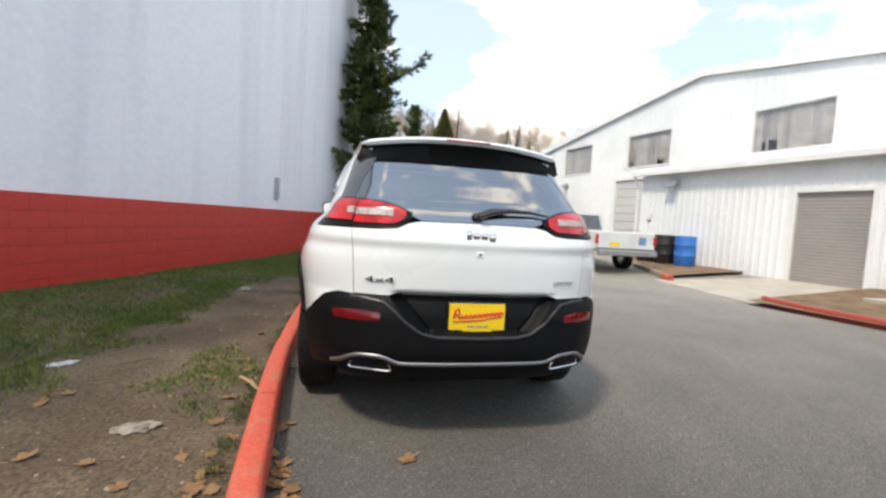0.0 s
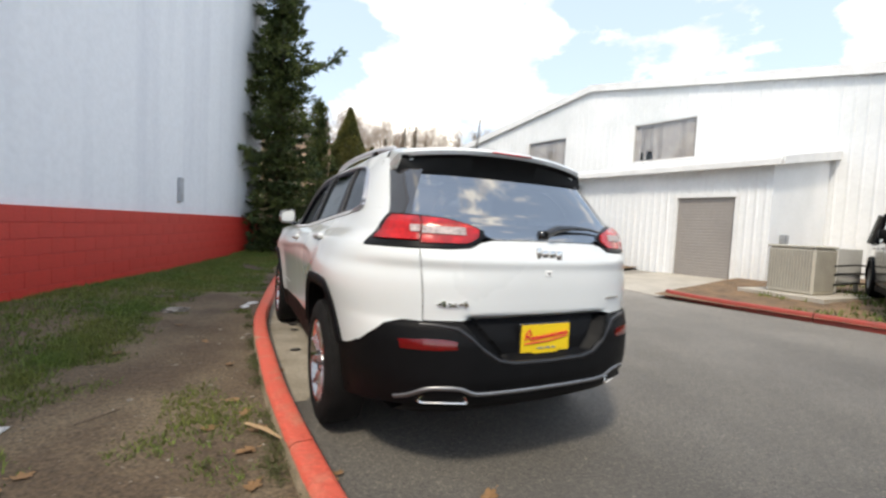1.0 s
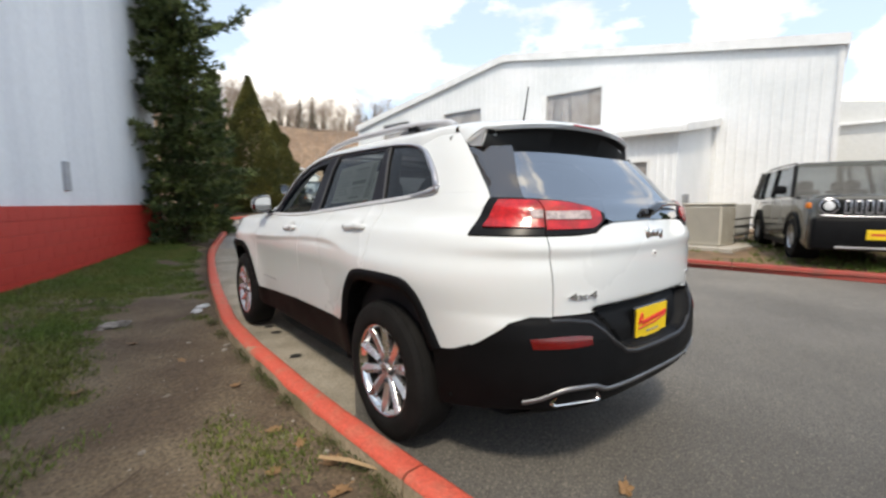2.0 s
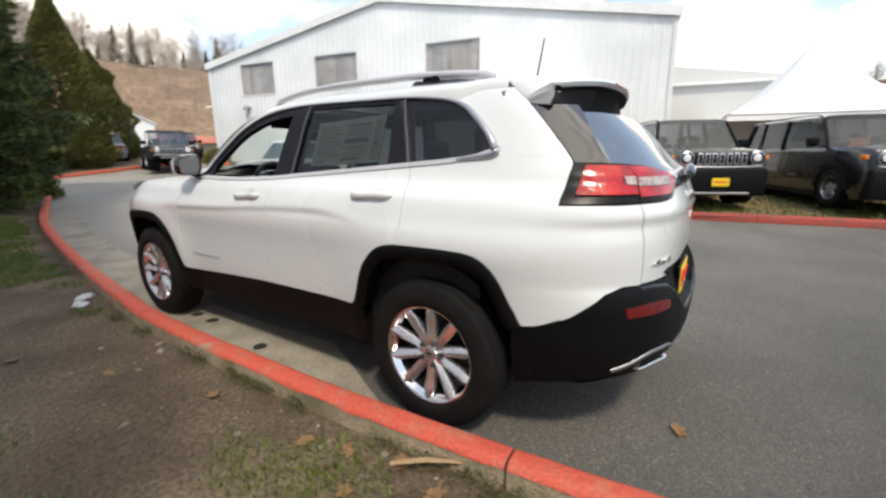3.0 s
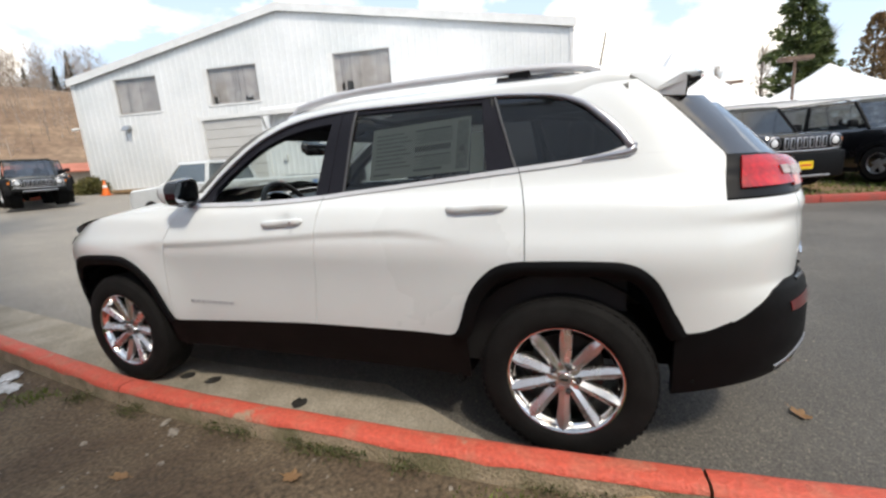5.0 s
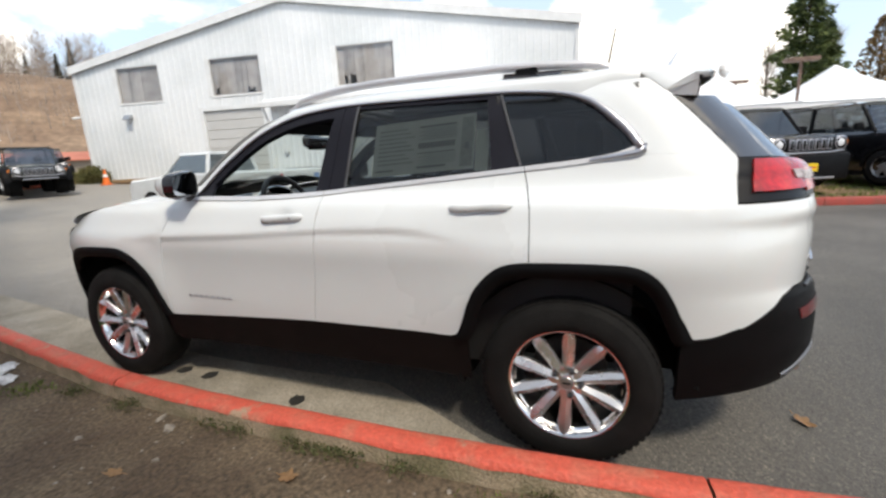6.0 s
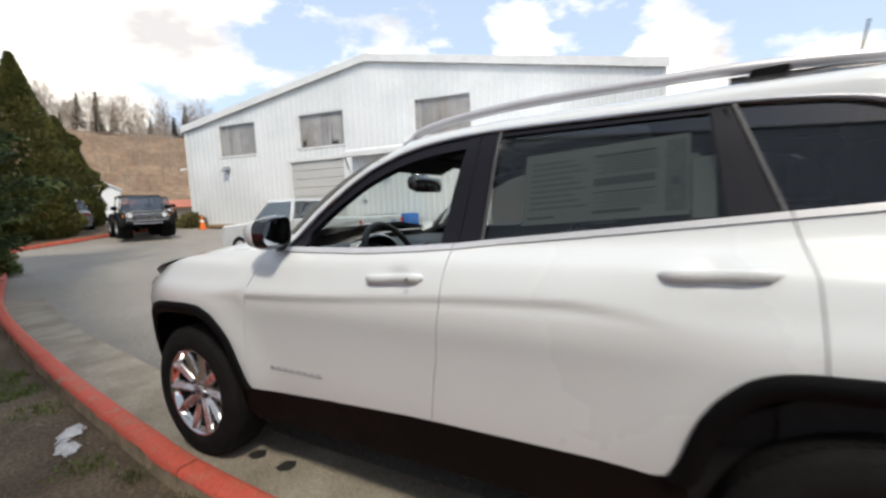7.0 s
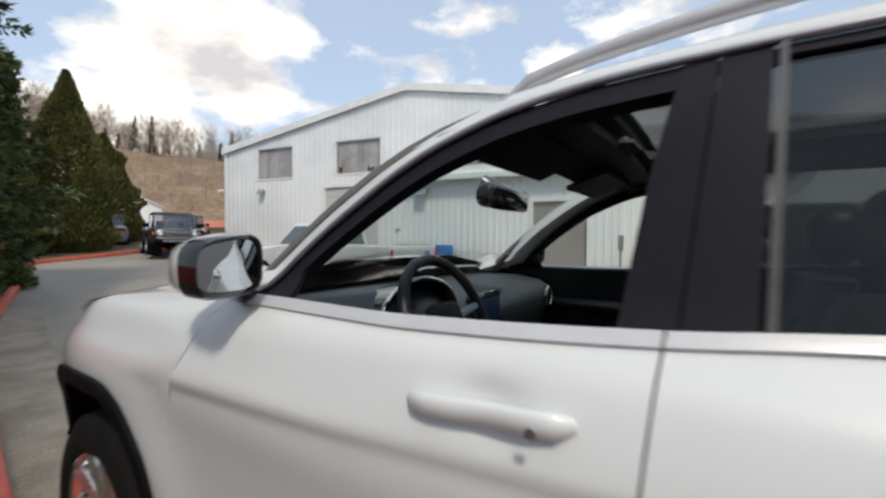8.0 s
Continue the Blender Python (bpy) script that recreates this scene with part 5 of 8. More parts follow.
# nose: white fascia above, black below, headlamp slits
skin("front_fascia", YF + 0.55, YF + 1, 0.56, lambda s: hood_edge(min(S(s, 0.95).y, 3.42)) + 0.01, PAINT, hero, nu=14, nv=12)
skin("front_bumper", YF + 0.262, YF + 1, 0.26, 0.557, CLAD, hero, off=0.012, nu=30, nv=8)
skin("headlamp", YF + 0.36, YF + 0.72, lambda s: 0.905, lambda s: min(0.955, hood_edge(min(S(s, 0.95).y, 3.42)) - 0.006), GLOSS_BLACK, hero, off=0.006, nu=12, nv=4, label="slim dark headlamp")

# ---- side windows ----
B_FRONT = keys([(1.12, 1.202), (1.14, 1.199), (1.37, 1.17), (1.54, 1.137), (1.57, 1.13)])
B_BACK = keys([(1.12, 1.046), (1.165, 1.040), (1.55, 1.020), (1.58, 1.018)])
B_MID = keys([(1.12, 1.128), (1.57, 1.085)])
C_FRONT = keys([(1.18, 0.30), (1.21, 0.31), (1.53, 0.35), (1.57, 0.355)])
C_BACK = keys([(1.2, 0.168), (1.22, 0.175), (1.54, 0.285), (1.57, 0.296)])
on_y = lambda s, z: s if s >= YS else S(s, z).y
base_line = lambda s: belt(on_y(s, 1.25)) + 0.015
WAIST = surface("pale_satin_moulding", (0.66, 0.66, 0.67), 0.35, 0.03, 8, 60, metal=0.35)
top_line = lambda d: (lambda s: glass_top(on_y(s, 1.42)) - d)
skin("waist_moulding", lambda z: seam_mid(z) + 0.002, 2.02, lambda s: belt(s) - 0.004, base_line, WAIST, hero, off=0.007, nu=30, nv=3, thick=0.012)
skin("waist_moulding", lambda z: seam_rear(z) + 0.002, lambda z: seam_mid(z) - 0.002, lambda s: belt(s) - 0.004, base_line, WAIST, hero, off=0.007, nu=30, nv=3, thick=0.012)
skin("waist_moulding", lambda z: flank_s(-0.262, z), lambda z: seam_rear(z) - 0.002, lambda s: belt(on_y(s, 1.25)) - 0.004, base_line, WAIST, hero, off=0.007, nu=16, nv=3, thick=0.012)
for sign in (-1, 1):
    bm = bmesh.new()
    pts, rad = [], []
    for y in np.concatenate([np.linspace(2.03, 0.1, 60), np.linspace(0.08, -0.26, 24)]):
        z = glass_top(y) - 0.004
        p = S(y if y >= YS else y, z, 0.004) if y >= YS else S(flank_s(y, z), z, 0.004)
        pts.append(Vector((p.x * -sign, p.y, p.z)))
        rad.append(0.0075 if y > 0.05 else 0.0075 + 0.010 * min(1, (0.05 - y) / 0.2))
    for y, z, r in ((-0.272, 1.300, 0.0155), (-0.270, 1.288, 0.015), (-0.258, 1.279, 0.0145), (-0.235, 1.274, 0.014), (-0.19, 1.268, 0.012), (-0.14, 1.262, 0.010), (-0.08, 1.256, 0.007)):
        p = S(flank_s(y, z), z, 0.006)
        pts.append(Vector((p.x * -sign, p.y, p.z)))
        rad.append(r)
    tube(bm, pts, rad, 8)
    part("window_surround", bm, SATIN, hero, smooth=60)
skin("door_frame", lambda z: B_FRONT(z), lambda z: 2.035, lambda s: max(glass_top(s) - 0.052, belt(s) + 0.016), top_line(0.008), PILLAR_BLACK, hero, off=-0.004, nu=40, nv=4, thick=0.03)
skin("door_pillar", B_MID, B_FRONT, base_line, top_line(0.006), PILLAR_BLACK, hero, off=0.0, nu=6, nv=16, thick=0.02)
skin("door_pillar", B_BACK, lambda z: B_MID(z) - 0.003, base_line, top_line(0.006), PILLAR_BLACK, hero, off=0.0, nu=6, nv=16, thick=0.02)
RUN_TRIM = surface("dull_glass_run", (0.083, 0.083, 0.088), 0.4, 0.05, 6, 60)
skin("glass_run", lambda z: B_BACK(z) - 0.016, lambda z: B_BACK(z) - 0.007, base_line, top_line(0.01), RUN_TRIM, hero, off=0.007, nu=2, nv=16, thick=0.01)
skin("door_frame", C_FRONT, lambda z: B_BACK(z) - 0.017, lambda s: glass_top(s) - 0.026, top_line(0.008), PILLAR_BLACK, hero, off=-0.003, nu=24, nv=3, thick=0.02)
skin("door_pillar", lambda z: C_BACK(z) + 0.012, C_FRONT, base_line, top_line(0.006), PILLAR_BLACK, hero, off=0.001, nu=6, nv=16, thick=0.02)
skin("glass_run", C_BACK, lambda z: C_BACK(z) + 0.009, base_line, top_line(0.01), RUN_TRIM, hero, off=0.007, nu=2, nv=16, thick=0.01)
GLASS_DOOR = glazing("rear_door_glass", (0.25, 0.27, 0.265), 1.6)
skin("rear_door_glass", C_FRONT, lambda z: B_BACK(z) - 0.016, base_line, top_line(0.02), GLASS_DOOR, hero, off=-0.010, nu=12, nv=8, thick=0)
skin("quarter_glass", lambda z: flank_s(-0.255 if z < 1.30 else WREAR(z) + 0.012, z), C_BACK, base_line, top_line(0.012), GLASS_TINT, hero, off=-0.006, nu=20, nv=10, thick=0)
# small corner trim before the front window
skin("mirror_sail", 1.90, 2.045, lambda s: belt(s) + 0.012, lambda s: glass_top(s) - 0.006, PILLAR_BLACK, hero, off=-0.002, nu=8, nv=6)
# right front window closed, left one lowered
for ob in skin("front_door_glass", B_FRONT, 1.98, base_line, lambda s: glass_top(s) - 0.05, GLASS_CLEAR, hero, off=-0.012, nu=16, nv=8, thick=0):
    if ob.data.vertices[0].co.x < 0:
        bpy.data.objects.remove(ob)
# window label behind the rear door glass
label_sheet = new("window_label")
label_sheet.parent = hero


def sheet(y0, y1, z0, z1, off, mat, name, tilt=0.0):
    bm = bmesh.new()
    n = 8
    grid = []
    for i in range(n + 1):
        y = y0 + (y1 - y0) * i / n
        col = []
        for j in range(5):
            z = z0 + (z1 - z0) * j / 4 + tilt * (y - 0.66)
            p = S(y, z, off)
            col.append(bm.verts.new(p))
        grid.append(col)
    for a, b in zip(grid, grid[1:]):
        for j in range(4):
            bm.faces.new((a[j], a[j + 1], b[j + 1], b[j]))
    ob = part(name, bm, mat, label_sheet)
    return ob


T = -0.05
LABEL_INK = surface("faint_label_ink", (0.34, 0.36, 0.34), 0.8, 0.05)
FINE_PRINT = surface("fine_label_print", (0.56, 0.59, 0.55), 0.8, 0.12, 40, 200)
sheet(0.40, 0.90, 1.238, 1.478, -0.017, WHITE_PAPER, "paper", T)
sheet(0.335, 0.395, 1.225, 1.40, -0.018, WHITE_PAPER, "paper", T)
for y0, y1, z0, z1 in ((0.49, 0.67, 1.345, 1.370), (0.49, 0.67, 1.438, 1.447), (0.53, 0.67, 1.258, 1.269), (0.49, 0.67, 1.322, 1.327), (0.425, 0.447, 1.325, 1.352), (0.79, 0.88, 1.255, 1.263)):
    sheet(y0, y1, z0, z1, -0.0155, LABEL_INK, "printed_bar", T)
for k in range(9):
    sheet(0.69 + 0.02 * (k % 3), 0.875, 1.285 + 0.019 * k, 1.293 + 0.019 * k, -0.0156, FINE_PRINT, "printed_line", T)
for k in range(6):
    sheet(0.485, 0.665 - 0.02 * (k % 2), 1.383 + 0.009 * k, 1.387 + 0.009 * k, -0.0156, FINE_PRINT, "printed_line", T)
    sheet(0.485, 0.665 - 0.03 * (k % 2), 1.276 + 0.0075 * k, 1.279 + 0.0075 * k, -0.0156, FINE_PRINT, "printed_line", T)
sheet(0.408, 0.463, 1.25, 1.465, -0.0163, FINE_PRINT, "printed_column", T)

# ---- door mirrors ----
for sign in (-1, 1):
    mir = new("door_mirror")
    mir.parent = hero
    def ring(y, sx, sz, skew=0.03, dx=0.0, dz=0.0):
        out = []
        for k in range(20):
            a = k / 20 * math.tau
            c, s = math.cos(a), math.sin(a)
            x = 0.905 + dx + sx * math.copysign(abs(c) ** 0.55, c)
            z = 1.222 + dz + sz * math.copysign(abs(s) ** 0.6, s) - 0.012 * math.copysign(abs(c) ** 0.55, c) * (1 if s > 0 else 0.2)
            out.append((sign * x, y + 0.06 + skew * (x - 0.905) / 0.11, z))
        return out
    bm = bmesh.new()
    loft(bm, [ring(1.885, 0.070, 0.064, 0.006), ring(1.905, 0.074, 0.070, 0.01), ring(1.945, 0.073, 0.070)], True, False)
    part("mirror_housing", bm, GLOSS_BLACK, mir, smooth=50)
    bm = bmesh.new()
    loft(bm, [ring(1.946, 0.074, 0.071), ring(1.99, 0.070, 0.063), ring(2.025, 0.056, 0.048), ring(2.04, 0.032, 0.028)], True, True)
    part("mirror_cap", bm, PAINT, mir, "white mirror cap", smooth=60)
    bm = bmesh.new()
    loft(bm, [ring(1.904, 0.062, 0.056, 0.026), ring(1.902, 0.060, 0.054, 0.026)], True, True)
    part("mirror_glass", bm, surface("mirror_glass", (0.55, 0.57, 0.58), 0.02, 0.0, metal=1.0), mir)
    bm = bmesh.new()
    tube(bm, [(sign * 0.76, 2.05, 1.135), (sign * 0.82, 2.035, 1.15), (sign * 0.88, 2.02, 1.168)], [0.03, 0.028, 0.024], 10, flat=0.7)
    part("mirror_foot", bm, GLOSS_BLACK, mir, smooth=60)

# ---- door handles ----
for sign in (-1, 1):
    for y0, y1, z0, z1, lock in ((1.228, 1.475, 1.051, 1.036, True), (0.210, 0.468, 1.096, 1.086, False)):
        h = new("door_handle")
        h.parent = hero
        bm = bmesh.new()
        pts, rad = [], []
        for k in range(13):
            t = k / 12
            y = y0 + (y1 - y0) * t
            z = z0 + (z1 - z0) * t
            p = S(y, z)
            lift = 0.034 * math.sin(min(max(t * 1.04 - 0.02, 0), 1) * math.pi) ** 0.35
            pts.append(Vector((-sign * (p.x - lift), y, z)))
            rad.append(0.0185 if 0 < k < 12 else 0.011)
        tube(bm, pts, rad, 10, flat=1.0)
        bmesh.ops.scale(bm, vec=(0.62, 1, 1), space=Matrix.Translation((-(-sign * (S((y0 + y1) / 2, z0).x - 0.02)), 0, 0)), verts=bm.verts[:])
        part("handle_bar", bm, PAINT, h, smooth=60)
        if lock:
            bm = bmesh.new()
            p = S(1.266, 1.048)
            lathe(bm, [(0.0, 0.0), (0.0, 0.0075), (0.004, 0.0075)], 12, "x")
            part("lock_cylinder", bm, SATIN, h, at=Matrix.Translation((-sign * (p.x - 0.047), 1.266, 1.048)) @ Matrix.Diagonal((sign * -1, 1, 1, 1)))

# ---- roof rails, aerial ----
RAIL = surface("pale_silver_rail", (0.62, 0.62, 0.64), 0.38, 0.03, 8, 60, metal=0.35)
for sign in (-1, 1):
    bm = bmesh.new()
    pts = []
    for t in np.linspace(0, 1, 40):
        y = 1.52 - 1.66 * t
        x = 0.515 + 0.035 * math.sin(t * math.pi)
        if y < 1.44:
            half = roof_row(max(y, -0.02))
            zr = float(np.interp(x, [h[0] for h in half[::-1]], [h[1] for h in half[::-1]]))
        else:
            zr = 1.575
        lift = 0.048 * min(1, math.sin(t * math.pi) ** 0.42)
        pts.append((sign * x, y, zr + 0.002 + lift))
    tube(bm, pts, 0.0165, 8, flat=1.15)
    part("roof_rail", bm, RAIL, hero, "satin silver roof rail", smooth=60)
    for yc in (0.20,):
        bm = bmesh.new()
        half = roof_row(yc)
        zr = float(np.interp(0.54, [h[0] for h in half[::-1]], [h[1] for h in half[::-1]]))
        box(bm, (sign * 0.54 - 0.012, yc - 0.05, zr - 0.012), (sign * 0.54 + 0.012, yc + 0.05, zr + 0.040), 0.008)
        part("rail_foot", bm, CLAD, hero)
    bm = bmesh.new()
    loft(bm, [[(sign * 0.575, y, z) for y, z in ((0.30, 1.618), (0.05, 1.612), (-0.06, 1.604))], [(sign * 0.545, y, z) for y, z in ((0.30, 1.645), (0.05, 1.636), (-0.06, 1.622))]], False, False)
    part("rail_channel", bm, GLOSS_BLACK, hero)
bm = bmesh.new()
tube(bm, [(0.03, -0.10, 1.63), (0.03, -0.115, 1.655), (0.031, -0.122, 1.68), (0.033, -0.16, 1.90)], [0.02, 0.012, 0.006, 0.0035], 8)
part("aerial", bm, BLACK_PLASTIC, hero, smooth=60)

# ---- door name letters as small bars ----
bm = bmesh.new()
for k in range(8):
    y = 2.093 - k * 0.0425
    p = S(y, 0.592)
    box(bm, (p.x - 0.003, y - 0.030, 0.586), (p.x + 0.01, y, 0.5895), 0.001)
    box(bm, (p.x - 0.003, y - 0.030, 0.5965), (p.x + 0.01, y, 0.600), 0.001)
    box(bm, (p.x - 0.003, y - 0.006, 0.5885), (p.x + 0.01, y, 0.5975), 0.001)
part("model_badge", bm, SATIN, hero)

# ---- wheels ----
def wheel_at(x, y, sign):
    base = new("wheel")
    base.parent = hero
    base.matrix_basis = pose(x, y, 0.3635) @ Matrix.Diagonal((sign, 1, 1, 1))
    return base


SPOKE = surface("bright_spoke", (0.80, 0.79, 0.79), 0.26, 0.03, 6, 40, metal=0.92)


BARREL = surface("dark_rim_barrel", (0.05, 0.05, 0.052), 0.4, 0.1, 6, 40, metal=0.8)
NUT = surface("nut_steel", (0.10, 0.10, 0.105), 0.3, metal=0.8)


def fill_wheel(base, spin):
    # in its own frame the face looks to -x
    bm = bmesh.new()
    prof = [(0.100, 0.232), (0.112, 0.245), (0.116, 0.285), (0.108, 0.325), (0.097, 0.348), (0.080, 0.359), (0.06, 0.3625), (0.03, 0.3635), (-0.03, 0.3635), (-0.06, 0.3625), (-0.080, 0.359), (-0.097, 0.348), (-0.104, 0.335), (-0.1065, 0.333), (-0.109, 0.325), (-0.1155, 0.300), (-0.1175, 0.285), (-0.1165, 0.265), (-0.113, 0.248), (-0.106, 0.240), (-0.100, 0.232)]
    lathe(bm, prof, 64, "x")
    for f in bm.faces:
        f.material_index = 0
    part("tyre", bm, RUBBER, base, smooth=60)
    bm = bmesh.new()
    for k in range(64):
        a = k / 64 * math.tau
        for x0 in (-0.075, -0.03, 0.03, 0.075):
            m = Matrix.Rotation(a + (0.03 if abs(x0) < 0.05 else 0), 4, "X")
            box(bm, (x0 - 0.017, -0.011, 0.355), (x0 + 0.017, 0.011, 0.3640 if abs(x0) < 0.05 else 0.3590), 0, m)
    tagged(part("tread", bm, RUBBER, base), kind="stuff")
    bm = bmesh.new()
    lathe(bm, [(-0.070, 0.212), (-0.082, 0.2215), (-0.098, 0.226), (-0.106, 0.2325), (-0.108, 0.2375), (-0.103, 0.240), (-0.095, 0.236)], 64, "x")
    part("rim", bm, CHROME, base, "polished alloy rim", smooth=50)
    bm = bmesh.new()
    lathe(bm, [(0.10, 0.222), (0.05, 0.205), (-0.04, 0.206), (-0.070, 0.2118)], 48, "x")
    part("rim_barrel", bm, BARREL, base, "dark inner barrel of the rim", smooth=50)
    for k in range(10):
        bm = bmesh.new()
        m = Matrix.Rotation(spin + k / 10 * math.tau, 4, "X")
        # a flat-sided spoke with a ridge, wider and cut to a point towards the lip
        rings = []
        for r, w, h, d in ((0.030, 0.012, -0.076, 0.03), (0.075, 0.0225, -0.083, 0.034), (0.13, 0.0240, -0.089, 0.036), (0.18, 0.0275, -0.096, 0.032), (0.203, 0.0260, -0.1005, 0.024), (0.228, 0.0165, -0.1035, 0.016)):
            rings.append([m @ Vector(p) for p in ((h + d, -w * 1.05, r), (h + 0.013, -w, r), (h + 0.009, -w * 0.9, r), (h - 0.004, w * 0.12, r), (h + 0.009, w * 0.9, r), (h + 0.013, w, r), (h + d, w * 1.05, r))])
        loft(bm, rings, True, True)
        bmesh.ops.recalc_face_normals(bm, faces=bm.faces[:])
        part("spoke", bm, SPOKE, base, smooth=20)
    bm = bmesh.new()
    lathe(bm, [(-0.04, 0.078), (-0.072, 0.074), (-0.078, 0.060), (-0.078, 0.036), (-0.086, 0.034), (-0.0875, 0.029), (-0.0865, 0.027)], 32, "x")
    part("hub", bm, SPOKE, base, smooth=40)
    bm = bmesh.new()
    lathe(bm, [(-0.0865, 0.027), (-0.0885, 0.025), (-0.0895, 0.0)], 24, "x")
    part("centre_cap", bm, SATIN, base, "satin centre cap", smooth=40)
    bm = bmesh.new()
    box(bm, (-0.0905, -0.016, -0.004), (-0.089, 0.016, 0.005), 0.001)
    part("cap_mark", bm, GLOSS_BLACK, base)
    for k in range(5):
        a = spin + (k + 0.25) / 5 * math.tau
        bm = bmesh.new()
        lathe(bm, [(-0.074, 0.0135), (-0.079, 0.0135), (-0.079, 0.011), (-0.092, 0.0105), (-0.096, 0.007), (-0.0965, 0.0)], 6, "x")
        part("wheel_nut", bm, NUT, base, at=Matrix.Translation((0, 0.057 * math.sin(-a), 0.057 * math.cos(-a))))
    bm = bmesh.new()
    lathe(bm, [(0.03, 0.0), (0.03, 0.16), (0.045, 0.16), (0.045, 0.0)], 40, "x")
    part("brake_disc", bm, surface("brake_steel", (0.10, 0.10, 0.105), 0.4, metal=0.8), base, smooth=40)


for x, y, sign, spin in ((-0.805, -0.015, 1, 0.04), (-0.805, 2.712, 1, 0.3), (0.805, -0.015, -1, 0.1), (0.805, 2.712, -1, 0.5)):
    fill_wheel(wheel_at(x, y, sign), spin)

# wheel wells, underside, tank and suspension
for sign in (-1, 1):
    for yc in (0.0, 2.7):
        bm = bmesh.new()
        rings = []
        for k in range(19):
            a = math.pi * (-0.055 + 1.11 * k / 18)
            yy, zz = yc + 0.455 * math.cos(a), 0.365 + 0.455 * math.sin(a)
            rings.append([(sign * (0.87 if zz > 0.5 else 0.74), yy, zz), (sign * 0.50, yy, zz)])
        loft(bm, rings, False, False)
        bm.faces.new([bm.verts.new(r[1]) for r in rings])
        part("wheel_well", bm, LINER, hero)
for sign in (-1, 1):
    for y0, y1, x0, x1, z0, z1 in ((0.435, 0.470, 0.55, 0.875, 0.28, 0.56), (2.235, 2.265, 0.55, 0.86, 0.28, 0.52), (-0.505, -0.470, 0.50, 0.84, 0.37, 0.58), (3.10, 3.14, 0.50, 0.82, 0.25, 0.80)):
        bm = bmesh.new()
        box(bm, (min(sign * x0, sign * x1), y0, z0), (max(sign * x0, sign * x1), y1, z1), 0.01)
        part("splash_guard", bm, LINER, hero)
bm = bmesh.new()
box(bm, (-0.72, 0.44, 0.24), (0.72, 2.27, 0.30), 0.02)
box(bm, (-0.48, -0.75, 0.28), (0.48, 0.44, 0.40), 0.03)
box(bm, (-0.48, 2.27, 0.24), (0.48, 3.35, 0.36), 0.03)
part("underbody", bm, LINER, hero)
bm = bmesh.new()
tube(bm, [(-0.70, 0.0, 0.33), (0.70, 0.0, 0.33)], 0.035, 10)
box(bm, (-0.16, -0.12, 0.24), (0.16, 0.14, 0.42), 0.05)
tube(bm, [(-0.70, 2.7, 0.33), (0.70, 2.7, 0.33)], 0.03, 10)
for s in (-1, 1):
    tube(bm, [(s * 0.52, -0.82, 0.43), (s * 0.50, -0.6, 0.36), (s * 0.3, -0.3, 0.30)], 0.035, 8)
part("axle", bm, LINER, hero, smooth=50)

# ---- cabin ----
cabin = new("cabin")
cabin.parent = hero
bm = bmesh.new()
box(bm, (-0.74, 0.45, 0.34), (0.74, 2.28, 0.37))
box(bm, (-0.62, -0.66, 0.62), (0.62, 0.45, 0.66))
box(bm, (-0.72, 0.40, 0.37), (0.72, 0.45, 0.66))
part("floor", bm, INNER, cabin)
for sign in (-1, 1):
    bm = bmesh.new()
    loft(bm, [[(sign * (width_at(z) - 0.075), y, z) for z in (0.36, 0.6, 0.9, 1.02)] + [(sign * (width_at(belt(y)) * narrow(y) - 0.035), y, belt(y) + 0.004)] for y in np.linspace(0.20, 2.2, 16)], False, False)
    part("door_lining", bm, INNER, cabin, smooth=50)
    bm = bmesh.new()
    box(bm, (sign * 0.78 - 0.035, 1.25, 0.93), (sign * 0.78 + 0.035, 1.9, 0.985), 0.02)
    part("armrest", bm, LEATHER, cabin, smooth=50)
    bm = bmesh.new()
    loft(bm, [[(sign * (width_at(z) - 0.06), y, z) for z in (0.66, 0.9, 1.1, 1.24)] for y in np.linspace(-0.25, 0.2, 6)], False, False)
    part("trunk_lining", bm, INNER, cabin, smooth=50)
    bm = bmesh.new()
    tube(bm, [(sign * 0.70, 1.12, 1.15), (sign * 0.585, 1.07, 1.52)], 0.035, 8, flat=0.6)
    part("pillar_lining", bm, INNER, cabin, smooth=60)
    bm = bmesh.new()
    tube(bm, [(sign * 0.68, 0.25, 1.24), (sign * 0.60, 0.31, 1.53)], 0.05, 8, flat=0.6)
    part("pillar_lining", bm, INNER, cabin, smooth=60)
bm = bmesh.new()
rings = []
for y in np.linspace(1.44, -0.25, 30):
    half = [(x * 0.985, z - 0.035) for x, z in roof_row(max(y, -0.02))]
    rings.append([(-x, y, z) for x, z in half] + [(x, y, z) for x, z in half[::-1][1:]])
loft(bm, rings, False, False)
dead = [f for f in bm.faces if abs(f.calc_center_median().x) < 0.40 and 0.55 < f.calc_center_median().y < 1.30]
bmesh.ops.delete(bm, geom=dead, context="FACES")
part("headliner", bm, HEADLINER, cabin, smooth=50)
# dashboard with hood over the dials, centre screen
bm = bmesh.new()
rings = []
for x in np.linspace(-0.76, 0.76, 31):
    hump = 0.055 * math.exp(-(((x + 0.37) / 0.20) ** 4))
    bow = 0.06 * (1 - (x / 0.76) ** 2)
    rings.append([(x, 2.42 + bow, 1.08), (x, 2.20 + bow, 1.10), (x, 2.02 + bow, 1.098 + hump * 0.5), (x, 1.90 + bow * 0.6, 1.075 + hump), (x, 1.85 + bow * 0.4, 1.045 + hump), (x, 1.845, 0.99 + hump * 0.3), (x, 1.87, 0.93), (x, 1.90, 0.80), (x, 1.98, 0.60)])
loft(bm, rings, False, False)
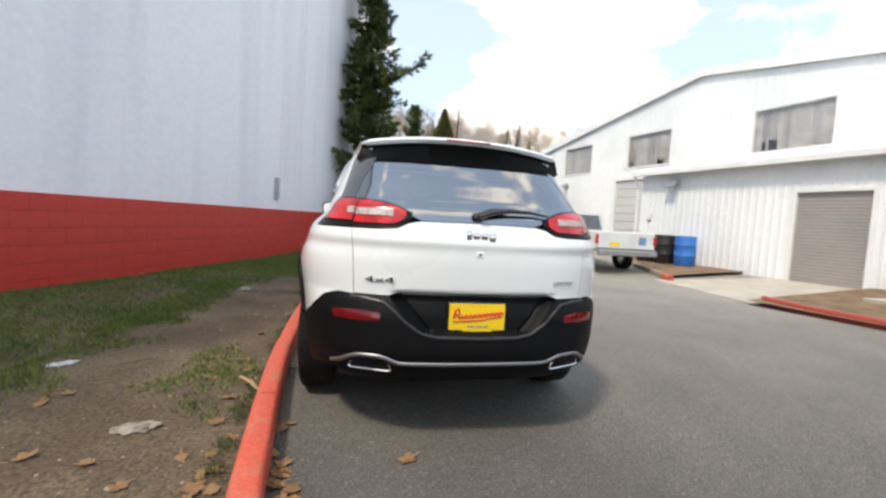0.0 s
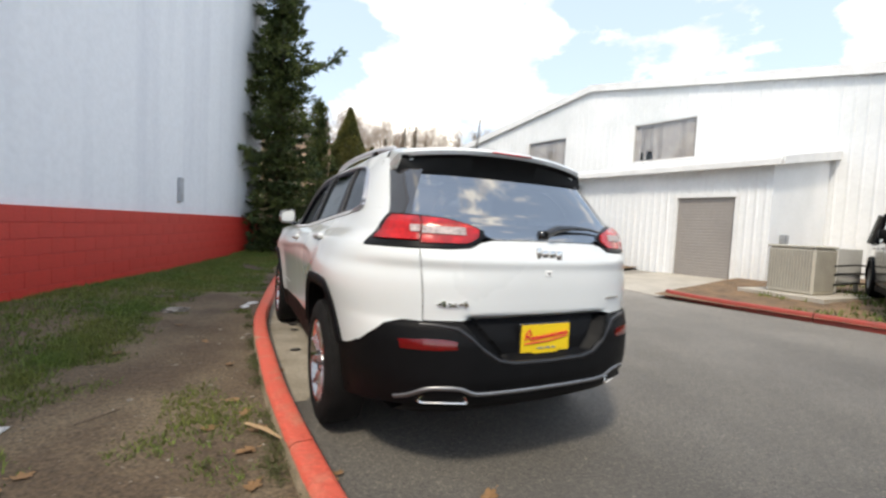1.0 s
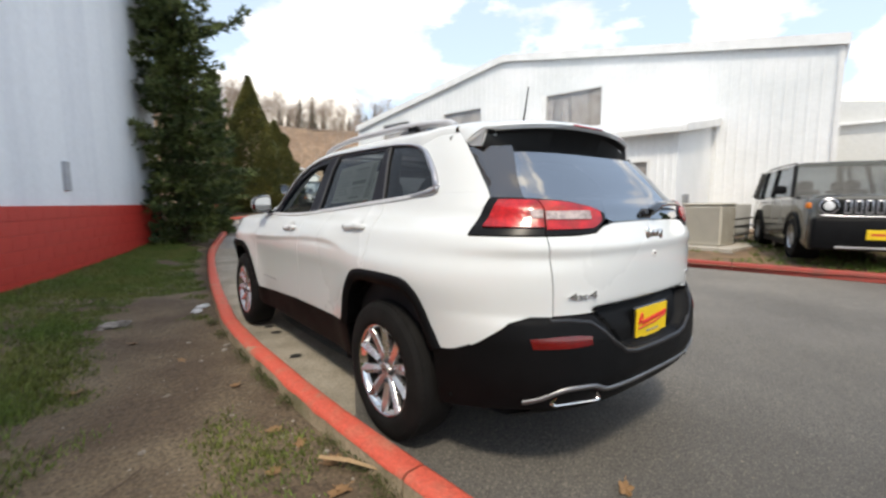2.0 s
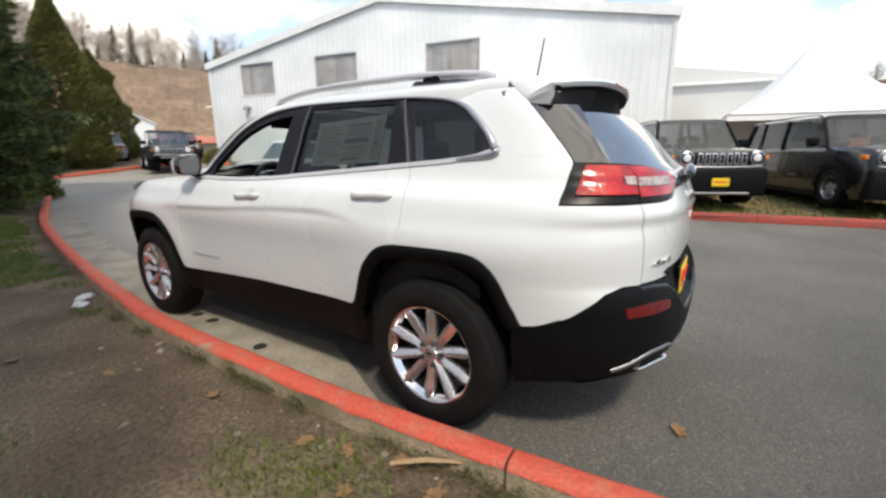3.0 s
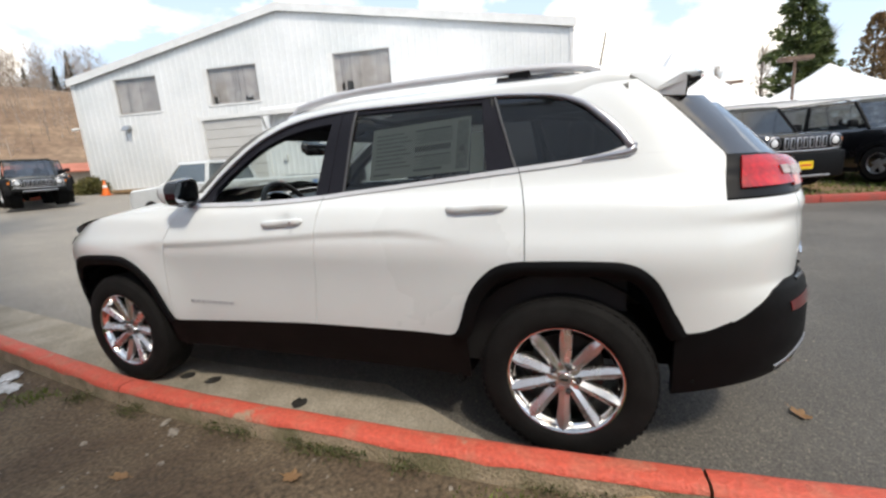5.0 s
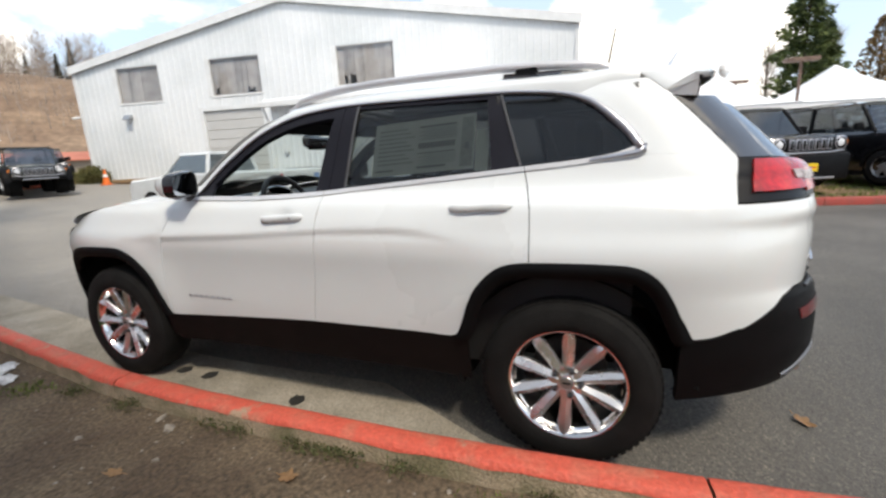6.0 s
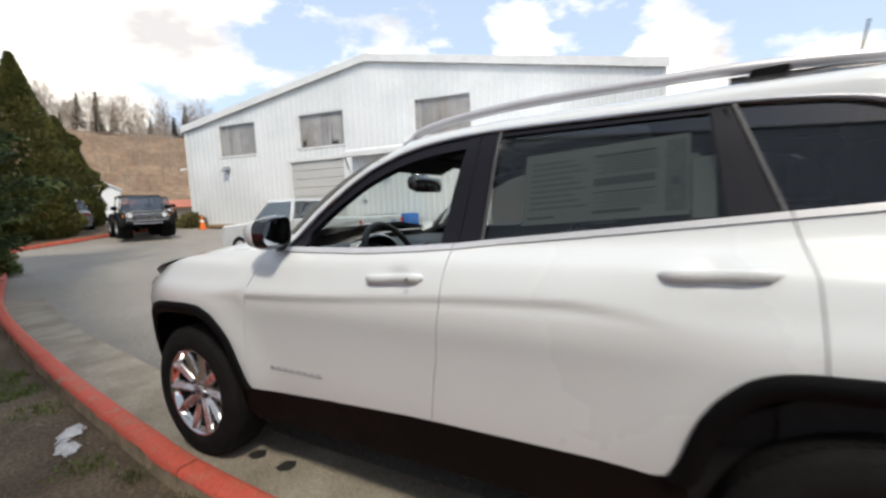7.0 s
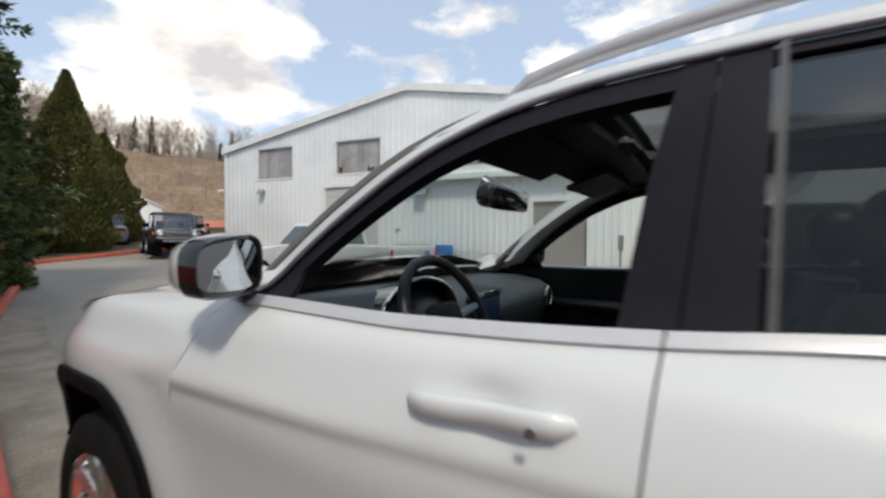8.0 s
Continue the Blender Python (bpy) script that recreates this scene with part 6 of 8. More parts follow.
dash = part("dashboard", bm, DASH, hero, "blue-grey dashboard", smooth=50)
bm = bmesh.new()
box(bm, (-0.115, 1.815, 0.94), (0.125, 1.845, 1.085), 0.012)
part("screen_bezel", bm, GLOSS_BLACK, dash)
bm = bmesh.new()
box(bm, (-0.095, 1.8125, 0.965), (0.105, 1.8145, 1.065))
part("screen", bm, surface("unlit_screen", (0.06, 0.10, 0.20), 0.1), dash)
bm = bmesh.new()
rings = []
for k in range(20):
    a = math.pi * k / 19
    rings.append([(-0.37 + 0.19 * math.cos(a), 1.84, 1.045 + 0.115 * math.sin(a)), (-0.37 + 0.17 * math.cos(a), 1.95, 1.045 + 0.095 * math.sin(a))])
loft(bm, rings, False, False)
part("dial_hood", bm, GLOSS_BLACK, dash, smooth=50)
bm = bmesh.new()
tube(bm, [(-0.37 + 0.195 * math.cos(a), 1.837, 1.045 + 0.120 * math.sin(a)) for a in np.linspace(0, math.pi, 20)], 0.006, 6)
part("dial_ring", bm, CHROME, dash, smooth=60)
for x in (0.70, -0.70):
    bm = bmesh.new()
    tube(bm, [(x + 0.045 * math.cos(a), 1.825, 1.0 + 0.05 * math.sin(a)) for a in np.linspace(0, math.tau, 20, endpoint=False)], 0.006, 6, closed=True)
    part("air_vent_ring", bm, CHROME, dash, smooth=60)
bm = bmesh.new()
box(bm, (-0.14, 0.95, 0.37), (0.14, 1.90, 0.68), 0.04)
box(bm, (-0.12, 0.95, 0.60), (0.12, 1.25, 0.80), 0.04)
part("centre_console", bm, INNER, cabin, smooth=50)
# steering wheel
steer = new("steering_wheel")
steer.parent = hero
steer.matrix_basis = pose(-0.37, 1.74, 1.05, 65, 0, 0) @ Matrix.Identity(4)
bm = bmesh.new()
tube(bm, [(0.188 * math.cos(a), 0.188 * math.sin(a), 0) for a in np.linspace(0, math.tau, 40, endpoint=False)], 0.0165, 10, closed=True)
part("wheel_rim", bm, LEATHER, steer, smooth=60)
bm = bmesh.new()
box(bm, (-0.075, -0.065, -0.035), (0.075, 0.055, 0.012), 0.025, seg=2)
part("airbag_cover", bm, INNER, steer, smooth=50)
for pts in ([(-0.06, 0.0, -0.005), (-0.18, 0.02, 0)], [(0.06, 0.0, -0.005), (0.18, 0.02, 0)], [(0, -0.05, -0.01), (0, -0.18, 0)]):
    bm = bmesh.new()
    tube(bm, pts, 0.017, 8, flat=0.6)
    part("wheel_spoke", bm, SATIN, steer, smooth=60)
bm = bmesh.new()
tube(bm, [(0, 0, -0.03), (0, 0, -0.20)], 0.045, 10)
part("steering_column", bm, INNER, steer, smooth=60)


def seat(x, y, z, w, bench=False):
    st = new("rear_seat" if bench else "front_seat")
    st.parent = hero
    bm = bmesh.new()
    box(bm, (x - w, y - 0.05, z), (x + w, y + 0.50, z + 0.18), 0.06, seg=2)
    part("seat_cushion", bm, LEATHER, st, smooth=60)
    bm = bmesh.new()
    rings = []
    for t in np.linspace(0, 1, 9):
        zz, yy = z + 0.12 + 0.60 * t, y - 0.02 - 0.20 * t
        ww = w * (1.0 - 0.12 * t**2)
        th = 0.075 - 0.02 * t
        rings.append([(x + ww * c, yy + th * s + (0.035 * c * c), zz) for c, s in [(math.copysign(abs(math.cos(a)) ** 0.5, math.cos(a)), math.copysign(abs(math.sin(a)) ** 0.5, math.sin(a))) for a in np.linspace(0, math.tau, 20, endpoint=False)]])
    loft(bm, rings, True, True)
    part("seat_back", bm, LEATHER, st, smooth=60)
    for hx in ([x] if not bench else [x - 0.36, x + 0.36]):
        bm = bmesh.new()
        box(bm, (hx - 0.125, y - 0.27, z + 0.755), (hx + 0.125, y - 0.16, z + 0.93), 0.045, seg=3)
        part("headrest", bm, LEATHER, st, smooth=60)
        for s in (-0.05, 0.05):
            bm = bmesh.new()
            tube(bm, [(hx + s, y - 0.215, z + 0.66), (hx + s, y - 0.215, z + 0.78)], 0.006, 6)
            part("headrest_post", bm, CHROME, st)


seat(-0.37, 1.02, 0.45, 0.25)
seat(0.37, 1.02, 0.45, 0.25)
seat(0.0, 0.16, 0.50, 0.64, True)
# inner mirror
imir = new("inner_mirror")
imir.parent = hero
bm = bmesh.new()
box(bm, (-0.15, 1.70, 1.385), (0.13, 1.740, 1.470), 0.018, pose(0, 0, 0), seg=2)
box(bm, (-0.08, 1.745, 1.40), (0.06, 1.83, 1.49), 0.03, seg=2)
part("mirror_case", bm, GLOSS_BLACK, imir, smooth=50)
bm = bmesh.new()
tube(bm, [(0.07, 1.73, 1.44), (0.05, 1.78, 1.475), (0.03, 1.85, 1.50)], [0.016, 0.02, 0.03], 8)
part("mirror_stalk", bm, GLOSS_BLACK, imir, smooth=60)
bm = bmesh.new()
box(bm, (-0.09, 1.30, 1.555), (0.09, 1.46, 1.585), 0.02)
part("overhead_console", bm, HEADLINER, imir)
# dark header behind the top of the windscreen, with the visors folded up against it
bm = bmesh.new()
rings = []
for y in np.linspace(1.34, 1.575, 7):
    w = 0.60 + 0.05 * (y - 1.34) / 0.38
    z = min(glass_top(y) + 0.030, 1.545)
    rings.append([(x * w, y, z + 0.030 * (1 - x * x) - dz) for dz in (0.0, 0.022) for x in (np.linspace(-1, 1, 11) if dz == 0 else np.linspace(1, -1, 11))])
loft(bm, rings, True, True)
bmesh.ops.recalc_face_normals(bm, faces=bm.faces[:])
part("windscreen_header", bm, INNER, cabin, smooth=40)
for x in (-0.33, 0.33):
    bm = bmesh.new()
    rings = []
    for y in np.linspace(1.42, 1.56, 5):
        z = glass_top(y) - 0.004
        rings.append([(x - 0.2, y, z), (x + 0.2, y, z), (x + 0.2, y, z - 0.014), (x - 0.2, y, z - 0.014)])
    loft(bm, rings, True, True)
    bmesh.ops.recalc_face_normals(bm, faces=bm.faces[:])
    part("sun_visor", bm, INNER, cabin)

# ---- trees ----
def leafy(name, base, second, rough=0.7):
    m = surface(name, base, rough, 0.25, 1.3, 14, second=second, mixpos=(0.38, 0.62))
    n, l = m.node_tree.nodes, m.node_tree.links
    b = n["Principled BSDF"]
    geo = n.new("ShaderNodeNewGeometry")
    per = n.new("ShaderNodeMapRange")
    per.inputs["To Min"].default_value, per.inputs["To Max"].default_value = 0.55, 1.45
    l.new(geo.outputs["Random Per Island"], per.inputs["Value"])
    mul = n.new("ShaderNodeMix")
    mul.data_type, mul.blend_type = "RGBA", "MULTIPLY"
    mul.inputs[0].default_value = 1.0
    l.new(b.inputs["Base Color"].links[0].from_socket, mul.inputs[6])
    l.new(per.outputs["Result"], mul.inputs[7])
    l.new(mul.outputs[2], b.inputs["Base Color"])
    return m


NEEDLE = leafy("spruce_needles", (0.036, 0.062, 0.018), (0.105, 0.130, 0.030))
SCALE_LEAF = leafy("arborvitae_leaf", (0.066, 0.076, 0.014), (0.135, 0.122, 0.024))
GRASS = leafy("grass_blade", (0.090, 0.145, 0.020), (0.140, 0.160, 0.034))
FAR_GREEN = leafy("far_conifer", (0.075, 0.088, 0.060), (0.105, 0.105, 0.07))
FAR_TWIG = leafy("far_bare_twigs", (0.25, 0.195, 0.155), (0.33, 0.27, 0.225))
DRY_LEAF = leafy("dry_leaf", (0.36, 0.20, 0.085), (0.24, 0.13, 0.06))
BROWN_CROWN = leafy("brown_hedge_leaf", (0.26, 0.15, 0.06), (0.20, 0.13, 0.06))


class Blades:
    """Collects thin triangles for one crown."""
    def __init__(self):
        self.v, self.f = [], []

    def blade(self, p, d, length, width, side):
        i = len(self.v)
        self.v += [p - side * width, p + side * width, p + d * length]
        self.f.append((i, i + 1, i + 2))

    def kite(self, p, d, length, width, side):
        i = len(self.v)
        self.v += [p, p + d * length * 0.45 - side * width, p + d * length, p + d * length * 0.45 + side * width]
        self.f.append((i, i + 1, i + 2, i + 3))

    def tuft(self, p, d, length, width, n, rnd, spread=0.6):
        for _ in range(n):
            e = (d + Vector((rnd.gauss(0, spread), rnd.gauss(0, spread), rnd.gauss(0, spread)))).normalized()
            s = e.cross(Vector((rnd.gauss(0, 1), rnd.gauss(0, 1), rnd.gauss(0, 1)))).normalized()
            self.kite(p, e, length * rnd.uniform(0.7, 1.25), width, s)

    def mesh(self, name, mat, parent, label=""):
        me = bpy.data.meshes.new(name)
        me.from_pydata([tuple(v) for v in self.v], [], self.f)
        me.materials.append(mat)
        ob = new(name, me)
        if parent:
            ob.parent = parent
        if label:
            tagged(ob, label)
        return ob


def spruce(x, y, height, radius, seed, limb=None):
    rnd = random.Random(seed)
    tree = thing("spruce_tree", "dark green spruce with ragged drooping branches", "tree", pose(x, y, rise(x, y)))
    bm = bmesh.new()
    tube(bm, [(0, 0, -0.1), (0.03, 0.0, height * 0.4), (0.0, 0.03, height)], [0.17, 0.10, 0.015], 9)
    limbs, crown = [], Blades()
    z = 0.35
    while z < height - 0.1:
        t = z / height
        r = (radius * (1 - t) ** 0.75 * rnd.uniform(0.72, 1.18) + 0.12) * min(1, 0.62 + t * 2.2)
        n = 7 if t < 0.7 else 5
        a0 = rnd.uniform(0, 6.28)
        for k in range(n):
            a = a0 + k / n * math.tau + rnd.uniform(-0.3, 0.3)
            rr = r * rnd.uniform(0.5, 1.3)
            if rnd.random() < 0.05:
                continue
            d = Vector((math.cos(a), math.sin(a), 0))
            up = 0.30 - 0.55 * (1 - t) + rnd.uniform(-0.1, 0.15)
            tip = d * rr + Vector((0, 0, z + rr * up * 0.55 + 0.06))
            root = Vector((0, 0, z))
            bend = root.lerp(tip, 0.55) + Vector((0, 0, -0.06 * rr))
            if k % 2 == 0:
                tube(bm, [root, bend, tip], [0.026 * (1 - t) + 0.008, 0.012, 0.004], 4)
            m = int(8 + rr * 15)
            for j in range(m):
                u = (j + rnd.random()) / m
                p = (root.lerp(bend, u / 0.55) if u < 0.55 else bend.lerp(tip, (u - 0.55) / 0.45))
                w = 0.30 * rr * (0.35 + math.sin(min(u * 1.15, 1) * math.pi) * 0.8)
                sd = Vector((-d.y, d.x, 0))
                for s in (-1, 1):
                    q = p + sd * s * rnd.uniform(0.0, w) + Vector((0, 0, rnd.uniform(-0.10, 0.04)))
                    crown.tuft(q, (d * 0.8 + sd * s * 0.6 + Vector((0, 0, rnd.uniform(-0.25, 0.35)))).normalized(), 0.17, 0.020, 5, rnd, 0.42)
            crown.tuft(tip, (d + Vector((0, 0, 0.3))).normalized(), 0.2, 0.02, 6, rnd, 0.3)
        z += rnd.uniform(0.17, 0.27)
    if limb:
        # one long limb that stands out of the crown
        root, tip = Vector((0, 0, limb[2] - 1.0)), Vector(limb)
        bend = root.lerp(tip, 0.6) + Vector((0, 0, -0.25))
        tube(bm, [root, bend, tip], [0.045, 0.025, 0.008], 5)
        d = (tip - root).normalized()
        sd = d.cross(Vector((0, 0, 1))).normalized()
        for j in range(90):
            u = rnd.random()
            p = root.lerp(bend, u / 0.6) if u < 0.6 else bend.lerp(tip, (u - 0.6) / 0.4)
            q = p + sd * rnd.gauss(0, 0.10) + Vector((0, 0, rnd.gauss(0, 0.09)))
            crown.tuft(q, (d + Vector((0, 0, 0.4)) + sd * rnd.gauss(0, 0.5)).normalized(), 0.2, 0.022, 6, rnd, 0.4)
    part("trunk", bm, BARK, tree, smooth=60)
    crown.mesh("crown", NEEDLE, tree)
    return tree


def arborvitae(x, y, height, radius, seed, label="dense yellow-green arborvitae with a pointed crown"):
    rnd = random.Random(seed)
    tree = thing("arborvitae_tree", label, "tree", pose(x, y, rise(x, y)))
    bm = bmesh.new()
    tube(bm, [(0, 0, -0.1), (0.0, 0.02, height * 0.5), (0, 0, height * 0.97)], [0.12, 0.08, 0.01], 7)
    part("trunk", bm, BARK, tree, smooth=60)
    crown = Blades()
    lobes = [(rnd.uniform(0, 6.28), rnd.uniform(0.02, 0.97), rnd.uniform(0.12, 0.32)) for _ in range(34)]
    for _ in range(int(height * radius * 1250)):
        t = rnd.random() ** 1.25
        a = rnd.uniform(0, math.tau)
        r = radius * (math.sin(min(1, (1 - t) * 1.15) * math.pi / 2) ** 0.95) * (1 - 0.12 * max(0, 0.12 - t) / 0.12)
        bump = sum(w * math.exp(-(((t - tt) / 0.05) ** 2) - (min(abs(a - aa), math.tau - abs(a - aa)) / 0.4) ** 2) for aa, tt, w in lobes)
        r *= 0.86 + bump
        depth = rnd.random() ** 2.2
        r *= 1 - 0.45 * depth
        p = Vector((r * math.cos(a), r * math.sin(a), t * height))
        d = Vector((math.cos(a) * 0.55, math.sin(a) * 0.55, 0.9)).normalized()
        crown.tuft(p, d, 0.17, 0.026, 3, rnd, 0.35)
    crown.mesh("crown", SCALE_LEAF, tree)
    return tree


spruce(2.75, 11.15, 10.2, 1.32, 5, (1.75, -0.6, 6.35))
spruce(7.3, 20.2, 6.9, 1.15, 11)
arborvitae(9.5, 21.2, 7.0, 1.5, 12)
arborvitae(13.2, 25.6, 5.5, 1.7, 13)
# clipped low shrub beside the kerb
shrub = thing("low_shrub", "dark rounded evergreen shrub beside the kerb", "shrub", pose(4.05, 13.0, rise(4.05, 13.0) + 0.06))
rnd = random.Random(31)
bl = Blades()
for _ in range(1500):
    a, u = rnd.uniform(0, math.tau), rnd.random()
    d = Vector((math.cos(a) * math.sqrt(1 - u * u), math.sin(a) * math.sqrt(1 - u * u), u))
    p = Vector((d.x * 0.75, d.y * 0.75, d.z * 0.8)) * (0.7 + 0.3 * rnd.random())
    bl.tuft(p, d, 0.11, 0.02, 3, rnd, 0.5)
bl.mesh("foliage", NEEDLE, shrub)

# ---- far hillside with bare woods ----
HILL = surface("hillside_brush", (0.20, 0.13, 0.085), 0.95, 0.3, 0.25, 1.2, second=(0.28, 0.19, 0.125))
bm = bmesh.new()
ax, ay = list(np.linspace(0, 130, 27)), list(np.linspace(52, 150, 21))


def hill_z(x, y):
    d = (x - 50) * 0.5 + (y - 80) * 0.86
    up = 1 / (1 + math.exp(-(d + 4) / 6.5))
    return 1.3 + 19.5 * up * (1.12 - 0.0045 * max(0, x - 30)) + 0.8 * noise.noise(Vector((x * 0.08, y * 0.08, 1)))


rows = [[bm.verts.new((x, y, hill_z(x, y) - (3 if i == 0 or y < 53 else 0))) for i, x in enumerate(ax)] for y in ay]
for a, b in zip(rows, rows[1:]):
    for k in range(len(a) - 1):
        bm.faces.new((a[k], a[k + 1], b[k + 1], b[k]))
hill = part("hillside", bm, HILL, smooth=True)
tagged(hill, "brown brushy hillside beyond the yard", "hill", kind="structure")
rnd = random.Random(77)
woods, green = Blades(), Blades()
FACE = Vector((0.85, -0.5, 0))


def bare_tree(x, y, h, n, wide):
    """A leafless far tree: a stem that forks into limbs, each with a spray of twigs."""
    base = Vector((x, y, hill_z(x, y) - 0.3))
    woods.blade(base, Vector((rnd.gauss(0, 0.03), rnd.gauss(0, 0.03), 1)), h, 0.012 * h + 0.02, FACE)
    for _ in range(n):
        u = rnd.uniform(0.28, 0.95)
        spread = h * wide * math.sin(min(1, (1.08 - u) * 1.5) * 1.57)
        a = rnd.uniform(0, math.tau)
        q = base + Vector((math.cos(a) * spread, math.sin(a) * spread, u * h + spread * 0.55)) * 1.0
        root = base + Vector((0, 0, u * h * 0.8))
        k = rnd.random() ** 0.6
        p = root.lerp(q, k)
        d = (q - root).normalized() + Vector((rnd.gauss(0, 0.45), rnd.gauss(0, 0.45), rnd.uniform(0.0, 0.7)))
        woods.blade(p, d.normalized(), h * rnd.uniform(0.08, 0.2), 0.02 + 0.02 * (1 - k), FACE)


for _ in range(1500):
    x, y = rnd.uniform(22, 105), rnd.uniform(66, 112)
    bare_tree(x, y, rnd.uniform(1.4, 3.6), 16, 0.35)
for _ in range(150):
    x, y = rnd.uniform(24, 105), rnd.uniform(80, 116)
    if (x - 50) * 0.5 + (y - 80) * 0.86 < 0:
        continue
    bare_tree(x, y, rnd.uniform(5.0, 9.5), 230, 0.30)
for _ in range(34):
    x, y = rnd.uniform(28, 100), rnd.uniform(82, 116)
    if (x - 50) * 0.5 + (y - 80) * 0.86 < 3:
        continue
    z, h = hill_z(x, y), rnd.uniform(3.5, 8.0)
    for _ in range(420):
        t = rnd.random() ** 1.2
        a = rnd.uniform(0, math.tau)
        r = (h * 0.24 * (1 - t) ** 0.85 + 0.12) * rnd.uniform(0.5, 1.2)
        d = Vector((math.cos(a), math.sin(a), -0.3))
        green.kite(Vector((x, y, z + h * (0.08 + 0.92 * t))), d, r, 0.16, Vector((-d.y, d.x, 0.2)))
tagged(woods.mesh("far_woods", FAR_TWIG, None), "bare brown trees on the hillside", "trees", kind="stuff")
tagged(green.mesh("far_conifers", FAR_GREEN, None), "scattered dark conifers along the ridge", "trees", kind="stuff")

# ---- trees beyond the parked cars ----
def pine(x, y, height, radius, seed):
    rnd = random.Random(seed)
    tree = thing("fir_tree", "tall dark fir behind the parked cars", "tree", pose(x, y, rise(x, y)))
    bm = bmesh.new()
    tube(bm, [(0, 0, -0.2), (0.05, 0, height * 0.5), (0, 0, height)], [0.3, 0.16, 0.02], 7)
    part("trunk", bm, BARK, tree, smooth=60)
    crown = Blades()
    for _ in range(2600):
        t = rnd.random() ** 0.9
        a = rnd.uniform(0, math.tau)
        r = radius * (1 - t) ** 0.7 * rnd.uniform(0.25, 1.1) * (0.75 + 0.35 * math.sin(t * 40 + a))
        p = Vector((r * math.cos(a), r * math.sin(a), height * (0.14 + 0.86 * t)))
        crown.tuft(p, Vector((math.cos(a), math.sin(a), -0.1)), 0.55, 0.07, 3, rnd, 0.45)
    crown.mesh("crown", NEEDLE, tree)


pine(37.8, -21.4, 13.0, 3.0, 41)
pine(40.8, -24.4, 10.0, 2.2, 42)
rnd = random.Random(52)
for x, y, h in ((38.5, -27.0, 9.5), (41.5, -30.5, 9.0)):
    tree = thing("beech_hedge_tree", "tree with clinging brown leaves beyond the cars", "tree", pose(x, y, rise(x, y)))
    bm = bmesh.new()
    tube(bm, [(0, 0, -0.1), (0, 0, h)], [0.2, 0.03], 6)
    part("trunk", bm, BARK, tree, smooth=60)
    bl = Blades()
    for _ in range(1500):
        t = rnd.random()
        a = rnd.uniform(0, math.tau)
        r = 1.6 * math.sin(min(1, (1.05 - t) * 1.4) * 1.57) * rnd.uniform(0.4, 1.05)
        bl.tuft(Vector((r * math.cos(a), r * math.sin(a), 0.8 + t * (h - 0.8))), Vector((math.cos(a), math.sin(a), 0.5)), 0.3, 0.06, 3, rnd, 0.6)
    bl.mesh("crown", BROWN_CROWN, tree)
for x, y, h, seed in ((44, -26.5, 11, 3), (45, -22.5, 10, 4), (47, -29, 11, 5), (46, -19, 8, 6)):
    rnd = random.Random(seed)
    tree = thing("bare_tree", "leafless grey-brown tree beyond the yard", "tree", pose(x, y, rise(x, y)))
    bm = bmesh.new()
    tube(bm, [(0, 0, -0.1), (0.1, 0, h * 0.5), (0, 0.1, h)], [0.16, 0.1, 0.02], 6)
    part("trunk", bm, BARK, tree, smooth=60)
    bl = Blades()
    for _ in range(420):
        u = rnd.uniform(0.2, 1)
        d = Vector((rnd.gauss(0, 0.6), rnd.gauss(0, 0.6), rnd.uniform(0.4, 1.3))).normalized()
        p = Vector((0, 0, u * h * 0.9)) + d * rnd.uniform(0, 1.3) * (1.1 - u * 0.7)
        bl.blade(p, (d + Vector((rnd.gauss(0, 0.4), rnd.gauss(0, 0.4), 0.2))).normalized(), rnd.uniform(0.6, 1.5), 0.03, Vector((rnd.gauss(0, 1), rnd.gauss(0, 1), 0)).normalized())
    bl.mesh("twig_crown", FAR_TWIG, tree)

# ---- grass: patches of blades over the soil ----
rnd = random.Random(9)
grass = Blades()


def patchy(x, y, d):
    n = noise.noise(Vector((x * 0.8, y * 0.8, 20))) * 0.9 + noise.noise(Vector((x * 2.6, y * 2.6, 7))) * 0.5
    along = y
    want = 0.0
    want += 0.72 * min(max((d - 0.75) / 0.9, 0), 1)
    want += 0.55 * min(max((along - 3.6) / 2.5, 0), 1) * min(max((d - 0.15) / 0.3, 0), 1)
    want += 0.25 * min(max((-0.9 - along) / 0.6, 0), 1)
    return want + n * 0.85 - 0.30


count = 0
while count < 130000:
    i = rnd.randrange(0, len(EDGE))
    p, l = EDGE[i], EDGE_L[i]
    if p.y < -6 or p.y > 17.2:
        continue
    if i + 1 < len(EDGE):
        p = p.lerp(EDGE[i + 1], rnd.random())
    d = rnd.uniform(0.16, 8.0) if rnd.random() < 0.72 else rnd.uniform(0.16, 1.6)
    q = p + l * d
    w = (q - GREY_A).dot(Vector((-GREY_DIR.y, GREY_DIR.x)))
    if w > -0.03:
        continue
    if rnd.random() > patchy(q.x, q.y, d) * 1.6:
        continue
    count += 1
    z = rise(q.x, q.y) + lawn_height(d, q.x, q.y) - 0.003
    h = rnd.uniform(0.018, 0.045) * (1.3 if d > 1.2 else 0.9)
    for _ in range(3):
        e = Vector((rnd.gauss(0, 0.55), rnd.gauss(0, 0.55), 1)).normalized()
        a = rnd.uniform(0, math.tau)
        grass.blade(Vector((q.x + rnd.gauss(0, 0.012), q.y + rnd.gauss(0, 0.012), z)), e, h * rnd.uniform(0.6, 1.4), 0.0046, Vector((math.cos(a), math.sin(a), 0)))
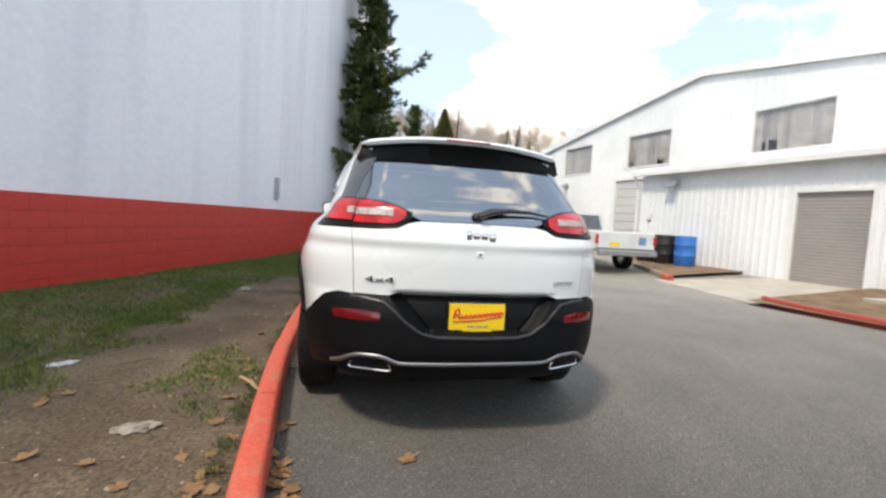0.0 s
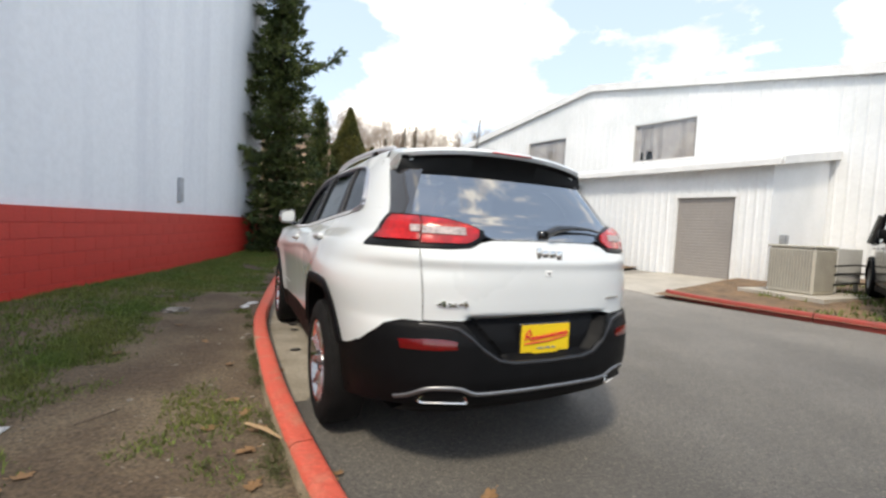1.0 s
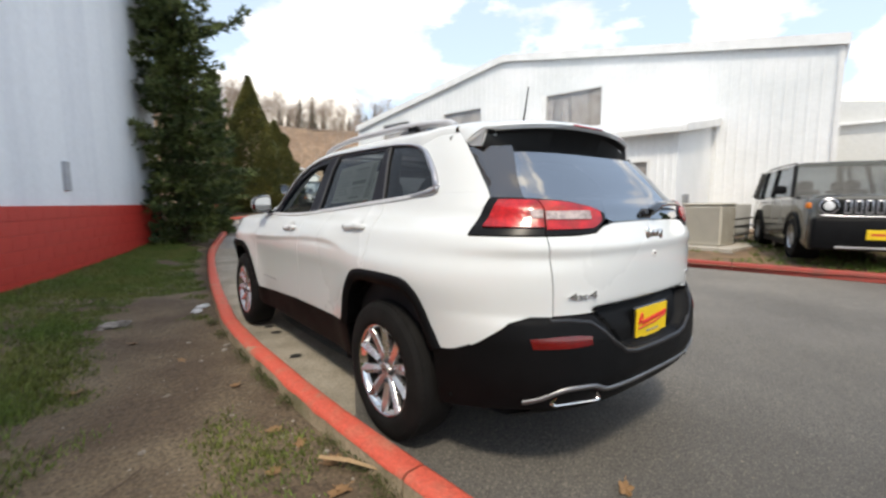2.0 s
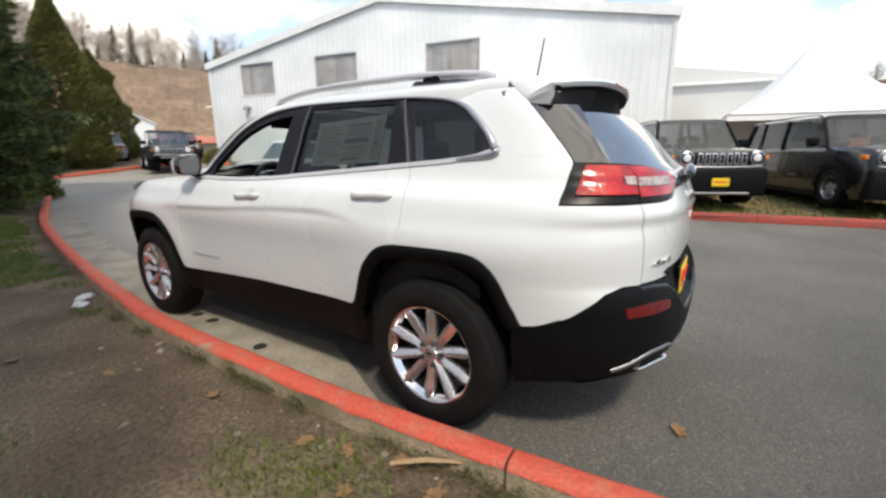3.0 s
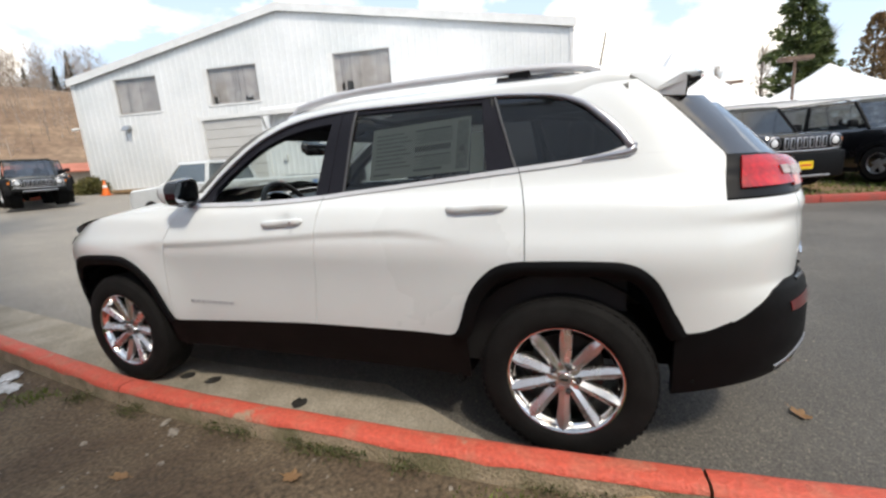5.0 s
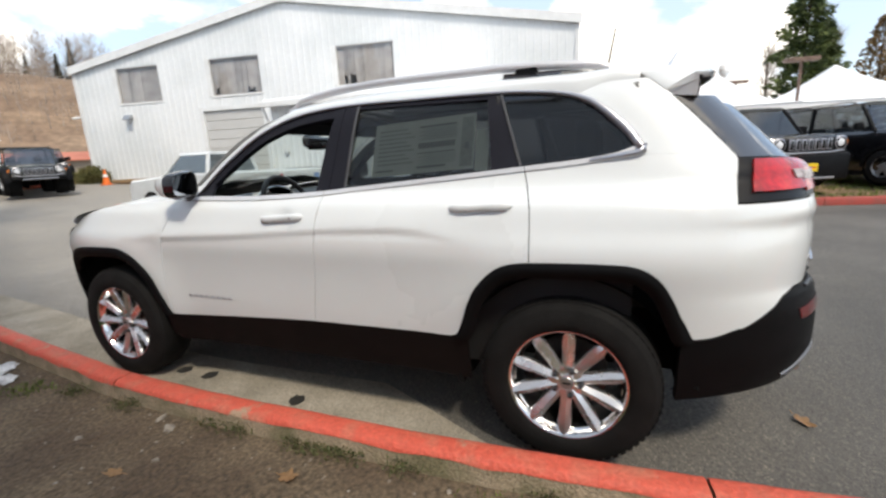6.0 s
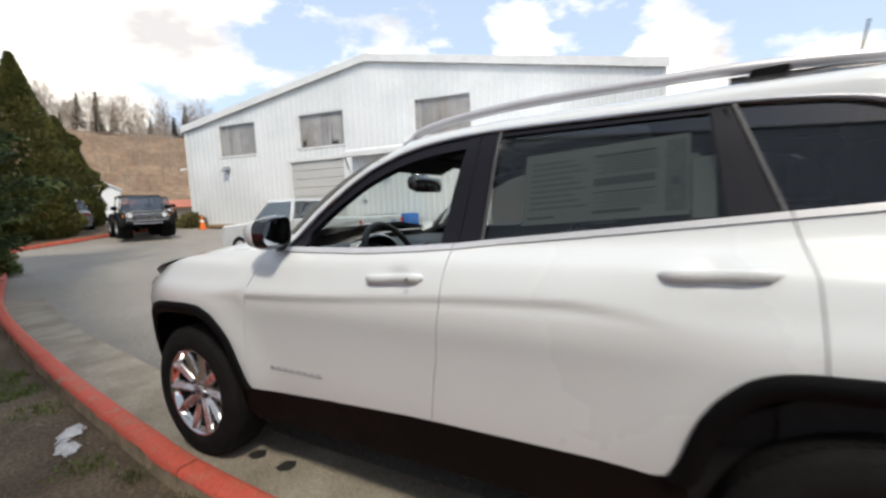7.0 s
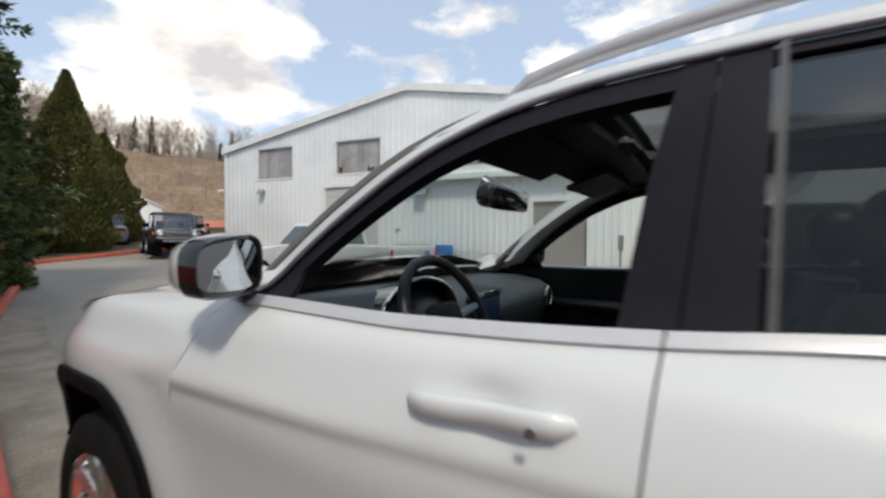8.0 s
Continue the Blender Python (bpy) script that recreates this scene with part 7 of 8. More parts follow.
# thin grass in the bed behind the far kerb
for _ in range(7000):
    x, y = rnd.uniform(7.8, 13), rnd.uniform(-11, 0.6)
    if noise.noise(Vector((x * 0.9, y * 0.9, 2))) + (0.5 if y < -0.8 else -0.1) < 0:
        continue
    z = rise(x, y) + 0.085
    for _ in range(2):
        a = rnd.uniform(0, math.tau)
        grass.blade(Vector((x + rnd.gauss(0, 0.03), y + rnd.gauss(0, 0.03), z)), Vector((rnd.gauss(0, 0.5), rnd.gauss(0, 0.5), 1)).normalized(), rnd.uniform(0.06, 0.12), 0.012, Vector((math.cos(a), math.sin(a), 0)))
tagged(grass.mesh("grass", GRASS, None), "patches of short green grass on bare soil", "grass", kind="stuff")

# moss tufts behind the kerb
bl = Blades()
for cx, cy in (C(-1.2, 1.05).xy, C(-1.2, 0.95).xy, C(-1.19, 0.85).xy, C(-1.2, 1.15).xy, C(-1.175, -0.2).xy, C(-1.17, -0.6).xy, C(-1.15, -1.1).xy, C(-1.2, 0.6).xy, *[C(-1.205 + 0.02 * math.sin(k * 2.3), 1.5 + 0.16 * k).xy for k in (0, 1, 5, 8)], *[C(-1.16 + 0.015 * math.sin(k * 1.7), -0.9 + 0.13 * k).xy for k in (0, 3, 4, 7)]):
    for _ in range(220):
        p = Vector((cx + rnd.gauss(0, 0.03), cy + rnd.gauss(0, 0.05), 0.034 + rnd.uniform(0, 0.04)))
        a = rnd.uniform(0, math.tau)
        bl.blade(p, Vector((rnd.gauss(0, 0.6), rnd.gauss(0, 0.6), 1)).normalized(), rnd.uniform(0.008, 0.022), 0.004, Vector((math.cos(a), math.sin(a), 0)))
tagged(bl.mesh("moss", leafy("moss_green", (0.06, 0.075, 0.02), (0.09, 0.09, 0.03)), None), "green moss along the back of the kerb", "moss", kind="stuff")

# stones and crumbs
rnd = random.Random(15)
bm = bmesh.new()
STONE = surface("pale_pebble", (0.33, 0.29, 0.24), 0.85, 0.25, 30, 120, each=0.0, second=(0.17, 0.14, 0.11))


def crumb(bm, p, r):
    v = []
    for dz, k in ((0.0, 1.0), (0.5, 0.75)):
        v.append([bm.verts.new(p + Vector((r * k * math.cos(a) * rnd.uniform(0.7, 1.3), r * k * math.sin(a) * rnd.uniform(0.7, 1.3), r * dz))) for a in (0, 1.26, 2.5, 3.77, 5.03)])
    for j in range(5):
        bm.faces.new((v[0][j], v[0][(j + 1) % 5], v[1][(j + 1) % 5], v[1][j]))
    bm.faces.new(v[1])


for _ in range(5000):
    i = rnd.randrange(0, len(EDGE))
    p, l = EDGE[i], EDGE_L[i]
    if p.y > 6 or p.y < -4.5:
        continue
    d = 0.15 + abs(rnd.gauss(0, 0.9))
    q = p + l * d
    if (q - GREY_A).dot(Vector((-GREY_DIR.y, GREY_DIR.x))) > -0.05:
        continue
    crumb(bm, Vector((q.x, q.y, rise(q.x, q.y) + lawn_height(d, q.x, q.y) - 0.002)), 0.0025 + 0.007 * rnd.random() ** 2.5 * (2.6 if rnd.random() < 0.06 else 1))
for _ in range(900):
    i = rnd.randrange(0, len(EDGE))
    p, l = EDGE[i], EDGE_L[i]
    if p.y > 8 or p.y < -4.5:
        continue
    q = p - l * abs(rnd.gauss(0, 0.16))
    crumb(bm, Vector((q.x, q.y, rise(q.x, q.y) + 0.005)), rnd.uniform(0.002, 0.006))
for _ in range(1500):
    x, y = rnd.uniform(-1, 6), rnd.uniform(-5, 5)
    if left_of_kerb(x, y) > -0.05:
        continue
    crumb(bm, Vector((x, y, rise(x, y))), rnd.uniform(0.002, 0.006))
pebbles = part("pebbles", bm, STONE)
tagged(pebbles, "pale grit and pebbles over soil and asphalt", "pebbles", kind="stuff")


# fallen oak leaves, lobed and curled
def oak_leaf(name, x, y, z, size, turn, seed, tilt=0.2):
    rnd = random.Random(seed)
    bm = bmesh.new()
    rim = []
    n = 22
    for k in range(n):
        a = k / n * math.tau
        lobe = 0.60 + 0.40 * abs(math.sin(a * 2.5 + 0.4))
        r = size * lobe * (1.0 if math.cos(a) > -0.3 else 0.8) * rnd.uniform(0.85, 1.1)
        px, py = r * math.cos(a) * 1.25, r * math.sin(a) * 0.8
        rim.append(bm.verts.new((px, py, 0.35 * size * (abs(py) / size) ** 1.5 + 0.25 * size * (px / size) ** 2 * rnd.uniform(0.3, 1.0))))
    mid = bm.verts.new((0, 0, 0.004))
    for k in range(n):
        bm.faces.new((mid, rim[k], rim[(k + 1) % n]))
    tube(bm, [(-size * 1.0, 0, 0.003), (-size * 1.5, 0.1 * size, 0.006)], 0.0016, 4)
    ob = part(name, bm, DRY_LEAF, at=pose(x, y, z, math.degrees(tilt) * rnd.uniform(-1, 1), math.degrees(tilt) * rnd.uniform(-1, 1), turn))
    return tagged(ob, "curled tan oak leaf fallen on the ground", "leaf", "fallen leaves")


def on_lawn(x, y):
    return rise(x, y) + lawn_height(left_of_kerb(x, y), x, y) + 0.004


LAWN_LEAVES = [(-1.29, -0.05), (-1.36, -0.17), (-0.96, -0.84), (-0.79, -1.05), (-0.48, -1.01), (-0.54, -1.13), (-0.39, 0.42), (-0.46, -0.23), (-0.30, 1.12), (-0.41, 0.43), (-0.38, 0.21), (-0.37, -0.04), (-0.58, 0.09), (-0.45, -0.23), (-1.02, 1.69), (-0.34, -0.04), (-0.42, -0.75), (-0.5, -0.55), (-0.72, -1.35), (-1.2, -0.75), (-0.36, 1.9), (-0.5, 2.6), (-1.7, 0.3)]
for i, (x, y) in enumerate(LAWN_LEAVES):
    oak_leaf("fallen_leaf", x, y, on_lawn(x, y), 0.038 + 0.012 * ((i * 37) % 10) / 10, i * 77 % 360, 100 + i)
for i, (x, y) in enumerate([(-0.16, -0.61), (-0.19, -0.66), (0.36, -1.12), (-0.22, -1.07), (-0.2, -1.0), (-0.24, -1.15), (-0.17, -1.2), (-0.13, 0.2), (0.02, 0.9), (0.12, 2.2), (-0.2, -1.3)]):
    oak_leaf("fallen_leaf", x, y, rise(x, y) + 0.008, 0.04 + 0.01 * ((i * 53) % 10) / 10, i * 101 % 360, 200 + i)

rnd = random.Random(61)
for i in range(26):
    if i < 13:
        x, y = -0.21 + rnd.gauss(0, 0.035), -1.12 + rnd.gauss(0, 0.16)
        z = rise(x, y) + 0.008
    else:
        x, y = -0.50 + rnd.gauss(0, 0.05), -1.05 + rnd.gauss(0, 0.35)
        z = on_lawn(x, y)
    oak_leaf("fallen_leaf", x, y, z, rnd.uniform(0.022, 0.045), rnd.uniform(0, 360), 300 + i, 0.4)

# litter: crushed pale wrapper and bottle, sticks, a flat stone
PLASTIC = surface("crumpled_plastic", (0.66, 0.66, 0.66), 0.35, 0.2, 20, 70, 0.6)
rnd = random.Random(4)


def crumple(name, x, y, size, label, mat, cat, turn=0, flat=0.35):
    bm = bmesh.new()
    bmesh.ops.create_icosphere(bm, subdivisions=3, radius=size)
    for v in bm.verts:
        n = noise.noise(v.co * (2.2 / size)) * 0.45 + noise.noise(v.co * (5 / size)) * 0.25
        v.co *= 1 + n
        v.co.z = max(v.co.z * flat, -size * flat * 0.4)
        v.co.x *= 1.7
    ob = part(name, bm, mat, at=pose(x, y, on_lawn(x, y) + size * flat * 0.35, 0, 0, turn))
    return tagged(ob, label, cat)


crumple("plastic_bottle", 0.42, 3.62, 0.055, "crushed clear plastic bottle on the soil", PLASTIC, "litter", 35)
crumple("paper_wrapper", 0.30, 3.45, 0.05, "crumpled white wrapper on the soil", PLASTIC, "litter", 70, 0.2)
crumple("paper_wrapper", -1.49, 0.46, 0.045, "torn white paper scrap on the grass", PLASTIC, "litter", 20, 0.15)
crumple("driftwood_piece", -0.47, 3.32, 0.075, "grey weathered chunk of wood on the soil", surface("grey_wood", (0.30, 0.27, 0.24), 0.9, 0.3, 15, 60, 0.5), "wood", 10, 0.5)
crumple("flat_stone", -0.86, -0.55, 0.055, "flat pale stone lying in the soil", STONE, "stone", 0, 0.22)
crumple("flat_stone", -0.04, 1.92, 0.022, "small pale stone lying in the soil", STONE, "stone", 50, 0.4)
crumple("flat_stone", 0.03, 2.03, 0.018, "small pale stone lying in the soil", STONE, "stone", 0, 0.4)
bm = bmesh.new()
tube(bm, [(-0.30, -0.30, 0.075), (-0.35, -0.15, 0.082), (-0.42, -0.02, 0.078)], [0.006, 0.016, 0.012], 6, flat=0.5)
tagged(part("bark_strip", bm, TIMBER), "strip of tan bark lying by the kerb", "bark")
for i in range(7):
    x, y = -1.0 - 0.25 * i + rnd.uniform(-0.3, 0.3), 0.4 + 0.5 * i
    bm = bmesh.new()
    a = rnd.uniform(0, 3)
    tube(bm, [(0, 0, 0.004), (0.1 * math.cos(a), 0.1 * math.sin(a), 0.012), (0.22 * math.cos(a + 0.2), 0.22 * math.sin(a + 0.2), 0.005)], 0.003, 5)
    tagged(part("twig", bm, BARK, at=pose(x, y, on_lawn(x, y))), "thin dry twig on the grass", "twig", "twigs on the lawn")
# dark oil spots on the gutter
OIL = surface("oil_stain", (0.035, 0.033, 0.03), 0.5, 0.2, 20, 60)
for i, (x, y) in enumerate([(0.57, 2.36), (0.52, 2.13), (0.30, 1.41)]):
    bm = bmesh.new()
    ring = [bm.verts.new(((0.055 + 0.02 * noise.noise(Vector((i * 3, k * 0.9, 0)))) * math.cos(k / 16 * math.tau) * 0.8, (0.05 + 0.025 * noise.noise(Vector((k * 0.8, i * 3, 5)))) * math.sin(k / 16 * math.tau), 0)) for k in range(16)]
    bm.faces.new(ring)
    tagged(part("oil_spot", bm, OIL, at=pose(x, y, rise(x, y) + 0.0105, 0, 0, i * 50)), "dark oil spot on the concrete gutter", "stain", "oil spots")

# ---- parked vehicles ----
def car_paint(name, col):
    return surface(name, col, 0.25, 0.03, 1.0, 8, coat=1.0, metal=0.3)


LAMP_WHITE = surface("headlamp_glass", (0.75, 0.76, 0.78), 0.08, 0.1, 20, 60, coat=1.0)
AMBER = surface("amber_lens", (0.75, 0.20, 0.02), 0.15, 0.05)
FLYER = surface("orange_flyer", (0.85, 0.25, 0.10), 0.6, 0.05)
GLASS_DARK = glazing("parked_car_glass", (0.42, 0.46, 0.48), 1.9)


def simple_wheel(parent, x, y, r, w, rim_mat, knobby=False):
    side = -1 if x < 0 else 1
    base = new("wheel")
    base.parent = parent
    base.matrix_basis = pose(x, y, r)
    bm = bmesh.new()
    lathe(bm, [(w, r * 0.62), (w * 1.05, r * 0.8), (w * 0.9, r * 0.96), (w * 0.6, r), (-w * 0.6, r), (-w * 0.9, r * 0.96), (-w * 1.05, r * 0.8), (-w, r * 0.62)], 28, "x")
    if knobby:
        for k in range(22):
            m = Matrix.Rotation(k / 22 * math.tau, 4, "X")
            for x0 in (-w * 0.75, 0, w * 0.75):
                box(bm, (x0 - w * 0.3, -0.03, r * 0.95), (x0 + w * 0.3, 0.03, r * 1.03), 0, m)
    part("tyre", bm, RUBBER, base, smooth=50)
    bm = bmesh.new()
    s = side
    lathe(bm, [(0, r * 0.60), (s * w * 0.9, r * 0.63), (s * w * 0.95, r * 0.60), (s * w * 0.6, r * 0.55)], 28, "x")
    for k in range(5):
        m = Matrix.Rotation(k / 5 * math.tau, 4, "X")
        box(bm, (min(s * w * 0.55, s * w * 0.8), -0.045 * r / 0.34, 0.0), (max(s * w * 0.55, s * w * 0.8), 0.045 * r / 0.34, r * 0.6), 0.006, m)
    lathe_hub = [(s * w * 0.5, r * 0.16), (s * w * 0.85, r * 0.14), (s * w * 0.88, 0.0)]
    bm2 = bmesh.new()
    lathe(bm2, lathe_hub, 16, "x")
    part("rim", bm, rim_mat, base, smooth=40)
    part("hub", bm2, rim_mat, base, smooth=40)


def boxy_suv(name, label, m, paint, dims, style, group=""):
    """A parked boxy vehicle: x to its right, y ahead, ground at z = 0. dims: length, width, height, wheel radius, clearance."""
    L, W, Hh, wr, cl = dims
    car = thing(name, label, "car", m, group)
    h = W / 2
    belt_z, hood_z = (Hh * 0.60, Hh * 0.585) if style == "wrangler" else (Hh * 0.635, Hh * 0.645)
    wb = L * 0.61
    yf, yr = L * 0.80, -L * 0.20                      # nose and tail, rear axle at 0
    ws = yf - L * 0.27                                # foot of the windscreen
    # lower body in sections along y
    bm = bmesh.new()
    rings = []
    for y, zt, wk, zb in ((yr, belt_z * 0.96, 0.86, cl + 0.12), (yr + 0.03, belt_z, 0.95, cl + 0.08), (yr + 0.2, belt_z, 1.0, cl), (0.6, belt_z, 1.0, cl), (ws, belt_z, 1.0, cl), (ws + 0.15, hood_z, 1.0, cl), (yf - 0.25, hood_z - 0.03, 0.98, cl), (yf - 0.06, hood_z - 0.06, 0.93, cl + 0.05), (yf, hood_z - 0.12, 0.86, cl + 0.12)):
        w = h * wk
        rings.append([(-w * 0.90, y, zb), (-w * 0.985, y, zb + 0.12), (-w, y, (zb + zt) / 2), (-w * 0.985, y, zt - 0.07), (-w * 0.93, y, zt - 0.01), (-w * 0.5, y, zt + 0.015), (0, y, zt + 0.02), (w * 0.5, y, zt + 0.015), (w * 0.93, y, zt - 0.01), (w * 0.985, y, zt - 0.07), (w, y, (zb + zt) / 2), (w * 0.985, y, zb + 0.12), (w * 0.90, y, zb)])
    loft(bm, rings, True, True)
    bmesh.ops.recalc_face_normals(bm, faces=bm.faces[:])
    part("body", bm, paint, car, smooth=35)
    # cabin: glass block between body-coloured roof and pillars
    top_w, slope = h * 0.80, 0.30 if style != "wrangler" else 0.10
    y_ws_top, y_rear_top = ws - slope - 0.1, yr + (0.22 if style != "wrangler" else 0.06)
    zr = Hh - 0.06
    foot = [(-h * 0.93, ws + 0.05), (h * 0.93, ws + 0.05), (h * 0.93, yr + 0.06), (-h * 0.93, yr + 0.06)]
    head = [(-top_w, y_ws_top), (top_w, y_ws_top), (top_w, y_rear_top), (-top_w, y_rear_top)]
    open_top = style == "wrangler"
    bm = bmesh.new()
    if open_top:
        # an upright screen alone
        loft(bm, [[(-h * 0.84, ws + 0.05, belt_z), (h * 0.84, ws + 0.05, belt_z)], [(-h * 0.76, ws - 0.12, zr - 0.06), (h * 0.76, ws - 0.12, zr - 0.06)]], False, False)
        part("windscreen", bm, GLASS_DARK, car)
        bm = bmesh.new()
        tube(bm, [(-h * 0.88, ws + 0.05, belt_z - 0.02), (-h * 0.79, ws - 0.13, zr - 0.03), (h * 0.79, ws - 0.13, zr - 0.03), (h * 0.88, ws + 0.05, belt_z - 0.02)], 0.035, 6)
        part("windscreen_frame", bm, paint, car)
        for yy in (ws - 0.95, yr + 0.35):
            bm = bmesh.new()
            tube(bm, [(-h * 0.84, yy, belt_z - 0.05), (-h * 0.74, yy, zr), (h * 0.74, yy, zr), (h * 0.84, yy, belt_z - 0.05)], 0.035, 6)
            part("roll_bar", bm, CLAD, car)
        for s in (-1, 1):
            bm = bmesh.new()
            tube(bm, [(s * h * 0.77, ws - 0.13, zr - 0.03), (s * h * 0.74, ws - 0.95, zr), (s * h * 0.74, yr + 0.35, zr)], 0.03, 6)
            part("roll_bar", bm, CLAD, car)
    else:
        loft(bm, [[(x, y, belt_z - 0.02) for x, y in foot], [(x, y, zr) for x, y in head]], True, False)
        bmesh.ops.recalc_face_normals(bm, faces=bm.faces[:])
        part("glasshouse", bm, GLASS_DARK, car)
    if not open_top:
        bm = bmesh.new()
        loft(bm, [[(-top_w * k, y, zr - 0.02 + z) for k, z in ((1.02, 0), (1.0, 0.05), (0.85, 0.075), (0, 0.085), (-0.85, 0.075), (-1.0, 0.05), (-1.02, 0))] for y in (y_rear_top - 0.03, y_rear_top + 0.1, (y_ws_top + y_rear_top) / 2, y_ws_top - 0.1, y_ws_top + 0.02)], True, True)
        bmesh.ops.recalc_face_normals(bm, faces=bm.faces[:])
        part("roof", bm, paint, car, smooth=40)
    for s in (-1, 1):
        for (fx, fy), (tx, ty), r in () if open_top else (((h * 0.94, ws + 0.05), (top_w, y_ws_top), 0.035), ((h * 0.94, yr + 0.08), (top_w, y_rear_top), 0.06), ((h * 0.94, (ws + yr) / 2 + 0.12), (top_w, (ws + yr) / 2 + 0.05), 0.04), ((h * 0.94, yr + 0.75), (top_w, yr + 0.68), 0.035)):
            bm = bmesh.new()
            tube(bm, [(s * fx, fy, belt_z - 0.02), (s * tx, ty, zr)], r, 6)
            part("pillar", bm, paint if r > 0.05 else CLAD, car)
        for y in (0, wb):
            bm = bmesh.new()
            rings = []
            for k in range(13):
                a = math.pi * k / 12
                c, sn = math.cos(a), math.sin(a)
                ro, ri = wr * 1.32, wr * 1.10
                flare = 0.02 if style != "wrangler" else 0.11
                rings.append([(s * (h * 0.93), y + ro * c, wr + ro * sn), (s * (h + flare), y + ro * c * 0.98, wr + ro * sn * 0.98), (s * (h + flare), y + ri * c, wr + ri * sn), (s * h * 0.80, y + ri * c, wr + ri * sn)])
            loft(bm, rings, False, False)
            part("arch_moulding", bm, CLAD, car, smooth=50)
            bm = bmesh.new()
            lathe(bm, [(s * (h * 0.60), 0.0), (s * (h * 0.60), wr * 1.12), (s * (h + 0.006), wr * 1.12)], 24, "x")
            part("wheel_well", bm, LINER, car, at=pose(0, y, wr))
            simple_wheel(car, s * (h - 0.10 + (0.10 if style == "wrangler" else 0)), y, wr, 0.11 if style != "wrangler" else 0.15, STEEL, style == "wrangler")
        bm = bmesh.new()
        box(bm, (min(s * (h + 0.0), s * (h + 0.20)), ws - 0.22, belt_z + 0.03), (max(s * (h + 0.0), s * (h + 0.20)), ws - 0.12, belt_z + 0.19), 0.03, seg=2)
        part("door_mirror", bm, CLAD, car, smooth=50)
        bm = bmesh.new()
        box(bm, (s * h * 0.94 - 0.02, 0.4, cl - 0.02), (s * h * 0.94 + 0.02, wb - 0.42, cl + 0.14), 0.01)
        part("sill_cladding", bm, CLAD, car)
        if style != "wrangler":
            bm = bmesh.new()
            tube(bm, [(s * top_w * 0.9, y_rear_top + 0.1, zr + 0.05), (s * top_w * 0.9, y_rear_top + 0.25, zr + 0.08), (s * top_w * 0.9, y_ws_top - 0.35, zr + 0.08), (s * top_w * 0.9, y_ws_top - 0.2, zr + 0.05)], 0.014, 6)
            part("roof_rail", bm, CLAD, car)
        for y0 in (1.35, 0.45):
            bm = bmesh.new()
            tube(bm, [(s * (h + 0.012), y0, belt_z - 0.13), (s * (h + 0.03), y0 - 0.09, belt_z - 0.13), (s * (h + 0.012), y0 - 0.18, belt_z - 0.13)], 0.012, 6)
            part("door_handle", bm, CLAD, car)
        # lamps on the nose
        lamp = new("headlamp")
        lamp.parent = car
        lx = h * 0.70
        bm = bmesh.new()
        lathe(bm, [(-0.05, 0.128), (0.025, 0.130), (0.034, 0.112), (0.0, 0.105)], 24, "y")
        part("lamp_ring", bm, SATIN, lamp, at=pose(s * lx, yf - 0.015, hood_z - 0.20), smooth=50)
        bm = bmesh.new()
        lathe(bm, [(0.0, 0.108), (0.028, 0.07), (0.038, 0.0)], 24, "y")
        part("lamp_glass", bm, LAMP_WHITE, lamp, at=pose(s * lx, yf - 0.015, hood_z - 0.20), smooth=60)
        bm = bmesh.new()
        box(bm, (min(s * (h * 0.86), s * (h * 0.985)), yf - 0.22, hood_z - 0.235), (max(s * (h * 0.86), s * (h * 0.985)), yf - 0.085, hood_z - 0.145), 0.015)
        part("side_marker", bm, AMBER, car, "amber side marker")
        bm = bmesh.new()
        lathe(bm, [(0.0, 0.065), (0.02, 0.06), (0.022, 0.0)], 16, "y")
        part("fog_lamp", bm, LAMP_WHITE, car, at=pose(s * h * 0.74, yf - 0.03, cl + 0.22), smooth=60)
    # grille: surround, seven dark slots
    bm = bmesh.new()
    box(bm, (-h * 0.84, yf - 0.05, hood_z - 0.35), (h * 0.84, yf + 0.012, hood_z - 0.09), 0.05, seg=2)
    part("grille_panel", bm, CLAD if style != "wrangler" else paint, car, smooth=50)
    bm = bmesh.new()
    tube(bm, [(-h * 0.86, yf - 0.02, hood_z - 0.34), (-h * 0.5, yf + 0.026, hood_z - 0.365), (0, yf + 0.034, hood_z - 0.37), (h * 0.5, yf + 0.026, hood_z - 0.365), (h * 0.86, yf - 0.02, hood_z - 0.34)], 0.016, 8)
    part("grille_trim", bm, SATIN, car, smooth=60)
    for k in range(7):
        x = (k - 3) * h * 0.145
        bm = bmesh.new()
        box(bm, (x - h * 0.055, yf + 0.002, hood_z - 0.32), (x + h * 0.055, yf + 0.026, hood_z - 0.105), 0.018, seg=2)
        part("grille_slot", bm, SATIN, car, smooth=50)
        bm = bmesh.new()
        box(bm, (x - h * 0.038, yf + 0.012, hood_z - 0.305), (x + h * 0.038, yf + 0.030, hood_z - 0.12), 0.012)
        part("grille_opening", bm, LINER, car)
    bm = bmesh.new()
    box(bm, (-h * 0.93, yf - 0.18, cl + 0.02), (h * 0.93, yf + 0.06, hood_z - 0.385), 0.05, seg=2)
    part("front_bumper", bm, CLAD, car, smooth=50)
    bm = bmesh.new()
    box(bm, (-h * 0.6, yf + 0.03, cl + 0.05), (h * 0.6, yf + 0.068, cl + 0.09), 0.01)
    part("bumper_strip", bm, SATIN, car)
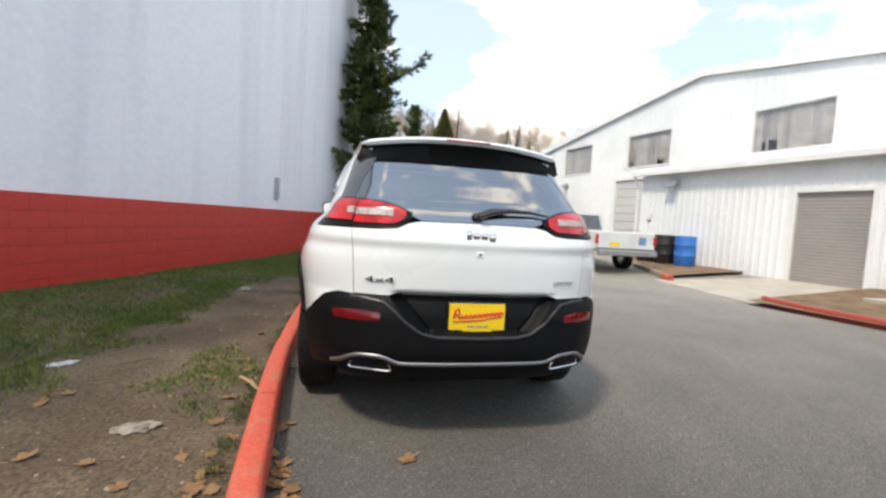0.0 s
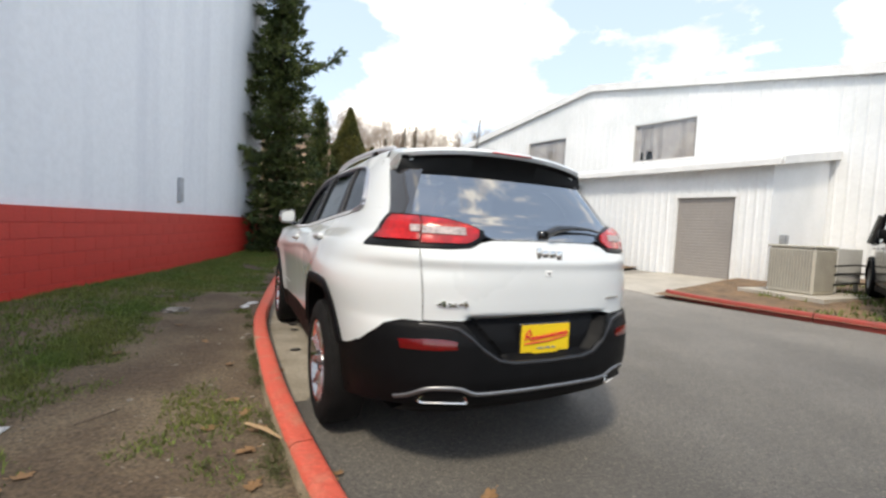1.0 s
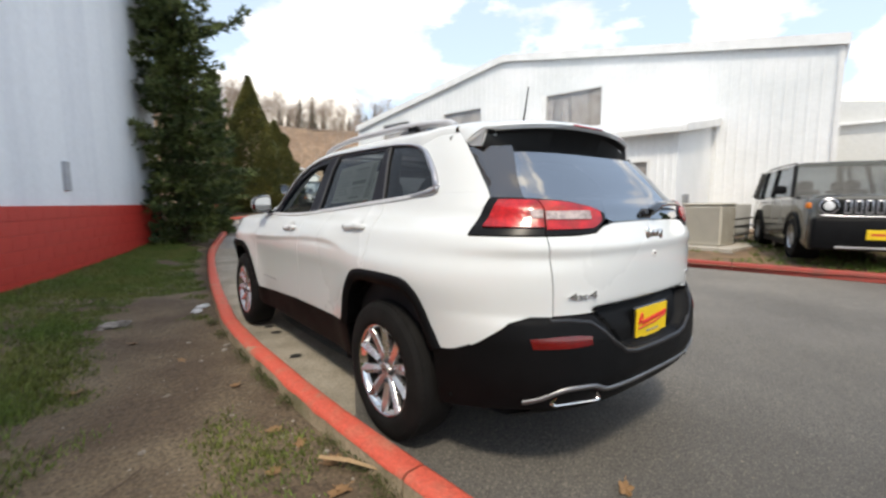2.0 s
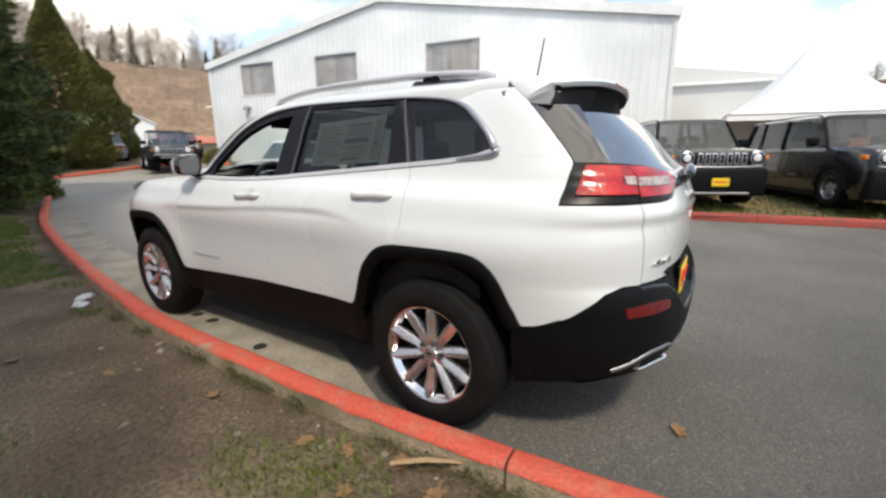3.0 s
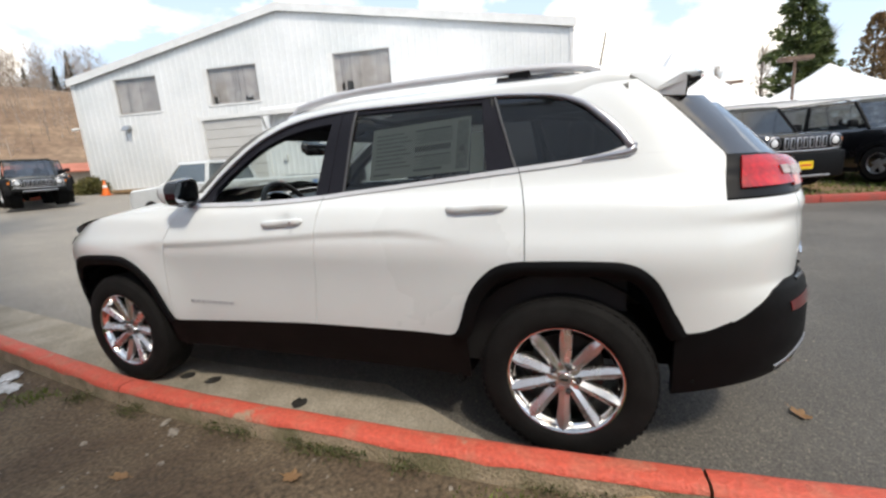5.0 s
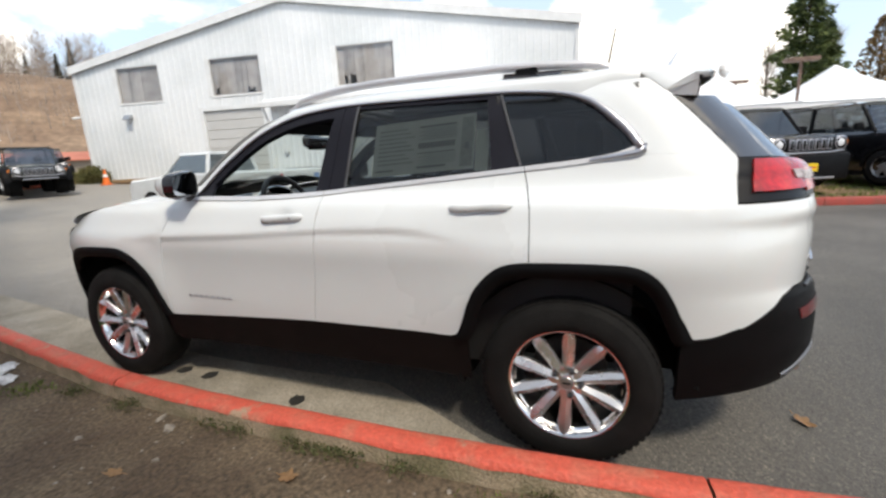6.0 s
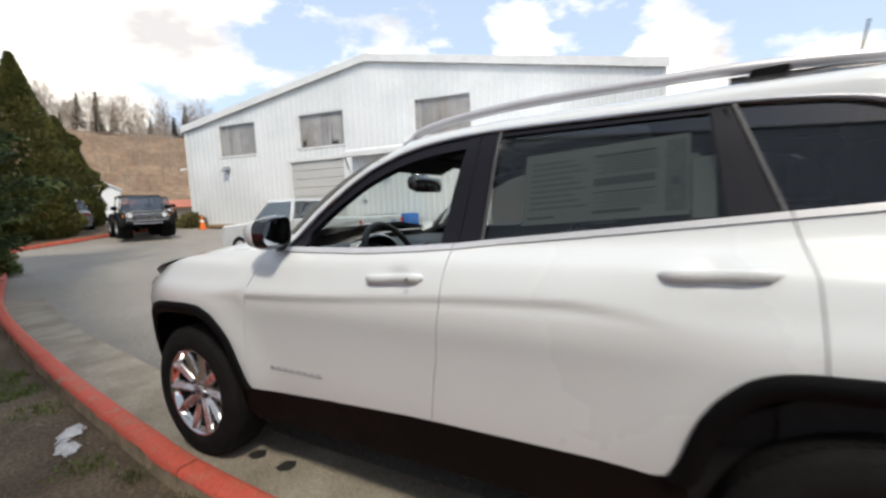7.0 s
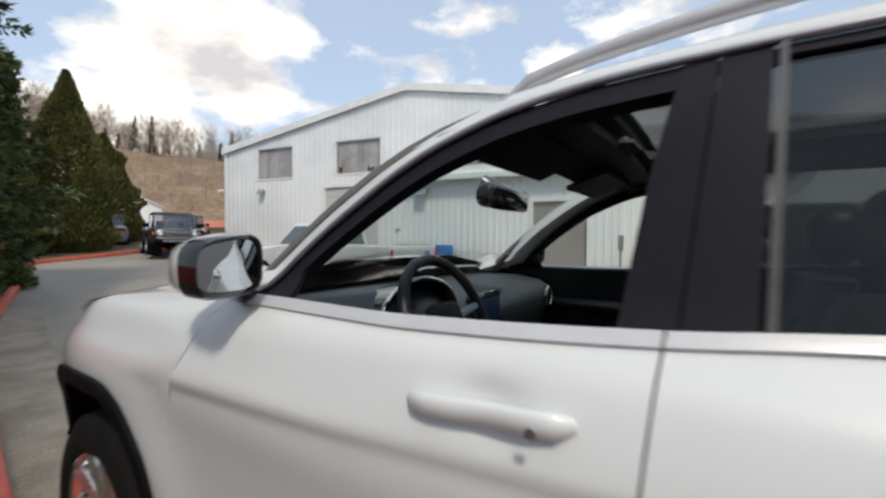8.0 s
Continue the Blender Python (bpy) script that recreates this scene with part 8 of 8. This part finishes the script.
    if style == "renegade":
        bm = bmesh.new()
        box(bm, (-0.155, yf + 0.055, cl + 0.20), (0.155, yf + 0.075, cl + 0.355), 0.006)
        part("number_plate", bm, YELLOW, car, "yellow dealer plate")
        bm = bmesh.new()
        box(bm, (-0.11, yf + 0.0755, cl + 0.265), (0.11, yf + 0.0775, cl + 0.295), 0.004)
        part("plate_bar", bm, RED_INK, car)
    # seats and wheel inside
    for x in (-0.36, 0.36):
        for y in (0.55, 1.25) if style != "wrangler" else (0.9,):
            bm = bmesh.new()
            box(bm, (x - 0.22, y - 0.12, cl + 0.2), (x + 0.22, y + 0.05, belt_z + 0.12), 0.05)
            box(bm, (x - 0.12, y - 0.13, belt_z + 0.12), (x + 0.12, y - 0.03, belt_z + 0.30), 0.04)
            part("seat", bm, INNER, car, smooth=50)
    bm = bmesh.new()
    box(bm, (-h * 0.85, ws - 0.45, belt_z - 0.12), (h * 0.85, ws, belt_z - 0.01), 0.04)
    part("dashboard", bm, INNER, car, smooth=50)
    return car


def nose_at(x, y, heading, L):
    """Pose of a car whose nose's foot stands at x, y and looks along heading (degrees from +x)."""
    a = radians(heading)
    d = Vector((math.cos(a), math.sin(a)))
    p = Vector((x, y)) - d * (L * 0.80)
    return pose(p.x, p.y, rise(p.x, p.y) + 0.09, 0, 0, heading - 90)


REN = (4.23, 1.76, 1.70, 0.345, 0.17)
boxy_suv("parked_suv", "dark olive-grey boxy small utility vehicle nose to the kerb", nose_at(7.95, -2.46, 195, 4.23), car_paint("olive_grey_paint", (0.085, 0.084, 0.074)), REN, "renegade", "utility vehicles parked at the kerb")
boxy_suv("parked_suv", "black boxy small utility vehicle with an orange flyer", nose_at(7.9, -5.35, 193, 4.23), car_paint("black_paint", (0.008, 0.008, 0.010)), REN, "renegade", "utility vehicles parked at the kerb")
boxy_suv("parked_suv", "black boxy small utility vehicle at the row's end", nose_at(8.1, -8.2, 195, 4.23), car_paint("deep_black_paint", (0.007, 0.007, 0.009)), REN, "renegade", "utility vehicles parked at the kerb")
boxy_suv("parked_suv", "long black utility vehicle beyond the row", nose_at(13.2, -8.6, 200, 4.9), car_paint("gloss_black_paint", (0.006, 0.006, 0.007)), (4.9, 1.9, 1.85, 0.38, 0.24), "renegade", "utility vehicles parked at the kerb")
bm = bmesh.new()
box(bm, (9.72, -5.25, 1.32), (9.74, -4.95, 1.52), 0.0)
flyer = part("windscreen_flyer", bm, FLYER, at=pose(0, 0, 0))
tagged(flyer, "orange flyer behind a black car's windscreen", "flyer")

WR = (3.45, 1.52, 1.66, 0.41, 0.44)
boxy_suv("off_road_car", "lifted black open-topped off-road car with big tyres", nose_at(10.35, 16.1, -118, 3.45) @ pose(0, 0, -0.09), car_paint("matt_black_green", (0.016, 0.020, 0.018)), WR, "wrangler")
boxy_suv("off_road_car", "dark blue off-road car parked by the hall", nose_at(12.6, 18.9, -122, 3.7) @ pose(0, 0, -0.09), car_paint("dark_blue_paint", (0.015, 0.022, 0.04)), (3.5, 1.5, 1.62, 0.37, 0.34), "wrangler")
boxy_suv("off_road_car", "dark off-road car behind the others", nose_at(14.6, 21.0, -122, 4.1) @ pose(0, 0, -0.09), car_paint("dark_grey_paint", (0.03, 0.03, 0.032)), (3.5, 1.5, 1.62, 0.37, 0.34), "wrangler")

# silver saloon seen from behind, red lamps
sal = thing("saloon_car", "grey saloon car with red tail lamps", "car", pose(11.9, 23.2, rise(11.9, 23.2), 0, 0, -33))
SAL_PAINT = car_paint("silver_grey_paint", (0.30, 0.31, 0.33))
bm = bmesh.new()
rings = []
for y, z, w in ((-0.95, 0.85, 0.78), (-0.85, 0.95, 0.86), (0.2, 0.97, 0.90), (2.2, 0.95, 0.90), (3.2, 0.85, 0.88), (3.6, 0.65, 0.75)):
    rings.append([(-w * 0.92, y, 0.22), (-w, y, 0.5), (-w * 0.97, y, z - 0.08), (-w * 0.8, y, z), (w * 0.8, y, z), (w * 0.97, y, z - 0.08), (w, y, 0.5), (w * 0.92, y, 0.22)])
loft(bm, rings, True, True)
bmesh.ops.recalc_face_normals(bm, faces=bm.faces[:])
part("body", bm, SAL_PAINT, sal, smooth=35)
bm = bmesh.new()
loft(bm, [[(-0.80, -0.45, 0.95), (0.80, -0.45, 0.95), (0.80, 2.2, 0.94), (-0.80, 2.2, 0.94)], [(-0.60, 0.15, 1.38), (0.60, 0.15, 1.38), (0.60, 1.35, 1.40), (-0.60, 1.35, 1.40)]], True, False)
bmesh.ops.recalc_face_normals(bm, faces=bm.faces[:])
part("glasshouse", bm, GLASS_DARK, sal)
bm = bmesh.new()
loft(bm, [[(-0.61, y, 1.38), (-0.55, y, 1.43), (0.55, y, 1.43), (0.61, y, 1.38)] for y in (0.12, 0.3, 1.2, 1.38)], True, True)
part("roof", bm, SAL_PAINT, sal, smooth=40)
for s in (-1, 1):
    bm = bmesh.new()
    box(bm, (s * 0.62 - 0.19, -0.965, 0.70), (s * 0.62 + 0.19, -0.88, 0.84), 0.02)
    part("tail_lamp", bm, LENS_RED, sal)
    for y in (0.0, 2.7):
        simple_wheel(sal, s * 0.80, y, 0.32, 0.10, STEEL)
bm = bmesh.new()
box(bm, (-0.84, -0.98, 0.25), (0.84, -0.86, 0.52), 0.04)
part("rear_bumper", bm, SAL_PAINT, sal)

# white pickup, tailgate towards the yard
PICK = surface("white_truck_paint", (0.66, 0.68, 0.68), 0.35, 0.08, 2, 20, coat=0.6)
pk = thing("pickup_truck", "white pickup truck with blue and yellow door marks", "truck", pose(8.65, 6.66, rise(8.65, 6.66), 0, 0, -8))
bm = bmesh.new()
box(bm, (-0.92, -1.15, 0.62), (-0.86, 0.95, 1.10), 0.02)
box(bm, (0.86, -1.15, 0.62), (0.92, 0.95, 1.10), 0.02)
box(bm, (-0.86, 0.90, 0.62), (0.86, 0.95, 1.10), 0.01)
box(bm, (-0.86, -1.10, 0.60), (0.86, 0.95, 0.68), 0.01)
part("cargo_bed", bm, PICK, pk)
bm = bmesh.new()
box(bm, (-0.85, -1.17, 0.66), (0.85, -1.11, 1.09), 0.015)
part("tailgate", bm, PICK, pk)
bm = bmesh.new()
rings = []
for y, z, w in ((1.0, 1.12, 0.93), (2.4, 1.12, 0.94), (2.6, 1.08, 0.93), (3.7, 1.0, 0.90), (3.85, 0.85, 0.85)):
    rings.append([(-w, y, 0.45), (-w, y, z - 0.05), (-w * 0.93, y, z), (w * 0.93, y, z), (w, y, z - 0.05), (w, y, 0.45)])
loft(bm, rings, True, True)
bmesh.ops.recalc_face_normals(bm, faces=bm.faces[:])
part("cab_body", bm, PICK, pk, smooth=40)
bm = bmesh.new()
loft(bm, [[(-0.85, 1.05, 1.10), (0.85, 1.05, 1.10), (0.85, 2.5, 1.10), (-0.85, 2.5, 1.10)], [(-0.70, 1.12, 1.58), (0.70, 1.12, 1.58), (0.70, 2.0, 1.60), (-0.70, 2.0, 1.60)]], True, False)
bmesh.ops.recalc_face_normals(bm, faces=bm.faces[:])
part("cab_glass", bm, GLASS_DARK, pk)
bm = bmesh.new()
loft(bm, [[(-0.72, y, 1.57), (-0.66, y, 1.64), (0.66, y, 1.64), (0.72, y, 1.57)] for y in (1.06, 1.2, 1.9, 2.05)], True, True)
part("cab_roof", bm, PICK, pk, smooth=40)
for s in (-1, 1):
    for foot, head, r in (((s * 0.86, 1.06, 1.1), (s * 0.71, 1.1, 1.59), 0.05), ((s * 0.86, 2.5, 1.1), (s * 0.71, 2.02, 1.59), 0.035)):
        bm = bmesh.new()
        tube(bm, [foot, head], r, 6)
        part("cab_pillar", bm, PICK, pk)
    bm = bmesh.new()
    box(bm, (s * 0.89 - 0.035, -1.19, 0.78), (s * 0.89 + 0.035, -1.145, 1.02), 0.008)
    part("tail_lamp", bm, LENS_RED, pk)
    for y in (0.0, 3.0):
        simple_wheel(pk, s * 0.82, y, 0.36, 0.11, STEEL)
bm = bmesh.new()
box(bm, (-0.88, -1.32, 0.48), (0.88, -1.19, 0.62), 0.02)
part("rear_bumper", bm, STEEL, pk)
bm = bmesh.new()
box(bm, (-0.5, -1.176, 0.72), (-0.2, -1.1705, 0.82), 0.0)
part("tailgate_mark", bm, YELLOW, pk, "yellow mark on the tailgate")
bm = bmesh.new()
lathe(bm, [(0.0, 0.0), (0.0, 0.14), (0.005, 0.14)], 24, "x")
part("bed_mark", bm, surface("blue_mark", (0.16, 0.27, 0.50), 0.4), pk, "round blue mark", at=pose(0.919, -0.55, 0.86))
bm = bmesh.new()
box(bm, (0.38, -1.176, 0.78), (0.60, -1.1705, 0.98), 0.0)
part("tailgate_mark", bm, bpy.data.materials["blue_mark"], pk, "blue mark on the tailgate")

# ---- barrels by the lean-to ----
BLUE = surface("blue_barrel_plastic", (0.025, 0.16, 0.52), 0.4, 0.08, 3, 40)
for i, (x, y, mat, lab) in enumerate(((11.35, 6.0, BLUE, "bright blue plastic barrel by the wall"), (11.3, 6.66, BLACK_PLASTIC, "black plastic barrel by the wall"), (11.25, 7.3, BLACK_PLASTIC, "black plastic barrel by the wall"))):
    b = thing("barrel", lab, "barrel", pose(x, y, rise(x, y) + 0.09), "barrels by the lean-to")
    bm = bmesh.new()
    lathe(bm, [(0.0, 0.0), (0.0, 0.27), (0.02, 0.285), (0.28, 0.29), (0.30, 0.30), (0.32, 0.29), (0.58, 0.29), (0.60, 0.30), (0.62, 0.29), (0.84, 0.285), (0.88, 0.28), (0.88, 0.26), (0.86, 0.255), (0.86, 0.0)], 32, "z")
    part("drum", bm, mat, b, smooth=40)
    bm = bmesh.new()
    lathe(bm, [(0.86, 0.0), (0.86, 0.035), (0.885, 0.035), (0.885, 0.0)], 12, "z")
    part("bung", bm, mat, b, at=pose(0.15, 0, 0))

# ---- air conditioner and pipes beside the lean-to ----
ac = thing("air_conditioner", "beige outdoor air conditioning unit on a concrete pad", "air conditioner", pose(10.0, 0.12, rise(10, 0) + 0.09, 0, 0, -12))
bm = bmesh.new()
box(bm, (-0.75, -0.75, -0.08), (1.9, 0.75, 0.05), 0.01)
part("pad", bm, bpy.data.materials["pale_concrete"], ac)
FIN_MAT = surface("dull_beige_fin", (0.36, 0.34, 0.29), 0.55, 0.08, 3, 30)
AC_MAT = surface("beige_enamel", (0.50, 0.47, 0.40), 0.5, 0.06, 3, 30)
bm = bmesh.new()
box(bm, (-0.40, -0.40, 0.05), (0.40, 0.40, 0.95), 0.03)
part("casing", bm, AC_MAT, ac)
for k in range(15):
    for face in (0, 1):
        bm = bmesh.new()
        o = -0.35 + k * 0.05
        if face:
            box(bm, (o - 0.013, -0.414, 0.13), (o + 0.013, -0.4005, 0.90), 0.003)
        else:
            box(bm, (-0.414, o - 0.013, 0.13), (-0.4005, o + 0.013, 0.90), 0.003)
        part("fin", bm, FIN_MAT, ac)
bm = bmesh.new()
box(bm, (-0.42, -0.42, 0.951), (0.42, 0.42, 1.0), 0.015)
part("lid", bm, AC_MAT, ac)
bm = bmesh.new()
box(bm, (0.55, -0.35, 0.25), (1.55, 0.35, 0.98), 0.02)
for x in (0.6, 1.5):
    for y in (-0.3, 0.3):
        box(bm, (x - 0.03, y - 0.03, 0.05), (x + 0.03, y + 0.03, 0.26), 0.0)
part("second_casing", bm, surface("pale_enamel", (0.62, 0.62, 0.60), 0.5, 0.06, 3, 30), ac)
for y, z in ((-0.42, 0.25), (-0.42, 0.45), (-0.42, 0.62)):
    bm = bmesh.new()
    tube(bm, [(0.3, y, z), (1.0, y - 0.05, z + 0.03), (1.9, y, z)], 0.02, 6)
    part("pipe", bm, BLACK_PLASTIC, ac)
rack = thing("metal_rack", "grey metal trailer rack standing on the bed", "rack", pose(11.4, -1.5, rise(11.4, -1.5) + 0.09, 0, 0, 5))
for z in (0.62, 1.02):
    for y in (-0.5, 0.5):
        bm = bmesh.new()
        tube(bm, [(-0.9, y, z), (1.6, y, z)], 0.03, 6)
        part("rail", bm, STEEL, rack)
for x in (-0.9, 0.3, 1.6):
    for y in (-0.5, 0.5):
        bm = bmesh.new()
        tube(bm, [(x, y, 0.0), (x, y, 1.02)], 0.025, 6)
        part("post", bm, STEEL, rack)
box_meter = thing("meter_box", "small grey meter box on the lean-to wall", "meter", pose(0, 0, 0))
bm = bmesh.new()
box(bm, (12.6, SHED_Y0 - 0.14, 1.0), (12.85, SHED_Y0 - 0.001, 1.45), 0.02)
part("box", bm, STEEL, box_meter)
bm = bmesh.new()
tube(bm, [(12.72, SHED_Y0 - 0.06, 0.2), (12.72, SHED_Y0 - 0.06, 1.0)], 0.025, 6)
part("conduit", bm, STEEL, box_meter)

# ---- wall lamps ----
for x, y, z in ((HALL_X, 18.57, 3.80), (SHED_X, 6.85, 2.78)):
    fl = thing("wall_lamp", "grey floodlight on the white wall", "lamp", pose(x - 0.03, y, z), "floodlights")
    bm = bmesh.new()
    box(bm, (-0.16, -0.17, -0.06), (0.0, 0.17, 0.12), 0.02)
    part("housing", bm, STEEL, fl)
    bm = bmesh.new()
    loft(bm, [[(-0.30, -0.19, -0.10), (-0.30, 0.19, -0.10), (-0.16, 0.17, 0.10), (-0.16, -0.17, 0.10)], [(-0.28, -0.19, -0.12), (-0.28, 0.19, -0.12), (-0.14, 0.17, 0.06), (-0.14, -0.17, 0.06)]])
    bmesh.ops.recalc_face_normals(bm, faces=bm.faces[:])
    part("shade", bm, STEEL, fl)
    bm = bmesh.new()
    box(bm, (-0.27, -0.15, -0.125), (-0.16, 0.15, -0.115), 0.0)
    part("lens", bm, LAMP_WHITE, fl)
cam_ob = thing("security_camera", "small white camera on the hall's corner", "camera", pose(HALL_X - 0.06, HALL_Y1 - 0.1, 4.0))
bm = bmesh.new()
tube(bm, [(0, 0, 0), (-0.15, 0.1, -0.02)], 0.02, 6)
part("arm", bm, TRIM_WHITE, cam_ob)
bm = bmesh.new()
tube(bm, [(-0.12, 0.08, -0.04), (-0.35, 0.22, -0.08)], 0.06, 10)
part("body", bm, TRIM_WHITE, cam_ob)
panel = thing("switch_box", "small white switch box on the lean-to wall", "box", pose(SHED_X - 0.03, 7.75, 1.75))
bm = bmesh.new()
box(bm, (-0.06, -0.08, -0.12), (0.0, 0.08, 0.12), 0.01)
part("case", bm, TRIM_WHITE, panel)

# ---- by the hall's corner: shrub, cone, timber ----
sb = thing("small_shrub", "small yellow-green shrub at the hall's corner", "shrub", pose(15.9, 20.4, rise(15.9, 20.4)))
rnd = random.Random(8)
bl = Blades()
for _ in range(700):
    a, u = rnd.uniform(0, math.tau), rnd.random()
    d = Vector((math.cos(a) * math.sqrt(1 - u * u), math.sin(a) * math.sqrt(1 - u * u), u))
    bl.tuft(Vector((d.x * 0.7, d.y * 0.7, d.z * 0.75)) * rnd.uniform(0.5, 1), d, 0.22, 0.03, 3, rnd, 0.6)
bl.mesh("foliage", leafy("shrub_leaf", (0.13, 0.13, 0.04), (0.17, 0.14, 0.05)), sb)
cone = thing("traffic_cone", "orange traffic cone by the timber", "cone", pose(15.2, 18.9, rise(15.2, 18.9)))
ORANGE = surface("orange_plastic", (0.80, 0.16, 0.02), 0.5, 0.05)
bm = bmesh.new()
lathe(bm, [(0.03, 0.17), (0.35, 0.10), (0.70, 0.03), (0.71, 0.0)], 20, "z")
part("cone_body", bm, ORANGE, cone, smooth=50)
bm = bmesh.new()
box(bm, (-0.19, -0.19, 0.0), (0.19, 0.19, 0.03), 0.01)
part("cone_base", bm, ORANGE, cone)
bm = bmesh.new()
lathe(bm, [(0.36, 0.102), (0.48, 0.078)], 20, "z")
part("cone_band", bm, TRIM_WHITE, cone, smooth=50)
for k in range(4):
    bm = bmesh.new()
    box(bm, (-0.09, -1.9, 0.0), (0.09, 1.9, 0.14), 0.01)
    tagged(part("timber_beam", bm, TIMBER, at=pose(15.9 + 0.1 * (k // 2), 17.2, rise(15.9, 17.2) + 0.145 * (k % 2) + 0.001, 0, 0, 3 * k)), "sawn tan timber beam lying by the hall", "timber", "stacked timber")

# ---- far buildings, tents, sign posts ----
wb_ob = thing("white_house", "small white gabled building at the lane's end", "building", pose(23.9, 39.9, rise(24, 40) - 0.3, 0, 0, -32))
bm = bmesh.new()
loft(bm, [[(-1.6, y, 0), (1.6, y, 0), (1.6, y, 3.1), (0, y, 3.9), (-1.6, y, 3.1)] for y in (0, 6)])
bmesh.ops.recalc_face_normals(bm, faces=bm.faces[:])
part("wall_shell", bm, TRIM_WHITE, wb_ob)
bm = bmesh.new()
for s in (-1, 1):
    loft(bm, [[(0, y, 3.92), (s * 1.8, y, 3.02), (s * 1.8, y, 3.10), (0, y, 4.02)] for y in (-0.2, 6.2)])
bmesh.ops.recalc_face_normals(bm, faces=bm.faces[:])
part("roof", bm, STEEL_WHITE, wb_ob)
bm = bmesh.new()
box(bm, (-0.5, -0.03, 0.8), (0.4, -0.003, 1.9), 0.01)
part("window", bm, GLASS_DARK, wb_ob)
rb = thing("red_roofed_building", "long low building with a faded red roof", "building", pose(33.8, 50.5, 1.2, 0, 0, -38))
bm = bmesh.new()
box(bm, (-1.5, 0, -0.3), (9, 5, 1.5), 0)
part("wall_shell", bm, surface("dull_tan_wall", (0.33, 0.28, 0.22), 0.8), rb)
bm = bmesh.new()
loft(bm, [[(x, -0.6, 1.5), (x, 2.5, 2.4), (x, 5.6, 1.5), (x, 5.6, 1.6), (x, 2.5, 2.52), (x, -0.6, 1.62)] for x in (-2, 9.5)])
bmesh.ops.recalc_face_normals(bm, faces=bm.faces[:])
part("roof", bm, surface("faded_red_roof", (0.48, 0.16, 0.10), 0.7, 0.1, 0.6, 6), rb)
gb = thing("grey_building", "pale grey building behind the hall", "building", pose(30, -2.0, 0))
bm = bmesh.new()
loft(bm, [[(0, 1.5, -0.2), (0, -9.5, -0.2), (0, -9.5, 5.2), (0, 1.5, 6.8)], [(12, 1.5, -0.2), (12, -9.5, -0.2), (12, -9.5, 5.2), (12, 1.5, 6.8)]])
bmesh.ops.recalc_face_normals(bm, faces=bm.faces[:])
part("wall_shell", bm, surface("pale_grey_cladding", (0.60, 0.60, 0.58), 0.6, 0.04), gb)
bm = bmesh.new()
box(bm, (-0.3, -9.8, 5.2), (12, 1.6, 5.35), 0.01, Matrix.Translation((0, 0, 0.0)) @ Matrix.Shear("XY", 4, (0, 0)))
part("roof_edge", bm, TRIM_WHITE, gb)
TENT = surface("white_tent_cloth", (0.82, 0.82, 0.82), 0.7, 0.04, 0.6, 6)
for i, (x, y, w, top) in enumerate(((27.0, -9.2, 4.2, 6.6), (27.5, -17.4, 4.0, 4.9), (38, -13, 4, 5.0))):
    t = thing("marquee", "white peaked marquee tent", "tent", pose(x, y, rise(x, y)), "white tents")
    bm = bmesh.new()
    rings = []
    for k in range(9):
        u = k / 8
        r = w * (1 - u) + 0.06
        z = 2.75 + (top - 2.75) * u**1.8
        rings.append([(r * sx * (0.9 + 0.1 * abs(q)), r * sy * (0.9 + 0.1 * abs(q)), z + 0.0) for sx, sy, q in ((-1, -1, 1), (0, -1, 0), (1, -1, 1), (1, 0, 0), (1, 1, 1), (0, 1, 0), (-1, 1, 1), (-1, 0, 0))])
    loft(bm, rings, True, False)
    part("canopy", bm, TENT, t, smooth=30)
    bm = bmesh.new()
    loft(bm, [[(w * sx, w * sy, z) for sx, sy in ((-1, -1), (0, -0.9), (1, -1), (0.9, 0), (1, 1), (0, 0.9), (-1, 1), (-0.9, 0))] for z in (2.77, 2.45)], True, False)
    part("valance", bm, TENT, t)
    for sx in (-1, 1):
        for sy in (-1, 1):
            bm = bmesh.new()
            tube(bm, [(sx * w * 0.98, sy * w * 0.98, 0), (sx * w * 0.98, sy * w * 0.98, 2.8)], 0.05, 6)
            part("pole", bm, STEEL, t)
for x, y, h in ((24.7, -14.15, 4.9), (35.2, -15.7, 5.2), (55, -20, 7.6)):
    lp = thing("lamp_post", "rusty brown yard lamp post", "lamp", pose(x, y, rise(x, y)), "yard lamps")
    RUST = bpy.data.materials["rusty_steel"] if "rusty_steel" in bpy.data.materials else surface("rusty_steel", (0.20, 0.13, 0.10), 0.8, 0.2, 4, 30)
    bm = bmesh.new()
    tube(bm, [(0, 0, -0.1), (0, 0, h)], 0.07, 8)
    part("pole", bm, RUST, lp)
    bm = bmesh.new()
    box(bm, (-0.25, -0.75, h - 0.05), (0.25, 0.75, h + 0.14), 0.03, pose(0, 0, 0))
    part("lamp_head", bm, RUST, lp)
marker = thing("marker_post", "thin rusty red marker post behind the kerb", "post", pose(6.15, 17.6, rise(6.15, 17.6) + 0.05))
bm = bmesh.new()
tube(bm, [(0, 0, -0.1), (0, 0, 1.0)], 0.035, 8)
part("pole", bm, surface("red_brown_paint", (0.22, 0.05, 0.035), 0.6), marker)
